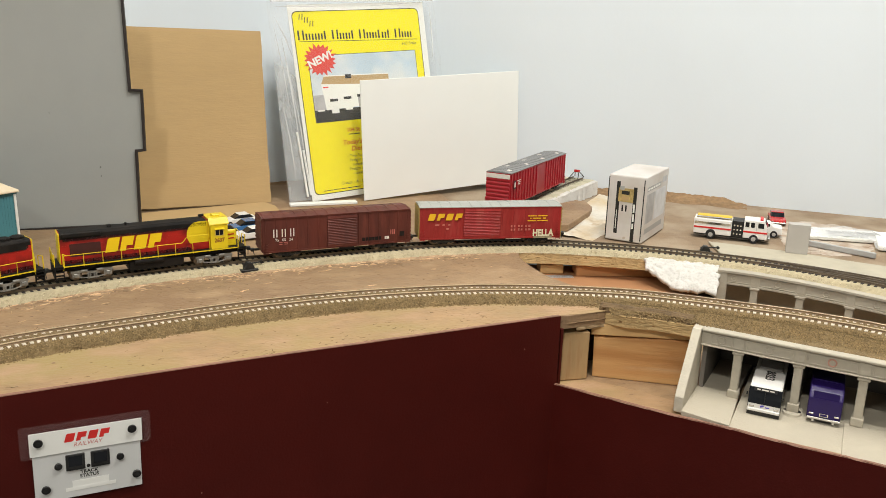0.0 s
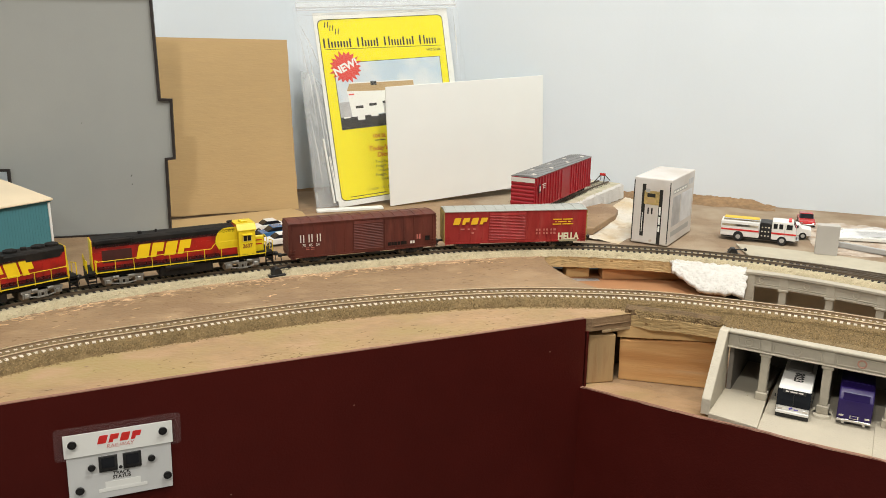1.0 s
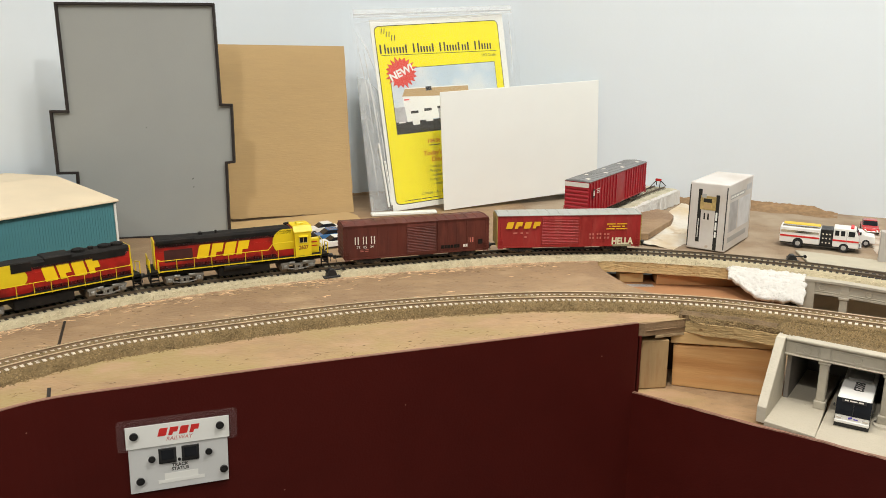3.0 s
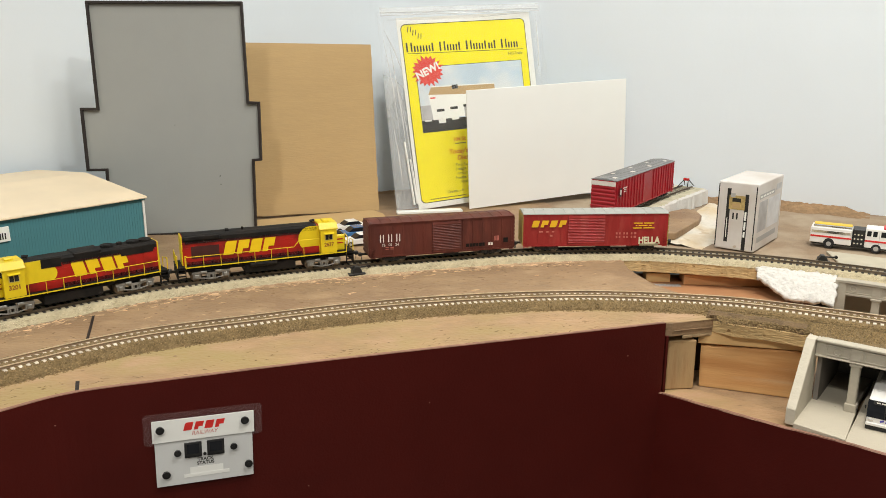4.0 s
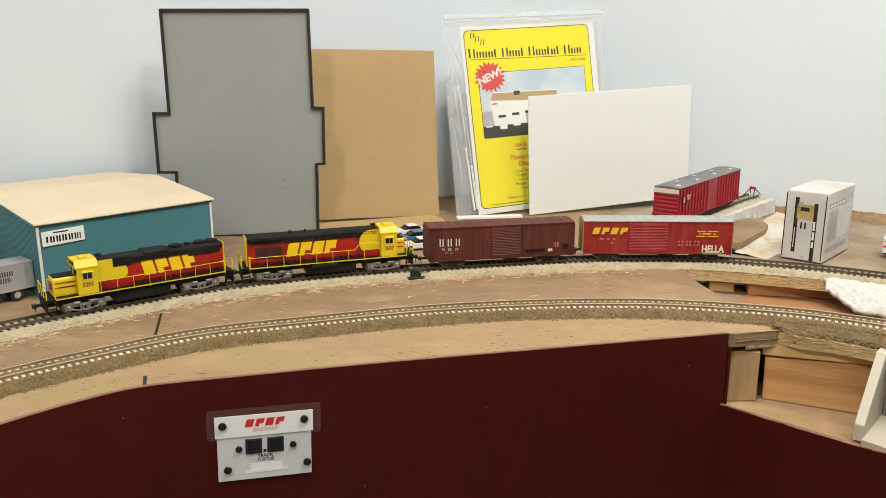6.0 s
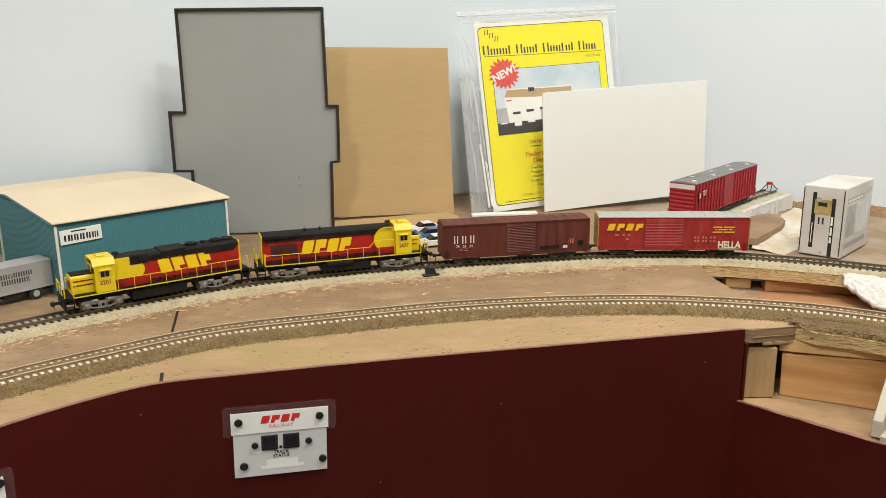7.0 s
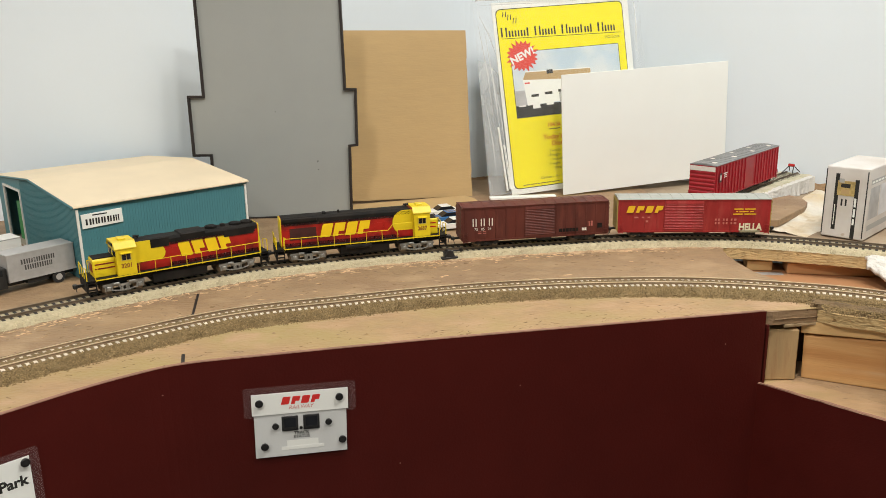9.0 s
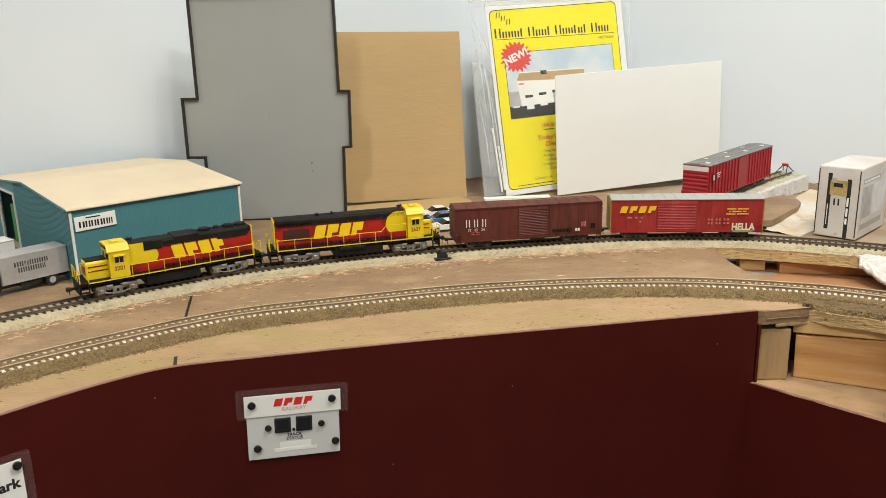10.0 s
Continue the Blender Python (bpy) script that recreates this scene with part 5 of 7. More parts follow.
# ---- warehouse ----
def warehouse():
    b = thing("warehouse", "teal corrugated metal warehouse with a cream roof", "model building", pose(-0.4105, 0.868, 0.0003, 0, 0, 43))
    L, D, H, R = 0.206, 0.290, 0.0825, 0.0945
    # walls with the end door cut through
    part("front_wall", box((L, 0.002, H), (L / 2, 0.001, H / 2)), M_TEAL, b)
    part("back_wall", box((L, 0.002, H), (L / 2, D - 0.001, H / 2)), M_TEAL, b)
    part("end_wall", prism([(0, 0), (D, 0), (D, H), (D / 2, R), (0, H)], L - 0.002, L, "X"), M_TEAL, b)
    d0, d1, dh = 0.198, 0.262, 0.074
    bm = prism([(0, 0), (d0, 0), (d0, dh), (d1, dh), (d1, 0), (D, 0), (D, H), (D / 2, R), (0, H)], 0, 0.002, "X")
    part("gable_wall", bm, M_TEAL, b, "gable wall with a truck door")
    for y0, y1, z0, z1 in ((d0 - 0.003, d0, 0, dh + 0.003), (d1, d1 + 0.003, 0, dh + 0.003), (d0, d1, dh, dh + 0.003)):
        part("door_trim", box((0.003, y1 - y0, z1 - z0), (0.0, (y0 + y1) / 2, (z0 + z1) / 2)), M_OFFWHITE, b)
    for i in range(5):
        rack = part("rack_shelf", box((0.010, 0.030, 0.0022), (0.009, d0 + 0.020, 0.016 + i * 0.010)), M_GREEN, b, "green rack shelf inside the doorway")
        part("rack_panel", box((0.0022, 0.030, 0.009), (0.005, d0 + 0.020, 0.012 + i * 0.010)), M_GREEN, rack)
    part("floor_slab", box((L - 0.004, D - 0.004, 0.001), (L / 2, D / 2, 0.0006)), M_CONC2, b)
    # siding ribs
    rib = mesh_of("siding_rib", box((0.0007, 0.00022, H - 0.003)), M_TEAL)
    n = 62
    for i in range(n):
        shared("siding_rib", rib, b, Matrix.Translation((0.0035 + (L - 0.007) * i / (n - 1), -0.0002, H / 2)))
    for i in range(50):
        y = 0.004 + (d0 - 0.010) * i / 49
        zt = H + (R - H) * min(y, D - y) / (D / 2)
        part("gable_rib", box((0.00024, 0.0007, zt - 0.003), (-0.0002, y, zt / 2)), M_TEAL, b)
    for x in (0.0012, L - 0.0012):
        part("corner_trim", box((0.0026, 0.0016, H - 0.001), (x, -0.0006, H / 2)), M_OFFWHITE, b, "white corner trim")
    for s in (0, 1):
        y0, y1 = (-0.003, D / 2) if s == 0 else (D + 0.003, D / 2)
        bm = prism([(y0, H + 0.0005), (y1, R + 0.0010), (y1, R + 0.0030), (y0, H + 0.0028)], -0.003, L + 0.003, "X")
        part("roof", bm, M_ROOF, b, "cream roof sheet")
    part("gutter", box((L + 0.006, 0.0016, 0.0018), (L / 2, -0.0032, H + 0.0014), 0.0004), M_ROOF, b, "cream eave edge")
    part("eave_strip", box((L + 0.002, 0.0012, 0.0016), (L / 2, -0.0012, H - 0.0006)), M_TEALD, b, "dark teal strip under the eave")
    for s in (0, 1):
        bm = stick((-0.0034, -0.003 if s == 0 else D + 0.003, H + 0.001), (-0.0034, D / 2, R + 0.0016), 0.0013, seg=4)
        part("rake_trim", bm, M_TEALD, b)
    sg = part("sign", box((0.0450, 0.0010, 0.0160), (0.0270, -0.0014, 0.0675), 0.0002, rot=Matrix.Rotation(radians(-1.5), 4, "Y")), M_PWHITE, b, "white sign board with dark lettering bars")
    m = Matrix.Translation((0.0270, -0.0020, 0.0660)) @ Matrix.Rotation(radians(90), 4, "X")
    strokes([0.0062, 0.0052, 0.0054, 0.0058, 0.0052, 0.0040], 0.0068, 0.0010, M_INK, sg, m, "sign_bar", 0.34)
    bars([0.016], 0.0014, 0, M_INK, sg, Matrix.Translation((0.0245, -0.0020, 0.0730)) @ Matrix.Rotation(radians(90), 4, "X"), "sign_bar")
    dr = part("small_door", box((0.019, 0.0014, 0.026), (0.028, -0.0008, 0.0135), 0.0003), M_OFFWHITE, b, "white door")
    part("door_knob", rod(0.0006, 0.0006, 0.001, (0.034, -0.002, 0.013), "Y", 8), M_BLK, dr)


M_TEALD = mat("dark_teal", (0.045, 0.16, 0.18), 0.5, var=0.08, scale=40, bump=0.05)
warehouse()


# ---- product box ----
def carton():
    c = thing("product_box", "white cardboard product box with printed end", "carton", pose(0.4660, 1.0254, 0.0006, 0, 0, -43.7))
    W, D, H = 0.0513, 0.1050, 0.0895
    body = part("body", bevelled(box((W, D, H), (W / 2, D / 2, H / 2)), 0.0022, 3), M_CARTON, c, "glossy white carton")
    y = -0.0002
    for x in (0.0118, 0.0352):
        flat(rect(x, 0.001 if x > 0.02 else 0.010, 0.0048, 0.071 if x < 0.02 else 0.074), y, "black_stripe", M_INK, body)
    for x in (0.0002, 0.0486):
        flat(rect(x, 0.003, 0.0013, 0.083), y, "edge_line", M_INK, body, "worn dark edge line")
    flat(rect(0.0150, 0.0540, 0.0205, 0.0185), y - 0.0002, "picture", M_BRASS, body, "printed picture of a brass machine")
    flat(rect(0.0190, 0.0640, 0.0110, 0.0050), y - 0.0003, "picture_detail", M_INK, body)
    flat(rect(0.0195, 0.0560, 0.0100, 0.0055), y - 0.0003, "picture_detail", M_CARD, body)
    flat(rect(0.0165, 0.0700, 0.0060, 0.0050), y - 0.0003, "picture_detail", M_GREYPL, body)
    for k in range(2):
        flat(rect(0.0205 + k * 0.005, 0.041, 0.0020, 0.0085), y, "writing_bar", M_INK, body)
    zz = 0.0520
    for h in (0.0110, 0.0105, 0.0075):
        flat(rect(0.0362, zz - h, 0.0024, h), y - 0.0004, "writing_bar", M_PWHITE, body)
        zz -= h + 0.0022
    flat(rect(0.0136, 0.016, 0.0009, 0.026), y - 0.0004, "writing_bar", M_PWHITE, body)
    xx = W + 0.0002
    for y0, z0, w, h, m_ in ((0.008, 0.0690, 0.062, 0.0060, M_GREYPL), (0.076, 0.0720, 0.022, 0.0080, M_PHOTO2), (0.008, 0.0250, 0.034, 0.0400, M_PHOTO2), (0.046, 0.0250, 0.050, 0.0400, M_PHOTO3), (0.008, 0.0110, 0.080, 0.0070, M_GREYPL)):
        part("side_print", prism([(y0, z0), (y0 + w, z0), (y0 + w, z0 + h), (y0, z0 + h)], xx - 0.0002, xx, "X"), m_, body)
    for k in range(5):
        part("writing_bar", prism([(0.010 + k * 0.0115, 0.0705), (0.019 + k * 0.0115, 0.0705), (0.019 + k * 0.0115, 0.0730), (0.010 + k * 0.0115, 0.0730)], xx, xx + 0.0001, "X"), M_PWHITE, body)


M_CARTON = mat("glossy_carton", (0.66, 0.63, 0.60), 0.4, tint=(0.58, 0.53, 0.48), tint_scale=18, var=0.05, scale=60, bump=0.08, spots=(0.52, 0.44, 0.36), spot_scale=60, spot_at=0.70)
M_BRASS = mat("brass_print", (0.42, 0.31, 0.12), 0.4, var=0.5, scale=250, bump=0)
M_PHOTO3 = mat("pale_photo", (0.62, 0.63, 0.65), 0.35, var=0.25, scale=60, bump=0)
carton()

# ---- timber under the tracks ----
def plank_shape():
    """Rough sawn board on edge, a little taller at one end, with a chewed top edge."""
    rnd = random.Random(14)
    n = 30
    top = [(0.099 * i / n, 0.0435 + 0.0068 * i / n + rnd.uniform(-0.0007, 0.0004)) for i in range(n, -1, -1)]
    bm = prism([(0.001, 0.0), (0.098, 0.0)] + [(min(0.099, max(0.0, x)), z) for x, z in top], 0.0, 0.018, "Y")
    return bevelled(bm, 0.0010, 2, 40)


def timber():
    whole("wood_block", bevelled(box((0.0315, 0.034, 0.0525), (0.3135, 0.764, LOW + 0.0265)), 0.0012), M_PINE2, "upright pine block supporting the plywood edge", "wood block")
    ang = math.degrees(math.atan2(-0.038, 0.080))
    # added backing, coloured dark so the gap beside the plank reads as shade
    whole("support_board", box((0.075, 0.012, 0.058), (0.330, 0.800, LOW + 0.0292)), M_GAPSHADE, "added dark backing for the shade in the gap behind the timber", "board")
    whole("pine_plank", plank_shape(), M_PINE, "rough sawn pine plank on edge", "wood plank", pose(0.3365, 0.7535, LOW + 0.0003, 0, 0, ang))
    whole("pine_strip", bevelled(prism([(-0.004, 0.0), (0.104, 0.0048), (0.104, 0.0130), (-0.004, 0.0130)], 0.002, 0.022, "Y"), 0.0006), M_PINEP, "pale pine strip under the roadbed", "wood strip", pose(0.3365, 0.7515, LOW + 0.0463, 0, 0, ang))
    whole("hardboard_shelf", box((0.20, 0.13, 0.004), (0.432, 0.930, -0.0320), rot=Matrix.Rotation(radians(-14), 4, "Z")), M_HARD, "brown hardboard shelf under the far track", "board")
    whole("hardboard_riser", bevelled(box((0.110, 0.030, 0.0135), (0.055, 0.015, 0.0068)), 0.0008), M_HARD2, "brown wooden riser block under the roadbed", "wood block", pose(0.400, 0.9585, -0.0299, 0, 0, -11))
    whole("wood_block", bevelled(box((0.030, 0.024, 0.012), (0, 0, 0.006)), 0.0008), M_PINEP, "small pine block under the roadbed", "wood block", pose(0.374, 0.985, -0.0300, 0, 0, -8))
    whole("metal_strip", box((0.060, 0.012, 0.002), (0, 0, 0)), M_SILVER, "thin metal strip below the roadbed", "strip", pose(0.366, 0.962, -0.0310, 0, 0, -8))


def torn_edge():
    """Broken plies along the tip of the plywood, and a chip that hangs below it."""
    tip = Line([(0.302, 0.7418), (0.322, 0.7452), (0.345, 0.7490), (0.3548, 0.7555), (0.3606, 0.7750)])
    for z, o in ((-0.0078, 0.0002),):
        bm = sweep(tip, [(-o, z - 0.0003), (0.0008, z - 0.0003), (0.0008, z + 0.0003), (-o, z + 0.0003)], 0.0, tip.s[-1], 0.003, 0.0003, 31)
        whole("ply_seam", bm, M_PLYSEAM, "dark glue line between torn plies", "plywood edge", kind="structure")
    rnd = random.Random(77)
    edge = [(0.312 + 0.0042 * i, 0.7440 + 0.0008 * i + rnd.uniform(-0.0010, 0.0007)) for i in range(10)]
    whole("ply_chip", bevelled(prism(edge + [(0.352, 0.757), (0.334, 0.758), (0.316, 0.752)], -0.0172, -0.0136), 0.0007), M_PLYCHIP, "broken plywood chip below the tabletop tip", "wood chip")


M_PLYSEAM = mat("ply_glue_line", (0.22, 0.145, 0.08), 0.9, var=0.4, scale=300, bump=0.4)
M_PLYCHIP = mat("torn_ply", (0.42, 0.30, 0.17), 0.85, var=0.3, scale=160, bump=0.8, bump_scale=300, stretch=(0.3, 1, 1))
torn_edge()
# near-black brown standing in for shade under the tabletop
M_GAPSHADE = mat("gap_shade_brown", (0.05, 0.03, 0.018), 0.8, var=0.3, scale=60, bump=0.2, stretch=(0.3, 1, 1))
M_PINEP = mat("pale_pine", (0.72, 0.47, 0.21), 0.6, var=0.15, scale=50, bump=0.15, stretch=(0.15, 1.5, 2))
M_HARD2 = mat("brown_stained_wood", (0.54, 0.29, 0.13), 0.55, var=0.15, scale=40, bump=0.1, stretch=(0.4, 1, 1))
timber()


def dark_gouge():
    """Bare patch at the ballast edge near the underpass."""
    ln = Line([(0.344, 0.7600), (0.370, 0.7420), (0.398, 0.7260), (0.420, 0.7075)])
    bm = sweep(ln, [(-0.0075, -0.001), (-0.0065, 0.0042), (0.001, 0.0058), (0.006, 0.0050), (0.006, -0.001)], 0.0, ln.s[-1], 0.0025, 0.0016, 21)
    whole("torn_cork", bm, M_TORN, "torn dark cork edge along the ballast", "cork", kind="stuff")


M_TORN = mat("torn_cork", (0.155, 0.10, 0.05), 0.95, var=0.45, scale=350, bump=1.0, bump_scale=500)
dark_gouge()


# ---- underpass ----
def lip(m, x0, x1, n=14):
    """The lower fascia's inner edge in the portal's own plan, from x0 to x1."""
    inv = m.inverted()
    loc = [inv @ Vector((*LOWER.side(s, 0.0048), 0)) for s in np.linspace(0, LOWER.s[-1], 400)]
    xs, ys = [v.x for v in loc], [v.y for v in loc]
    return [(float(x), float(np.interp(x, xs, ys))) for x in np.linspace(x0, x1, n)]


def underpass():
    m = pose(0.4157, 0.6826, 0.0, 0, 0, math.degrees(math.atan2(-0.106, 0.115)))
    p = thing("underpass_portal", "grey cast concrete underpass portal with columns", "portal", m)
    FL = -0.0615
    beam = part("beam", bevelled(box((0.40, 0.008, 0.0150), (0.20, 0.004, -0.0060)), 0.0006), M_CONC, p, "panelled beam")
    part("cornice", box((0.40, 0.012, 0.0028), (0.20, 0.003, 0.0022), 0.0008), M_CONC, beam)
    part("lower_moulding", box((0.40, 0.0100, 0.0016), (0.20, 0.0030, -0.0130), 0.0005), M_CONC, beam)
    cols = (0.035, 0.089, 0.143, 0.197, 0.251, 0.305, 0.359)
    last = 0.003
    for x in cols:
        c = part("column", bevelled(box((0.0078, 0.0078, -FL - 0.013), (x, 0.0046, (FL - 0.013) / 2)), 0.0008), M_CONC, p)
        part("capital", box((0.0106, 0.0100, 0.0030), (x, 0.0042, -0.0158), 0.0007), M_CONC, c)
        part("base", box((0.0106, 0.0104, 0.0080), (x, 0.0042, FL + 0.0040), 0.0007), M_CONC, c)
        if abs(x - 0.089) < 0.001:
            pad = rod(0.0085, 0.0080, 0.0022, (0.089, 0.0005, FL - 0.0010), "Z", 20)
            box((0.0165, 0.014, 0.0022), (0.089, 0.0075, FL - 0.0010), bm=pad)
            part("pad", pad, M_CONCW, c, "rounded kerb pad")
        part("pilaster", box((0.0088, 0.0012, 0.0115), (x, -0.0004, -0.0055), 0.0003), M_CONC, c)
        # raised frame, and a ring in the middle of the bay
        for z in (-0.0015, -0.0105):
            part("bay_moulding", box((x - last - 0.014, 0.0010, 0.0012), ((x + last) / 2, -0.0003, z), 0.0003), M_CONC, beam)
        for xx in (last + 0.0065, x - 0.0065):
            part("bay_moulding", box((0.0012, 0.0010, 0.0090), (xx, -0.0003, -0.0060), 0.0003), M_CONC, beam)
        ring = bmesh.new()
        for i in range(16):
            a, b = math.tau * i / 16, math.tau * (i + 1) / 16
            stick(((x + last) / 2 + 0.0034 * math.cos(a), -0.0004, -0.006 + 0.0034 * math.sin(a)), ((x + last) / 2 + 0.0034 * math.cos(b), -0.0004, -0.006 + 0.0034 * math.sin(b)), 0.0007, ring, 5)
        part("medallion", ring, M_REDRING if abs(x - 0.143) < 0.001 else M_CONC, beam)
        last = x
    # wing wall: sloping parapet that runs forward from the portal
    bm = prism([(0.010, 0.0030), (-0.004, 0.0030), (-0.051, -0.0500), (-0.051, FL - 0.004), (0.010, FL - 0.004)], -0.0085, -0.0002, "X")
    part("wing_wall", bevelled(bm, 0.0005), M_CONCW, p, "sloping concrete wing wall")
    # inside walls and deck; the dark ones hold the bay's shade in their colour
    part("side_wall", box((0.004, 0.09, 0.058), (0.003, 0.054, -0.0330)), M_UNDERSHADE, p, "inner side wall with the shade in its colour")
    part("side_wall", box((0.004, 0.09, 0.058), (0.385, 0.054, -0.0330)), M_CONC, p)
    part("centre_wall", box((0.005, 0.080, 0.047), (0.089, 0.053, -0.0380)), M_CONC, p)
    part("back_wall", box((0.38, 0.004, 0.0705), (0.194, 0.098, -0.0370)), M_UNDERSHADE, p, "back wall with the shade in its colour")
    part("inner_ceiling", box((0.38, 0.088, 0.002), (0.194, 0.053, -0.0145)), M_UNDERSHADE, p, "underside with the shade in its colour")
    # paving
    part("footway", bevelled(prism(lip(m, -0.0005, 0.0440) + [(0.0395, 0.0115), (-0.0005, 0.0115)], FL - 0.0047, FL + 0.0003), 0.0004), M_CONC2, p, "raised concrete footway")
    part("footway", box((0.036, 0.085, 0.0042), (0.0190, 0.055, FL - 0.0024)), M_CONC2, p)
    return m, FL


M_REDRING = mat("red_mark", (0.52, 0.28, 0.22), 0.8, var=0.2, scale=200)
M_CONCW = mat("pale_casting", (0.54, 0.495, 0.40), 0.8, var=0.08, scale=120, bump=0.3, bump_scale=300)
UP, FL = underpass()


def road():
    bm = prism(lip(UP, 0.0435, 0.30, 30) + [(0.30, 0.096), (0.0390, 0.096)], 0, 0.0025)
    ob = whole("underpass_road", bm, M_CONC2, "pale concrete underpass road surface", "road", UP @ pose(0, 0, FL - 0.0045), kind="structure")
    bm = prism(lip(UP, 0.1360, 0.24) + [(0.24, 0.05), (0.1310, 0.05)], 0, 0.0016)
    whole("kerb_slab", bevelled(bm, 0.0004), M_CONC2, "raised concrete slab beside the underpass road", "pavement", UP @ pose(0, 0, FL - 0.0019), kind="structure")


road()


def wheel(parent, x, y, r, w, rim=True):
    t = part("wheel", rod(r, r, w, (0, 0, 0), "Y", 18), M_RUBBER, parent, m=Matrix.Translation((x, y, r)))
    if rim:
        s = -1 if y < 0 else 1
        bm = rod(r * 0.54, r * 0.48, 0.0006, (0, s * (w / 2 + 0.0001), 0), "Y", 14)
        rod(r * 0.25, r * 0.2, 0.0010, (0, s * (w / 2 + 0.0004), 0), "Y", 10, bm)
        part("rim", bm, M_SILVER, t)
    return t


def bus():
    # front looks towards the viewer: along -y of the portal's frame
    b = thing("city_bus", "white model city bus in the underpass", "bus", UP @ pose(0.0662, -0.0212, FL - 0.0021, 0, 0, 3.1))
    W, L, H = 0.0280, 0.105, 0.0285
    prof = [(0, 0.0040), (0, 0.0125), (0.0008, 0.0175), (0.0022, 0.0240), (0.0042, H), (L - 0.003, H), (L, H - 0.004), (L, 0.004)]
    part("body", bevelled(prism(prof, -W / 2, W / 2, "X"), 0.0016, 2), M_BUSW, b, "white body")
    part("skirt", box((W + 0.0003, L, 0.0050), (0, L / 2 - 0.0006, 0.0032)), M_BLK, b)
    part("windscreen", prism([(-0.0003, 0.0118), (0.0003, 0.0175), (0.0024, 0.0268), (0.0040, 0.0268), (0.0022, 0.0118)], -W / 2 - 0.0002, W / 2 + 0.0002, "X"), M_DKGLASS, b, "dark windscreen")
    part("windscreen_bar", box((0.0006, 0.0008, 0.011), (0, -0.0001, 0.0180), rot=Matrix.Rotation(radians(-8), 4, "X")), M_BLK, b)
    part("destination_sign", box((W - 0.008, 0.0012, 0.0034), (0, 0.0020, 0.0255), rot=Matrix.Rotation(radians(-14), 4, "X")), M_BLK, b)
    bars([0.003, 0.006, 0.004], 0.0012, 0.001, M_WLET, b, Matrix.Translation((0, 0.0012, 0.0257)) @ Matrix.Rotation(radians(76), 4, "X"))
    for s in (-1, 1):
        # dark glass drawn tall: window band plus the shade on the lower side
        part("side_window", box((0.0007, L - 0.004, 0.0185), (s * W / 2, L / 2, 0.0150)), M_DKGLASS, b)
        part("headlight", box((0.0045, 0.0008, 0.0020), (s * 0.0105, -0.0003, 0.0090), 0.0003), M_CHROME, b)
        part("mirror", box((0.0012, 0.0010, 0.0034), (s * (W / 2 + 0.0016), -0.0012, 0.021), 0.0003), M_BLK, b)
        for y in (0.028, 0.082):
            w_ = wheel(b, 0, 0, 0.0056, 0.004)
            w_.matrix_basis = Matrix.Translation((s * (W / 2 - 0.0018), y, 0.0056)) @ Matrix.Rotation(radians(90 * s), 4, "Z")
    part("bumper", box((W + 0.0004, 0.0018, 0.0030), (0, -0.0006, 0.0058), 0.0006), M_BUSW, b)
    part("stripe", box((0.0032, 0.0005, 0.0016), (-0.0015, -0.0002, 0.0100), rot=Matrix.Rotation(radians(-24), 4, "Y")), M_BUSBLUE, b)
    part("stripe", box((0.0036, 0.0005, 0.0009), (0.0030, -0.0002, 0.0094)), M_BUSBLUE, b)
    part("roof_unit", box((W - 0.007, 0.022, 0.0020), (0, 0.058, H + 0.0010), 0.0007), M_GREYPL, b, "grey roof unit")
    text("8023", 0.0115, M_INK, b, Matrix.Translation((0.0005, 0.032, H + 0.0001)) @ Matrix.Rotation(radians(-90), 4, "Z"), "roof_number", fat=0.0003)


M_BUSW = mat("bus_white", (0.80, 0.79, 0.76), 0.35, var=0.04, scale=60, bump=0.02)
bus()


def purple_truck():
    b = thing("purple_van", "purple model van parked in the underpass", "van", UP @ pose(0.1160, -0.0074, FL - 0.0021, 0, 0, 3.5))
    W, L, H = 0.0285, 0.075, 0.0330
    part("body", bevelled(prism([(0, 0.0055), (0, 0.0245), (0.0035, H - 0.0035), (0.009, H), (L, H), (L, 0.0055)], -W / 2, W / 2, "X"), 0.0014, 2), M_PURPLE, b, "purple body")
    part("roof_panel", box((W - 0.006, L - 0.030, 0.0008), (0, L / 2 + 0.008, H + 0.0003)), M_PURPLE, b)
    part("rear_window", box((W - 0.007, 0.0008, 0.0065), (0, 0.0016, 0.0272), rot=Matrix.Rotation(radians(-22), 4, "X")), M_PURPLED, b)
    part("bumper", box((W, 0.0022, 0.0026), (0, -0.0008, 0.0052), 0.0006), M_CHROME, b, "chrome bumper")
    part("license_panel", box((0.0072, 0.0008, 0.0030), (0, -0.0012, 0.0092)), M_CHROME, b)
    part("license_plate", box((0.0056, 0.0004, 0.0020), (0, -0.0018, 0.0092)), M_PURPLE, b)
    for s in (-1, 1):
        part("tail_light", box((0.0040, 0.0008, 0.0018), (s * 0.0105, -0.0002, 0.0092), 0.0002), M_CHROME, b)
        part("bumper_block", box((0.0020, 0.0022, 0.0022), (s * 0.0085, -0.0010, 0.0034)), M_CHROME, b)
        for y in (0.014, 0.060):
            w_ = wheel(b, 0, 0, 0.0050, 0.0036)
            w_.matrix_basis = Matrix.Translation((s * (W / 2 - 0.0018), y, 0.0050)) @ Matrix.Rotation(radians(90 * s), 4, "Z")


M_PURPLED = mat("dark_purple_glass", (0.02, 0.012, 0.07), 0.12, var=0.1, scale=90, bump=0)
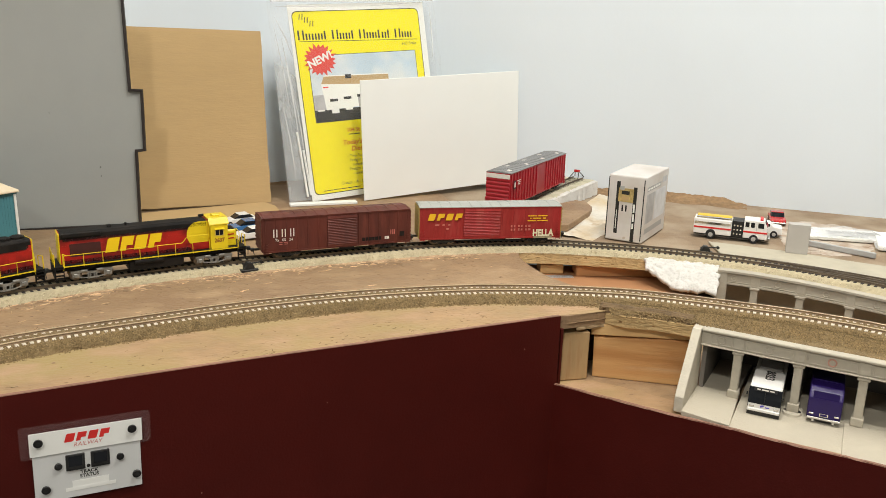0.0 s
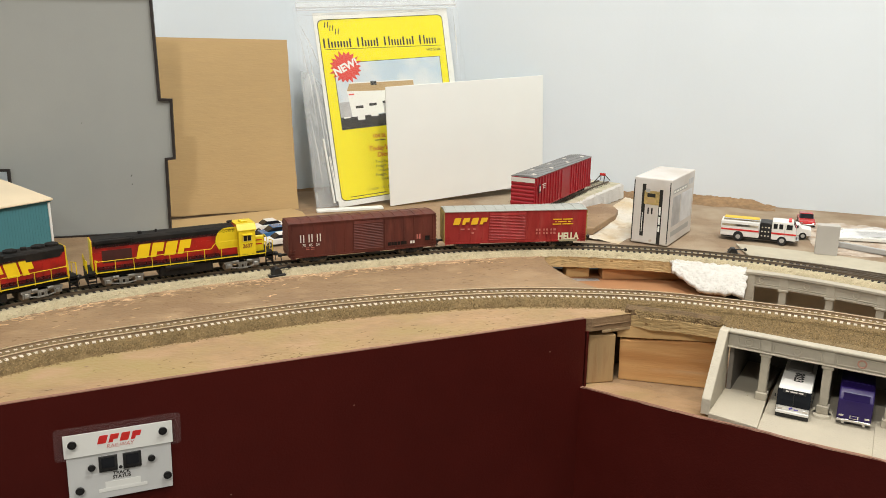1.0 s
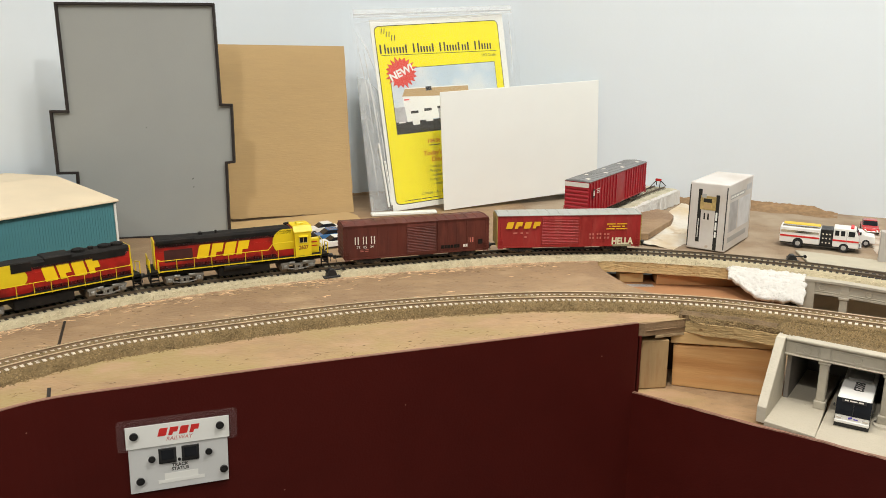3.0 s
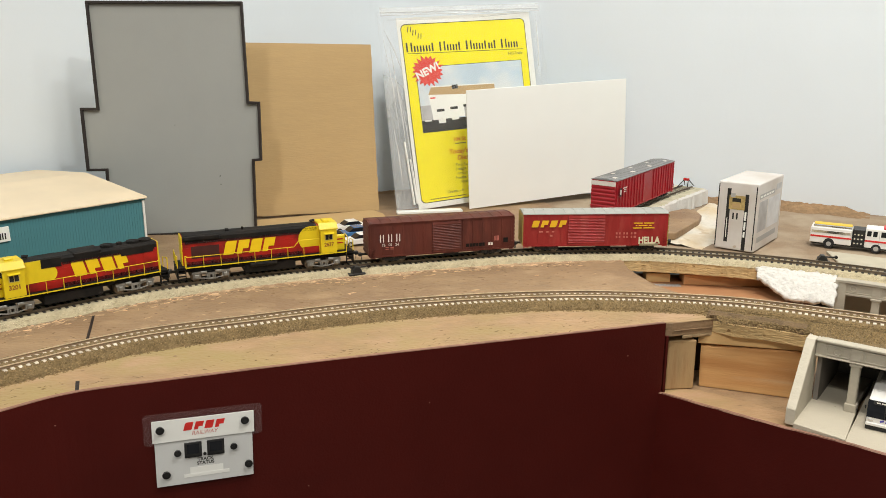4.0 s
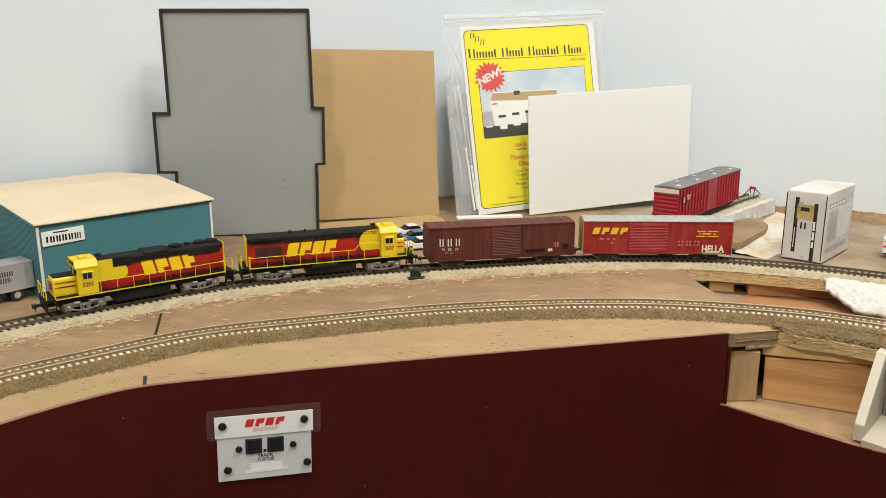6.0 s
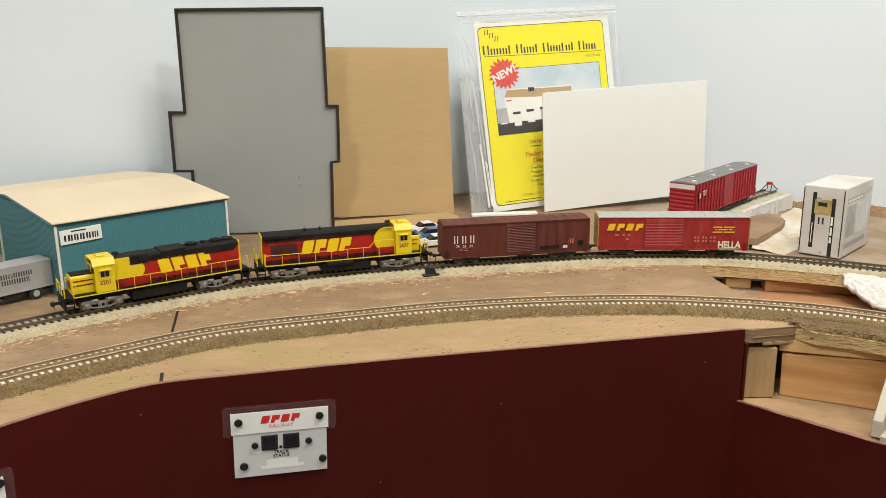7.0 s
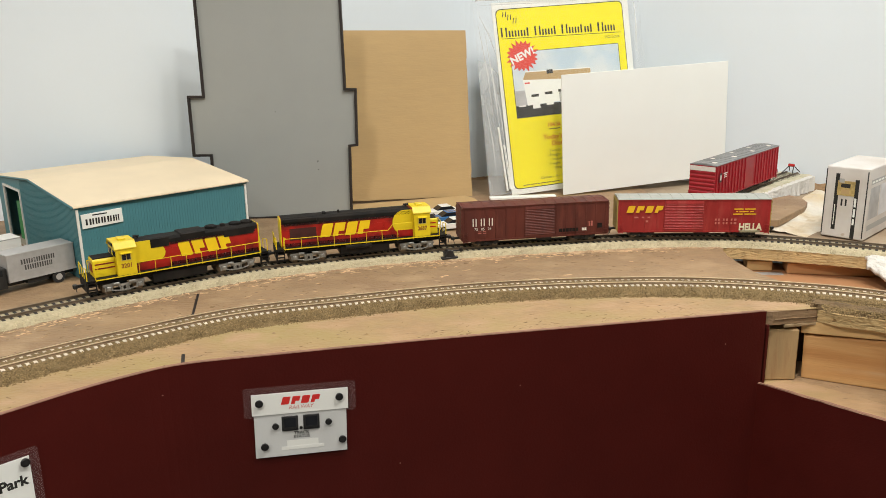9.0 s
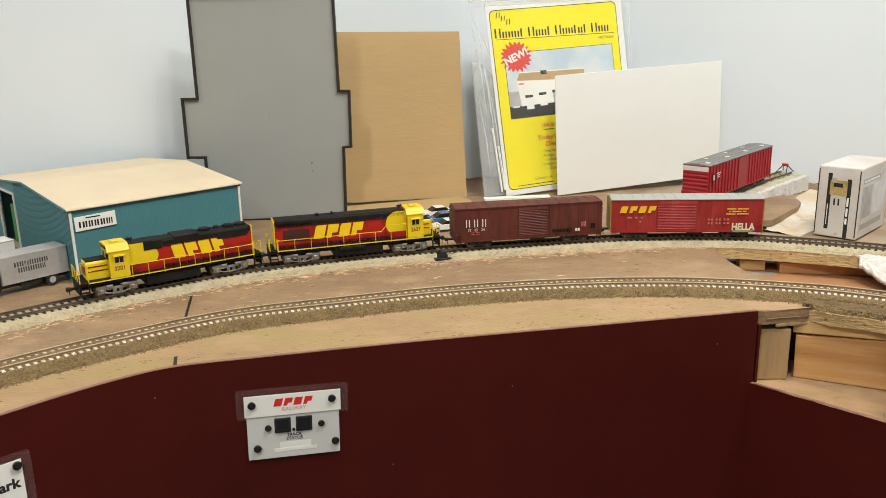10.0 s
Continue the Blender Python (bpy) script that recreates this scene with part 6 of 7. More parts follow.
purple_truck()


def far_viaduct():
    """Retaining beam with short columns below the far track."""
    s0 = FAR.near(0.566, 0.893)
    v = thing("viaduct_beam", "grey cast viaduct beam with columns under the far track", "viaduct")
    beam = part("beam", sweep(FAR, [(-0.0395, -0.0145), (-0.0315, -0.0145), (-0.0315, 0.0015), (-0.0395, 0.0015)], s0 + 0.006, FS1, 0.012), M_CONC, v)
    part("cornice", sweep(FAR, [(-0.0420, -0.0005), (-0.0300, -0.0005), (-0.0300, 0.0022), (-0.0420, 0.0022)], s0, FS1, 0.012), M_CONC, beam)
    part("lower_moulding", sweep(FAR, [(-0.0410, -0.0150), (-0.0300, -0.0150), (-0.0300, -0.0130), (-0.0410, -0.0130)], s0, FS1, 0.012), M_CONC, beam)
    a = FAR.at(s0)
    x, y = FAR.side(s0 + 0.004, -0.0355)
    part("end_pier", bevelled(box((0.012, 0.011, 0.075), (0, 0, -0.0355)), 0.0008), M_CONC, v, m=pose(x, y, 0, 0, 0, math.degrees(a[2])))
    for i in range(5):
        s = s0 + 0.046 + i * 0.056
        x, y = FAR.side(s, -0.0365)
        ang = math.degrees(FAR.at(s)[2])
        c = part("column", bevelled(box((0.0085, 0.0075, 0.056), (0, 0, -0.0425)), 0.0006), M_CONC, v, m=pose(x, y, 0, 0, 0, ang))
        part("capital", box((0.0115, 0.0098, 0.0030), (0, -0.0004, -0.0165), 0.0006), M_CONC, c)
        part("pilaster", box((0.0092, 0.0012, 0.0120), (0, -0.0034, -0.0070), 0.0003), M_CONC, c)
        x, y = FAR.side(s - 0.028, -0.0397)
        ang = math.degrees(FAR.at(s - 0.028)[2])
        for z in (-0.0022, -0.0115):
            part("bay_moulding", box((0.042, 0.0010, 0.0011), (0, 0, z), 0.0003), M_CONC, beam, m=pose(x, y, 0, 0, 0, ang))
        ring = bmesh.new()
        for k in range(14):
            p0, p1 = math.tau * k / 14, math.tau * (k + 1) / 14
            stick((0.0032 * math.cos(p0), 0, -0.0068 + 0.0032 * math.sin(p0)), (0.0032 * math.cos(p1), 0, -0.0068 + 0.0032 * math.sin(p1)), 0.0007, ring, 5)
        part("medallion", ring, M_CONC, beam, m=pose(x, y - 0.0003, 0, 0, 0, ang))
    # dark wall behind the columns
    part("inner_wall", sweep(FAR, [(0.000, LOW), (0.004, LOW), (0.004, -0.016), (0.000, -0.016)], s0, FS1, 0.02), M_CONC, v)


far_viaduct()


def plaster():
    """Lumpy plaster cloth that falls from the far roadbed."""
    s0, s1 = FAR.near(0.486, 0.942), FAR.near(0.566, 0.893)
    bm = bmesh.new()
    n, k = 46, 22
    rows_ = []
    for i in range(n + 1):
        s = s0 + (s1 - s0) * i / n
        row = []
        for j in range(k + 1):
            f = j / k
            nz = noise.fractal(Vector((i * 0.34, j * 0.34, 2.0)), 0.7, 2.0, 4)
            edge = 0.005 * noise.noise(Vector((i * 0.3, j * 0.3, 7.0)))
            x, y = FAR.side(s + (edge * (1 - 2 * (i > n / 2)) if i in (0, n) else 0), -0.025 - (0.038 * min(1.0, 0.42 + 1.5 * i / n) + 0.006 * noise.noise(Vector((i * 0.35, 1.5, 0)))) * f)
            row.append(bm.verts.new((x, y, 0.003 - 0.002 * f - 0.022 * (f * min(1.0, 0.42 + 1.5 * i / n)) ** 1.5 + 0.0024 * nz)))
        rows_.append(row)
    for a, b in zip(rows_, rows_[1:]):
        for j in range(k):
            bm.faces.new((a[j], b[j], b[j + 1], a[j + 1]))
    g = bmesh.ops.extrude_face_region(bm, geom=bm.faces[:])
    bmesh.ops.translate(bm, verts=[e for e in g["geom"] if isinstance(e, bmesh.types.BMVert)], vec=(0, 0.001, -0.004))
    bmesh.ops.recalc_face_normals(bm, faces=bm.faces)
    whole("plaster_cloth", bm, M_PLASTER, "rough white plaster cloth hanging off the roadbed", "plaster", smooth=True)


plaster()

# ---- scenery at the right rear ----
def ground_rear():
    bm = prism([(0.600, 0.985), (0.624, 0.967), (0.683, 0.921), (0.730, 0.873), (0.764, 0.842), (0.83, 0.76), (0.86, 0.70), (0.82, 0.68), (0.72, 0.80), (0.60, 0.908), (0.585, 0.93)], 0, 0.0026)
    whole("kerb_strip", bevelled(bm, 0.0006), M_CREAM2, "cream painted raised kerb strip beside the track", "kerb", kind="structure")
    # brown dirt heaped against the wall: a low uneven mound
    for x0, y0, x1, y1, hgt, wid, tag in ((0.50, 1.35, 0.80, 1.205, 0.0125, 0.050, "brown dirt bank along the wall base"), (-0.05, 1.42, 0.14, 1.43, 0.005, 0.016, "dark dirt along the wall base")):
        s0, s1 = BACK.near(x0, y0), BACK.near(x1, y1)
        bm = bmesh.new()
        n, k = int((s1 - s0) / 0.0016), 22
        g = []
        for i in range(n + 1):
            s = s0 + (s1 - s0) * i / n
            env = min(1.0, i / 12, (n - i) / 26) * (0.72 + 0.55 * noise.noise(Vector((s * 9, 3.3, 0))))
            col = []
            for j in range(k + 1):
                v = j / k
                x, y = BACK.side(s, -wid * (1 - v) * (0.8 + 0.3 * noise.noise(Vector((s * 22, 8.1, 0)))))
                z = hgt * env * v ** 1.5 + 0.0022 * noise.fractal(Vector((x * 90, y * 90, 1)), 0.9, 2, 4) * min(1, 5 * v) - 0.0008
                col.append(bm.verts.new((x, y, z)))
            g.append(col)
        for i in range(n):
            for j in range(k):
                bm.faces.new((g[i][j], g[i + 1][j], g[i + 1][j + 1], g[i][j + 1]))
        whole("dirt_bank", bm, M_DIRT, tag, "dirt", kind="stuff", smooth=True)
    # pale paper peeling from the ground, in torn overlapping sheets
    rnd = random.Random(8)
    ring = [(0.690, 0.930), (0.715, 0.985), (0.746, 1.040), (0.785, 1.085), (0.830, 1.085), (0.870, 1.03), (0.850, 0.960), (0.800, 0.915), (0.745, 0.900)]
    big = []
    for (ax, ay), (bx, by) in zip(ring, ring[1:] + ring[:1]):
        for i in range(9):
            f = i / 9
            big.append((ax + (bx - ax) * f + rnd.uniform(-0.0035, 0.0035), ay + (by - ay) * f + rnd.uniform(-0.0035, 0.0035)))
    bm = prism(big, -0.0012, -0.0006)
    for i in range(40):
        x, y = 0.705 + 0.15 * rnd.random(), 0.925 + 0.14 * rnd.random()
        r = rnd.uniform(0.004, 0.012)
        pts = [(x + r * (0.5 + 0.8 * rnd.random()) * math.cos(q), y + r * (0.5 + 0.8 * rnd.random()) * math.sin(q)) for q in np.linspace(0, math.tau, 9)[:-1]]
        prism(pts, -0.0008, -0.0004 + 0.00002 * i, bm=bm)
    whole("paper_scraps", bm, M_SCRAP, "peeling pale paper scraps on the tan ground", "paper", kind="stuff")
    # brown tongue and white foam beside the siding
    bm = bevelled(prism([(0.385, 1.068), (0.425, 1.058), (0.490, 1.135), (0.507, 1.165), (0.512, 1.20), (0.500, 1.215), (0.46, 1.19)], 0.003, 0.0125), 0.0008)
    whole("plywood_tongue", bm, M_PLY, "brown plywood offcut beside the siding ramp", "board")
    bm = bmesh.new()
    n, k = 60, 56
    g = [[None] * (k + 1) for _ in range(n + 1)]
    for i in range(n + 1):
        for j in range(k + 1):
            u, v = i / n, j / k
            rag = 0.007 * noise.noise(Vector((j * 0.11, 4.0, 1.0))) * u
            x, y = 0.395 + 0.165 * v + 0.066 * u + rag, 1.060 + 0.200 * v - 0.052 * u - rag
            h = 0.0085 * (1 - u) ** 1.5 * (0.45 + 0.8 * v) + 0.0024 * noise.fractal(Vector((i * 0.06, j * 0.06, 5)), 0.8, 2, 5) * (1 - u) ** 0.6
            g[i][j] = bm.verts.new((x, y, h - 0.0028 * u ** 3))
    for i in range(n):
        for j in range(k):
            bm.faces.new((g[i][j], g[i + 1][j], g[i + 1][j + 1], g[i][j + 1]))
    ob = whole("plaster_slope", bm, M_FOAM, "white plaster slope with brown wash below the siding", "plaster slope", kind="stuff", smooth=True)
    # grey block standing at the kerb
    whole("grey_block", bevelled(box((0.0265, 0.014, 0.0385), (0, 0, 0.0193)), 0.0005), M_GREYBLK, "plain grey plastic block standing by the kerb", "block", pose(0.6865, 0.9165, 0.0026, 0, 0, -33))
    # clear wrapped packs
    for x, y, a, w, d, h in ((0.820, 0.985, -24, 0.140, 0.062, 0.010), (0.880, 0.905, -36, 0.13, 0.07, 0.014)):
        pk = thing("wrapped_pack", "white sheet parts in clear wrap lying on the table", "pack", pose(x, y, 0.0008, 0, 0, a), "wrapped packs")
        part("sheet", box((w * 0.95, d * 0.9, h * 0.5), (0, 0, h * 0.25), 0.0010), M_PWHITE, pk)
        part("insert", box((w * 0.5, d * 0.5, 0.0006), (0.008, -0.004, h * 0.5 + 0.0004)), M_GREYPL, pk)
        bm = bmesh.new()
        nx, ny = 14, 10
        gg = [[bm.verts.new((-w / 2 + w * i / nx, -d / 2 + d * j / ny, (h * 0.75 + 0.004 * noise.noise(Vector((i * 0.5, j * 0.5, x * 9)))) * min(1, 0.25 + 1.6 * min(i, nx - i) / nx + 0.0 * j) + 0.0008)) for j in range(ny + 1)] for i in range(nx + 1)]
        for i in range(nx):
            for j in range(ny):
                bm.faces.new((gg[i][j], gg[i + 1][j], gg[i + 1][j + 1], gg[i][j + 1]))
        part("wrap", bm, M_FILMW, pk, "wrinkled clear wrap", smooth=True)
    whole("grey_strip", bevelled(box((0.088, 0.005, 0.007), (0, 0, 0.0035)), 0.0006), M_GREYPL, "grey plastic strip lying beside the wrapped pack", "strip", pose(0.756, 0.920, 0.0003, 0, 0, -56))


M_GREYBLK = mat("warm_grey_plastic", (0.47, 0.445, 0.41), 0.5, var=0.05, scale=60, bump=0.05)
M_CREAM2 = mat("cream_kerb", (0.46, 0.42, 0.325), 0.8, var=0.1, scale=80, bump=0.2)
M_SCRAP = mat("paper_scrap", (0.56, 0.49, 0.41), 0.8, tint=(0.40, 0.30, 0.22), tint_scale=45, var=0.18, scale=150, bump=0.3, island=0.12)
ground_rear()


def second_track():
    """Diverging track that leaves the far track at a turnout."""
    s0, s1 = FAR.near(0.555, 0.902), FAR.near(0.80, 0.56)
    pts = []
    for i in range(12):
        f = i / 11
        pts.append(FAR.side(s0 + (s1 - s0) * f, 0.034 * f ** 1.35))
    ln = Line([tuple(map(float, p)) for p in pts])
    t = thing("turnout_track", "diverging black rails of a turnout", "track", kind="structure")
    for o in (-0.0087, 0.0087):
        h0, h1 = 0.0068, 0.0090
        part("rail", sweep(ln, [(o - 0.0007, h0), (o - 0.0007, h1), (o + 0.0007, h1), (o + 0.0007, h0)], 0.03, ln.s[-1], 0.008), M_RAIL_DARK, t)
    tie = mesh_of("tie", box((0.0030, 0.034, 0.0021)), M_TIE)
    s = 0.06
    while s < ln.s[-1]:
        x, y, a = ln.at(s)
        shared("tie", tie, t, pose(x, y, 0.00565, 0, 0, math.degrees(a)))
        s += 0.0072
    for o in (-0.0066, 0.0066):
        part("guard_rail", sweep(FAR, [(o - 0.0005, 0.0068), (o - 0.0005, 0.0088), (o + 0.0005, 0.0088), (o + 0.0005, 0.0068)], FAR.near(0.63, 0.845), FAR.near(0.67, 0.795), 0.008), M_RAIL_DARK, t)


second_track()


def ground_throw(m, label):
    g = thing("ground_throw", label, "switch stand", m, "switch stands")
    part("base", bevelled(box((0.020, 0.010, 0.0024), (0, 0, 0.0012)), 0.0004), M_BLK, g)
    part("housing", bevelled(prism([(-0.0065, 0.0022), (0.0065, 0.0022), (0.0050, 0.0070), (0.0020, 0.0105), (-0.0025, 0.0105), (-0.0050, 0.0065)], -0.0042, 0.0042, "Y"), 0.0006), M_BLK, g)
    bm = stick((0, 0, 0.008), (0.0145, 0.001, 0.0082), 0.0009)
    rod(0.0020, 0.0020, 0.0030, (0.0155, 0.001, 0.0083), "Y", 10, bm)
    part("lever", bm, M_BLK, g)
    part("throw_bar", box((0.003, 0.026, 0.001), (0, 0.014, 0.0012)), M_BLK, g)


ground_throw(pose(-0.008, 0.940, 0.0008, 0, 0, 20), "black plastic ground throw beside the far track")
x_, y_ = FAR.side(FAR.near(0.545, 0.907), 0.031)
ground_throw(pose(x_ + 0.002, y_, 0.0008, 0, 0, -20), "black plastic ground throw behind the far track")


# ---- small road vehicles ----
def saloon(label, m, paint, L=0.052, W=0.0205, H=0.0165, name="toy_car"):
    """Car with its front along +x."""
    c = thing(name, label, "car", m, "model cars")
    prof = [(-L / 2, 0.0042), (-L / 2, 0.0085), (-L * 0.47, 0.0098), (-L * 0.30, 0.0102), (L * 0.16, 0.0102), (L * 0.44, 0.0088), (L / 2, 0.0074), (L / 2, 0.0042), (L * 0.40, 0.0030), (-L * 0.40, 0.0030)]
    part("body", bevelled(prism(prof, -W / 2, W / 2, "Y"), 0.0009, 2), paint, c)
    cab = [(-L * 0.38, 0.0100), (-L * 0.26, H - 0.0003), (L * 0.02, H - 0.0003), (L * 0.18, 0.0100)]
    part("glasshouse", bevelled(prism(cab, -W * 0.43, W * 0.43, "Y"), 0.0008), M_DKGLASS, c)
    part("roof", bevelled(prism([(-L * 0.27, H - 0.0008), (-L * 0.25, H), (L * 0.01, H), (L * 0.03, H - 0.0008)], -W * 0.42, W * 0.42, "Y"), 0.0003), paint, c)
    for x in (-L * 0.30, L * 0.30):
        for y in (-W / 2 + 0.0008, W / 2 - 0.0008):
            wheel(c, x, y, 0.0037, 0.0026)
    for y in (-W * 0.36, W * 0.36):
        part("headlight", box((0.0006, 0.0034, 0.0014), (L / 2 + 0.0001, y, 0.0066), 0.0002), M_CHROME, c)
    part("bumper", box((0.0016, W * 0.96, 0.0016), (L / 2 + 0.0002, 0, 0.0046), 0.0004), M_CHROME, c)
    return c


saloon("red model car facing the track by the wall", pose(0.772, 1.082, 0.0002, 0, 0, -120), M_CARRED, 0.050, 0.022, 0.0165)
saloon("blue model car parked behind the locomotives", pose(-0.012, 1.125, 0.0002, 0, 0, 200), M_CARBLUE, 0.055, 0.021, 0.0160)
saloon("white model car parked behind the locomotives", pose(-0.004, 1.085, 0.0002, 0, 0, 200), M_OFFWHITE, 0.052, 0.0205, 0.0155)
saloon("white model car parked apart behind the locomotives", pose(-0.140, 1.080, 0.0002, 0, 0, 196), M_OFFWHITE, 0.052, 0.0205, 0.0155)
saloon("white model car parked beside the blue car", pose(-0.020, 1.165, 0.0002, 0, 0, 202), M_OFFWHITE, 0.052, 0.0205, 0.0155)


def fire_engine():
    a = math.degrees(math.atan2(0.984 - 1.028, 0.668 - 0.600))
    f = thing("fire_engine", "white model fire engine with red stripe", "fire engine", pose(0.6435, 1.005, 0.0002, 0, 0, a - 2))
    L, W = 0.098, 0.028
    part("chassis", box((L - 0.006, W - 0.006, 0.003), (0, 0, 0.0055)), M_BLK, f)
    cab = part("cab", bevelled(prism([(0.018, 0.0060), (0.018, 0.0310), (0.044, 0.0310), (0.0485, 0.0225), (0.0490, 0.0060)], -W / 2, W / 2, "Y"), 0.0010, 2), M_BUSW, f, "white crew cab")
    for s in (-1, 1):
        for x, w in ((0.0225, 0.0050), (0.0295, 0.0050), (0.0400, 0.0075)):
            part("side_window", box((w, 0.0005, 0.0068), (x, s * (W / 2 + 0.0001), 0.0248)), M_DKGLASS, cab)
        part("red_stripe", box((0.031, 0.0004, 0.0022), (0.0335, s * (W / 2 + 0.0002), 0.0150)), M_STRIPE, cab)
        part("door_line", box((0.0004, 0.0004, 0.020), (0.0345, s * (W / 2 + 0.0002), 0.017)), M_GREYPL, cab)
    part("windscreen", box((0.0008, W - 0.004, 0.0080), (0.0468, 0, 0.0262), rot=Matrix.Rotation(radians(-27), 4, "Y")), M_DKGLASS, cab)
    part("grille", box((0.0008, 0.013, 0.0060), (0.0491, 0, 0.0130)), M_CHROME, cab)
    part("front_bumper", box((0.0040, W, 0.0030), (0.0512, 0, 0.0072), 0.0006), M_CHROME, cab)
    bm = box((0.0040, 0.020, 0.0022), (0.040, 0, 0.0321), 0.0006)
    part("beacon_bar", bm, M_STRIPE, cab, "red beacon bar")
    pump = part("pump_panel", bevelled(box((0.015, W - 0.003, 0.0220), (0.0105, 0, 0.0170)), 0.0006), M_BLK, f, "dark pump panel with gauges")
    for s in (-1, 1):
        for i in range(9):
            part("pump_valve", rod(0.0011, 0.0011, 0.0010, (0.0060 + (i % 3) * 0.0042, s * (W / 2 - 0.0012), 0.010 + (i // 3) * 0.0058), "Y", 8), M_CHROME, pump)
    rear = part("rear_body", bevelled(box((0.050, W, 0.0210), (-0.0225, 0, 0.0165)), 0.0008), M_BUSW, f, "white hose body")
    for s in (-1, 1):
        part("red_stripe", box((0.049, 0.0004, 0.0022), (-0.0225, s * (W / 2 + 0.0002), 0.0150)), M_STRIPE, rear)
        part("silver_rail", box((0.047, 0.0006, 0.0030), (-0.0225, s * (W / 2 + 0.0002), 0.0215)), M_CHROME, rear)
        part("wheel_arch", rod(0.0066, 0.0066, 0.0003, (-0.024, s * (W / 2 + 0.0001), 0.0066), "Y", 18), M_RUBBER, rear, "dark wheel arch")
    part("hose_bed", box((0.046, 0.012, 0.0030), (-0.0215, 0.004, 0.0284), 0.0006), M_HOSE, f, "yellow hose on top")
    part("ladder", box((0.046, 0.005, 0.0022), (-0.0215, -0.0085, 0.0282)), M_CHROME, f)
    for x in (-0.024, 0.032):
        for s in (-1, 1):
            wheel(f, x, s * (W / 2 - 0.0012), 0.0058, 0.0038)
    v = thing("white_van", "white model pickup parked beside the fire engine", "car", pose(0.699, 1.019, 0.0002, 0, 0, a), "model cars")
    part("body", bevelled(prism([(-0.026, 0.005), (-0.026, 0.016), (0.0, 0.016), (0.004, 0.0195), (0.014, 0.0195), (0.018, 0.0155), (0.030, 0.0140), (0.031, 0.005)], -0.012, 0.012, "Y"), 0.0010, 2), M_BUSW, v)
    for s in (-1, 1):
        part("window", box((0.009, 0.0004, 0.0040), (0.009, s * 0.0121, 0.0172)), M_DKGLASS, v)
        for x in (-0.015, 0.020):
            wheel(v, x, s * 0.0108, 0.0048, 0.0030)


M_STRIPE = mat("red_stripe", (0.62, 0.03, 0.03), 0.4, var=0.06, scale=90, bump=0)
M_HOSE = mat("yellow_hose", (0.72, 0.50, 0.06), 0.7, var=0.12, scale=200)
fire_engine()


def box_truck(label, m, body_mat, L, W, H, cab_mat, lettered):
    t = thing("delivery_truck", label, "truck", m, "delivery trucks")
    bx = part("cargo_box", bevelled(box((L, W, H), (0, 0, 0.012 + H / 2)), 0.0008, 2), body_mat, t)
    part("roof_rail", box((L + 0.0006, W + 0.0006, 0.0010), (0, 0, 0.012 + H - 0.0010)), M_SILVER, bx)
    part("lower_rail", box((L + 0.0006, W + 0.0006, 0.0014), (0, 0, 0.0128)), M_SILVER, bx)
    part("chassis", box((L + 0.020, 0.012, 0.0040), (-0.010, 0, 0.0085)), M_BLK, t)
    part("side_skirt", box((0.022, W - 0.004, 0.0042), (-0.006, 0, 0.0085)), M_BLK, t)
    cab = part("cab", bevelled(prism([(-L / 2 - 0.030, 0.006), (-L / 2 - 0.030, 0.0150), (-L / 2 - 0.018, 0.0180), (-L / 2 - 0.0145, 0.0275), (-L / 2 - 0.001, 0.0285), (-L / 2 - 0.001, 0.006)], -0.0125, 0.0125, "Y"), 0.0010, 2), cab_mat, t, "black cab")
    part("grille", box((0.0008, 0.012, 0.0070), (-L / 2 - 0.0302, 0, 0.0108)), M_CHROME, cab)
    part("bumper", box((0.0030, 0.025, 0.0032), (-L / 2 - 0.0312, 0, 0.0062), 0.0006), M_CHROME, cab)
    for s in (-1, 1):
        part("side_window", box((0.0070, 0.0004, 0.0060), (-L / 2 - 0.0085, s * 0.0126, 0.0235)), M_DKGLASS, cab)
        for x in (-L / 2 - 0.019, L / 2 - 0.020):
            wheel(t, x, s * (W / 2 - 0.0022), 0.0068, 0.0042)
    if lettered:
        m1 = Matrix.Translation((-0.004, -W / 2 - 0.0001, 0.012 + H * 0.66)) @ Matrix.Rotation(radians(90), 4, "X")
        strokes([0.0046, 0.0038, 0.0016, 0.0016, 0.0038, 0.0040, 0.0040, 0.0038], 0.0052, 0.0012, M_LETD, bx, m1, thick=0.36)
        m2 = Matrix.Translation((-0.004, -W / 2 - 0.0001, 0.012 + H * 0.44)) @ Matrix.Rotation(radians(90), 4, "X")
        strokes([0.0042, 0.0038, 0.0040, 0.0042, 0.0038, 0.0030], 0.0054, 0.0012, M_LETD, bx, m2, thick=0.36)
        m3 = Matrix.Translation((-0.004, -W / 2 - 0.0001, 0.012 + H * 0.26)) @ Matrix.Rotation(radians(90), 4, "X")
        bars([0.012, 0.008, 0.010], 0.0008, 0.001, M_GREYPL, bx, m3)


M_LETD = mat("faded_dark_letter", (0.07, 0.068, 0.065), 0.6, var=0.2, scale=300, bump=0)
box_truck("grey delivery truck with dark lettering bars by the warehouse", pose(-0.459, 0.864, 0.0002, 0, 0, 50), M_SILVER, 0.072, 0.029, 0.030, M_BLK, True)
box_truck("white delivery truck behind the grey one", pose(-0.532, 0.905, 0.0002, 0, 0, 50), M_OFFWHITE, 0.060, 0.028, 0.028, M_BLK, False)


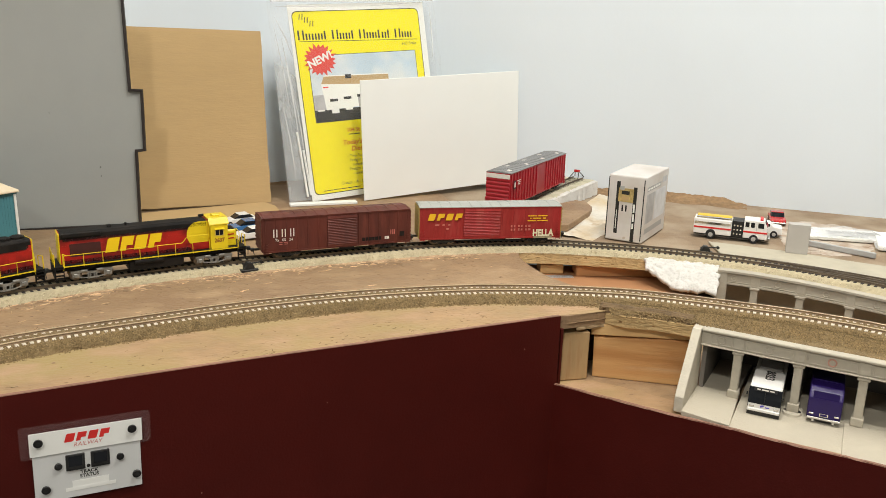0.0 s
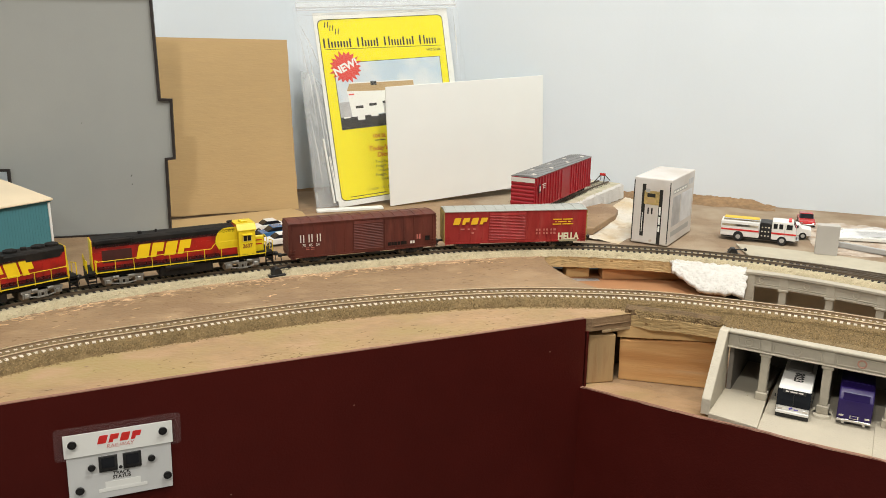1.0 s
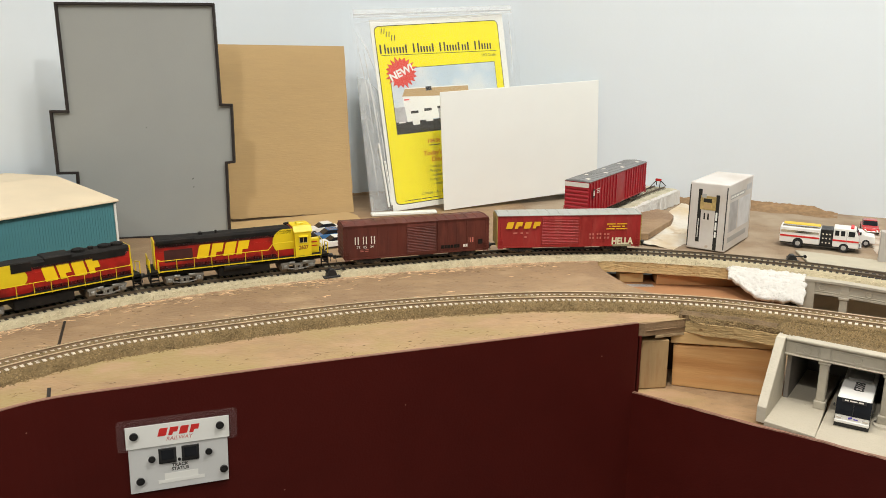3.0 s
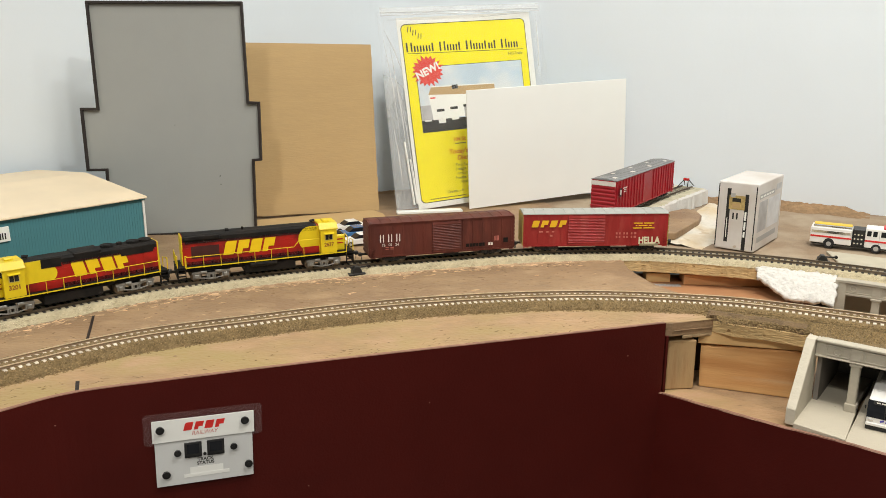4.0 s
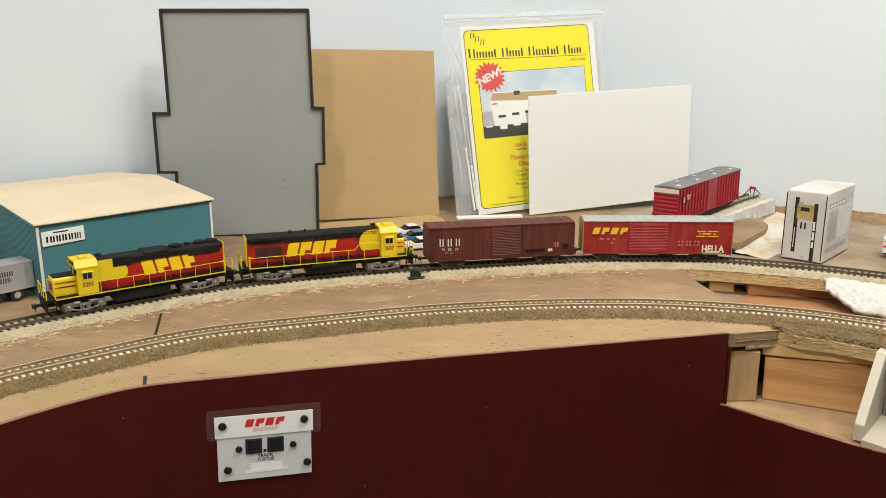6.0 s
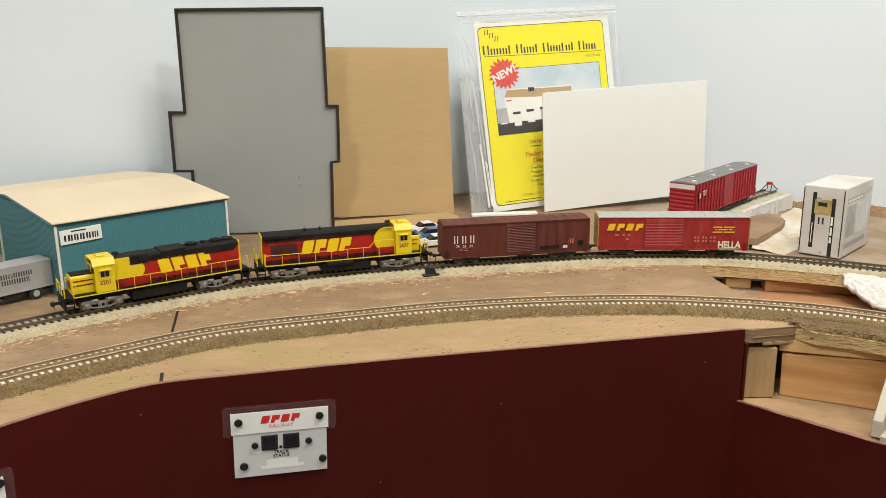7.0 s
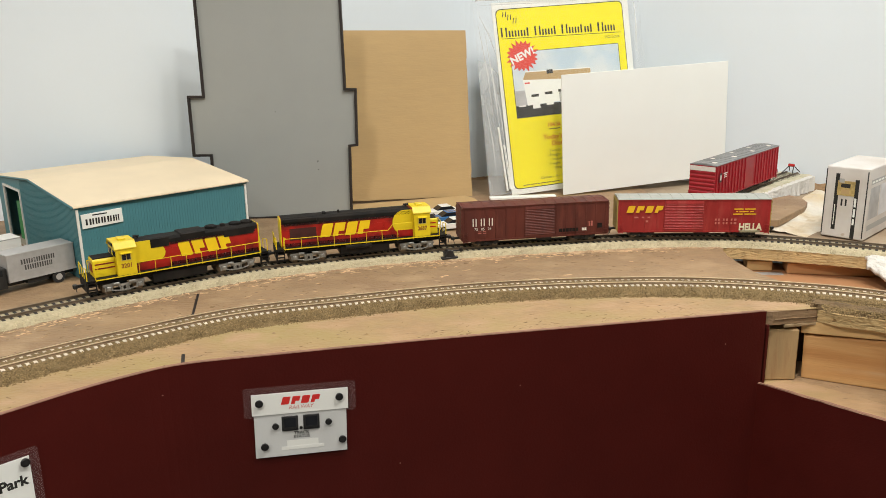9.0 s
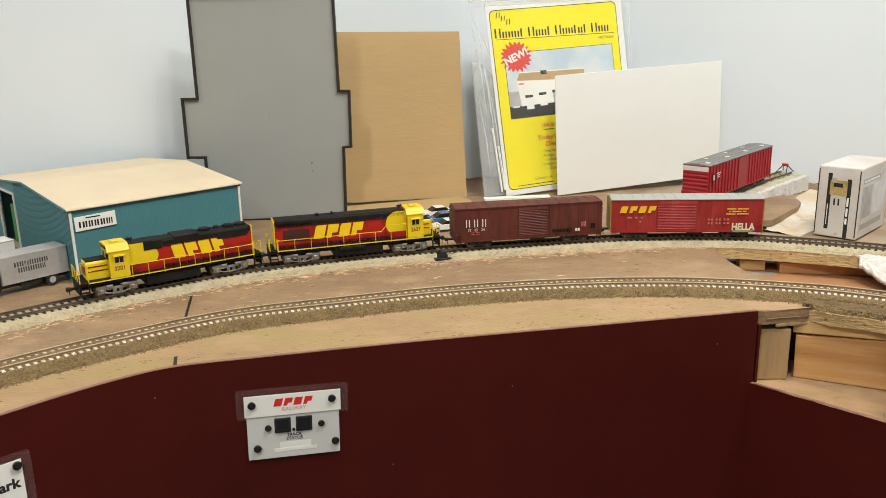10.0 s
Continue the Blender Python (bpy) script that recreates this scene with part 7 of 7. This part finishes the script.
# ---- plywood joints and litter ----
def joints():
    for a, b, w in (((-0.2705, 0.820), (-0.254, 0.742), 0.0024), ((-0.2345, 0.655), (-0.2285, 0.6335), 0.0030), ((-0.332, 0.905), (-0.300, 0.852), 0.0022)):
        a, b = Vector((*a, 0)), Vector((*b, 0))
        d = b - a
        whole("board_joint", box((d.length, w, 0.0008), (a + b) / 2 + Vector((0, 0, 0.0001)), rot=Matrix.Rotation(math.atan2(d.y, d.x), 4, "Z")), M_BLACK, "dark open joint between plywood sheets", "joint", kind="structure")
    rnd = random.Random(5)

    def chip(bm, x, y, ang, L, w, z=0.0004):
        """A thin curved sliver, pointed at both ends."""
        bend = rnd.uniform(-0.35, 0.35)
        up, dn = [], []
        for i in range(6):
            f = i / 5 - 0.5
            hw = w / 2 * (1 - (2 * f) ** 2) ** 0.7 * rnd.uniform(0.6, 1.2) + 0.00005
            px, py = f * L, bend * L * (f * f - 0.1)
            up.append((px, py + hw))
            dn.append((px, py - hw))
        c, s = math.cos(ang), math.sin(ang)
        prism([(x + c * p - s * q, y + s * p + c * q) for p, q in dn + up[::-1]], 0.0, z, bm=bm)

    # torn veneer in front of the far ballast
    s0, s1 = FAR.near(-0.20, 0.885), FAR.near(0.325, 0.990)
    n = 230
    inner = [FAR.side(s0 + (s1 - s0) * i / n, -0.0255) for i in range(n + 1)]
    outer = []
    for i in range(n + 1):
        s = s0 + (s1 - s0) * i / n
        env = min(1.0, 0.25 + 1.2 * i / n)
        outer.append(FAR.side(s, -0.0300 - 0.0105 * env * max(0.0, 0.45 + noise.fractal(Vector((s * 42, 1.7, 0)), 0.6, 2, 5))))
    whole("bare_veneer", prism([tuple(map(float, p)) for p in inner + outer[::-1]], 0.0, 0.00045), M_VENEER, "torn bare plywood veneer along the ballast edge", "veneer", kind="structure")
    bm = bmesh.new()
    for i in range(620):
        s = FAR.near(-0.45, 0.72) + rnd.random() * 0.80
        x, y = FAR.side(s, -0.0285 - abs(rnd.gauss(0, 0.010)))
        if x < 0.32:
            chip(bm, x, y, rnd.gauss(FAR.at(s)[2], 0.45), rnd.uniform(0.002, 0.010), rnd.uniform(0.0005, 0.0014), 0.0004 + 0.0004 * rnd.random())
    for i in range(34):
        s = FAR.near(-0.45, 0.72) + rnd.random() * 0.80
        x, y = FAR.side(s, rnd.uniform(-0.13, -0.04))
        if x < 0.30:
            chip(bm, x, y, rnd.gauss(FAR.at(s)[2], 0.4), rnd.uniform(0.003, 0.012), rnd.uniform(0.0006, 0.0018))
    whole("wood_splinters", bm, M_SPLINT, "splintered plywood surface along the ballast edge", "splinters", kind="stuff")
    bm = bmesh.new()
    # nicks gather in clusters near the front edge
    for k in range(28):
        s = FASCIA.near(-0.33, 0.54) + rnd.random() * 0.68
        off = abs(rnd.gauss(0.008, 0.014)) + 0.006
        for i in range(rnd.randint(2, 5)):
            x, y = FASCIA.side(s + rnd.gauss(0, 0.008), off + abs(rnd.gauss(0, 0.004)))
            if x < 0.31:
                chip(bm, x, y, rnd.gauss(0.45, 0.45), rnd.uniform(0.001, 0.007), rnd.uniform(0.0002, 0.0007), 0.00055)
    for i in range(64):
        s = FASCIA.near(-0.33, 0.54) + rnd.random() * 0.68
        x, y = FASCIA.side(s, rnd.uniform(0.006, 0.060))
        if x < 0.31:
            chip(bm, x, y, rnd.gauss(0.3, 0.9), rnd.uniform(0.001, 0.006), rnd.uniform(0.0002, 0.0006), 0.00055)
    for i in range(130):
        s = FAR.near(-0.45, 0.72) + rnd.random() * 0.80
        x, y = FAR.side(s, rnd.uniform(-0.13, -0.036))
        if x < 0.30:
            chip(bm, x, y, rnd.gauss(FAR.at(s)[2], 0.5), rnd.uniform(0.001, 0.006), rnd.uniform(0.0002, 0.0007), 0.0002)
    whole("scratches", bm, M_SCRATCH, "dark scratches and chips in the painted plywood", "scratches", kind="stuff")


M_VENEER = mat("torn_veneer", (0.52, 0.36, 0.21), 0.85, tint=(0.38, 0.24, 0.14), tint_scale=70, var=0.35, scale=240, bump=0.9, bump_scale=500, spots=(0.24, 0.15, 0.09), spot_scale=160, spot_at=0.66, stretch=(0.45, 1.3, 1))
M_SPLINT = mat("pale_splinter", (0.55, 0.385, 0.235), 0.8, var=0.3, scale=300, bump=0.2, island=0.5)
M_SCRATCH = mat("dark_scratch", (0.19, 0.125, 0.06), 0.8, var=0.3, scale=300, bump=0.2, island=0.4)
joints()


# ---- fascia panels ----
def screw(parent, x, z, r=0.0036, y=0.0):
    bm = rod(r, r * 0.85, 0.0026, (x, y - 0.0013, z), "Y", 16)
    s = part("screw", bevelled(bm, 0.0005), M_BLKMETAL, parent, "black screw")
    part("screw_socket", rod(r * 0.45, r * 0.45, 0.0003, (x, y - 0.0027, z), "Y", 6), M_BLK, s)


def throttle_panel():
    s = FASCIA.near(-0.135, 0.6545)
    x, y, a = FASCIA.at(s)
    p = thing("throttle_panel", "white throttle socket panel on the maroon fascia", "control panel", pose(x, y, 0, 0, 0, math.degrees(a)) @ pose(0.0005, -0.0006, 0.0022, 0, 1.4, 0))
    part("laminate", prism(rounded(0.0955, 0.0275, 0.003, -0.0480, -0.0572), -0.0012, -0.0006, "Y"), M_LAMIN, p, "clear laminated pouch")
    plate = part("plate", bevelled(box((0.0790, 0.0016, 0.0430), (-0.0005, -0.0012, -0.0738)), 0.0004), M_PANELW, p, "white socket plate")
    lab = part("label_strip", box((0.0820, 0.0005, 0.0195), (-0.0004, -0.0026, -0.0448)), M_PWHITE, p, "white laminated label")
    fm = lambda xx, zz, yy: Matrix.Translation((xx, yy, zz)) @ Matrix.Rotation(radians(90), 4, "X")
    slanted_marks(4, 0.0066, 0.0070, 0.0018, 0.28, M_REDINK, lab, fm(0.0, -0.0425, -0.0029))
    text("RAILWAY", 0.0048, M_REDTHIN, lab, fm(0.0, -0.0492, -0.0029), "lettering", shear=0.2)
    for xx in (-0.0098, 0.0085):
        j = part("socket", box((0.0140, 0.0016, 0.0140), (xx, -0.0019, -0.0645), 0.0004), M_BLK, plate, "black modular socket")
        part("socket_mouth", box((0.0098, 0.0008, 0.0085), (xx, -0.0026, -0.0635)), M_DKGLASS, j)
        part("socket_lip", box((0.0110, 0.0010, 0.0016), (xx, -0.0027, -0.0702)), M_BLKMETAL, j)
    part("status_lamp", rod(0.0014, 0.0011, 0.0012, (-0.0006, -0.0026, -0.0690), "Y", 12), M_BLKMETAL, plate, "small unlit lamp")
    text("TRACK", 0.0040, M_INK, plate, fm(-0.0002, -0.0741, -0.0021), "lettering", fat=0.0001)
    text("STATUS", 0.0040, M_INK, plate, fm(-0.0002, -0.0776, -0.0021), "lettering", fat=0.0001)
    part("tape", box((0.0270, 0.0001, 0.0070), (0.0005, -0.00205, -0.0842), 0), M_PWHITE, plate, "white tape")
    part("tape", box((0.0370, 0.0001, 0.0030), (0.0005, -0.00215, -0.0878), 0), M_PWHITE, plate, "white tape")
    for xx, zz in ((-0.0350, -0.0428), (0.0330, -0.0425)):
        screw(p, xx, zz, y=-0.0028)
    for xx, zz, r in ((-0.0222, -0.0655, 0.0031), (0.0232, -0.0655, 0.0031), (-0.0320, -0.0840, 0.0036), (0.0350, -0.0835, 0.0036)):
        screw(p, xx, zz, r, y=-0.0020)


M_PANELW = mat("panel_white", (0.66, 0.67, 0.66), 0.4, var=0.03, scale=60, bump=0.03)
M_BLKMETAL = mat("black_oxide", (0.03, 0.03, 0.03), 0.35, metal=0.6, var=0.2, scale=200, bump=0.05)
M_REDTHIN = mat("thin_red_text", (0.60, 0.22, 0.20), 0.45, var=0.05, scale=50, bump=0)
throttle_panel()


def name_panel():
    s = FASCIA.near(-0.338, 0.535)
    x, y, a = FASCIA.at(s)
    p = thing("name_panel", "white laminated name label on the maroon fascia", "sign", pose(x, y, 0, 0, 0, math.degrees(a)) @ pose(-0.0025, -0.0010, 0, 0, 0, 0))
    part("laminate", prism(rounded(0.094, 0.060, 0.003, -0.062, -0.090), -0.0010, -0.0004, "Y"), M_LAMIN, p, "clear laminated pouch")
    lab = part("label_strip", box((0.080, 0.0005, 0.050), (-0.015, -0.0013, -0.0605)), M_PWHITE, p, "white label")
    text("Park", 0.0112, M_INK, lab, Matrix.Translation((0.0115, -0.0016, -0.054)) @ Matrix.Rotation(radians(90), 4, "X"), "lettering", fat=0.0004)
    screw(p, 0.0215, -0.0395, y=-0.0016)


name_panel()


def fascia_marks():
    for x0, z in ((-0.245, -0.022), (0.055, -0.05), (0.255, -0.028), (-0.055, -0.115)):
        s = FASCIA.near(x0, float(np.interp(x0, FASCIA.p[:, 0], FASCIA.p[:, 1])))
        x, y, a = FASCIA.at(s)
        whole("fascia_nick", rod(0.0007, 0.0004, 0.0005, (0, -0.0002, z), "Y", 8), M_FEDGE, "small pale nick in the painted fascia", "nick", pose(x, y, 0, 0, 0, math.degrees(a)))


fascia_marks()
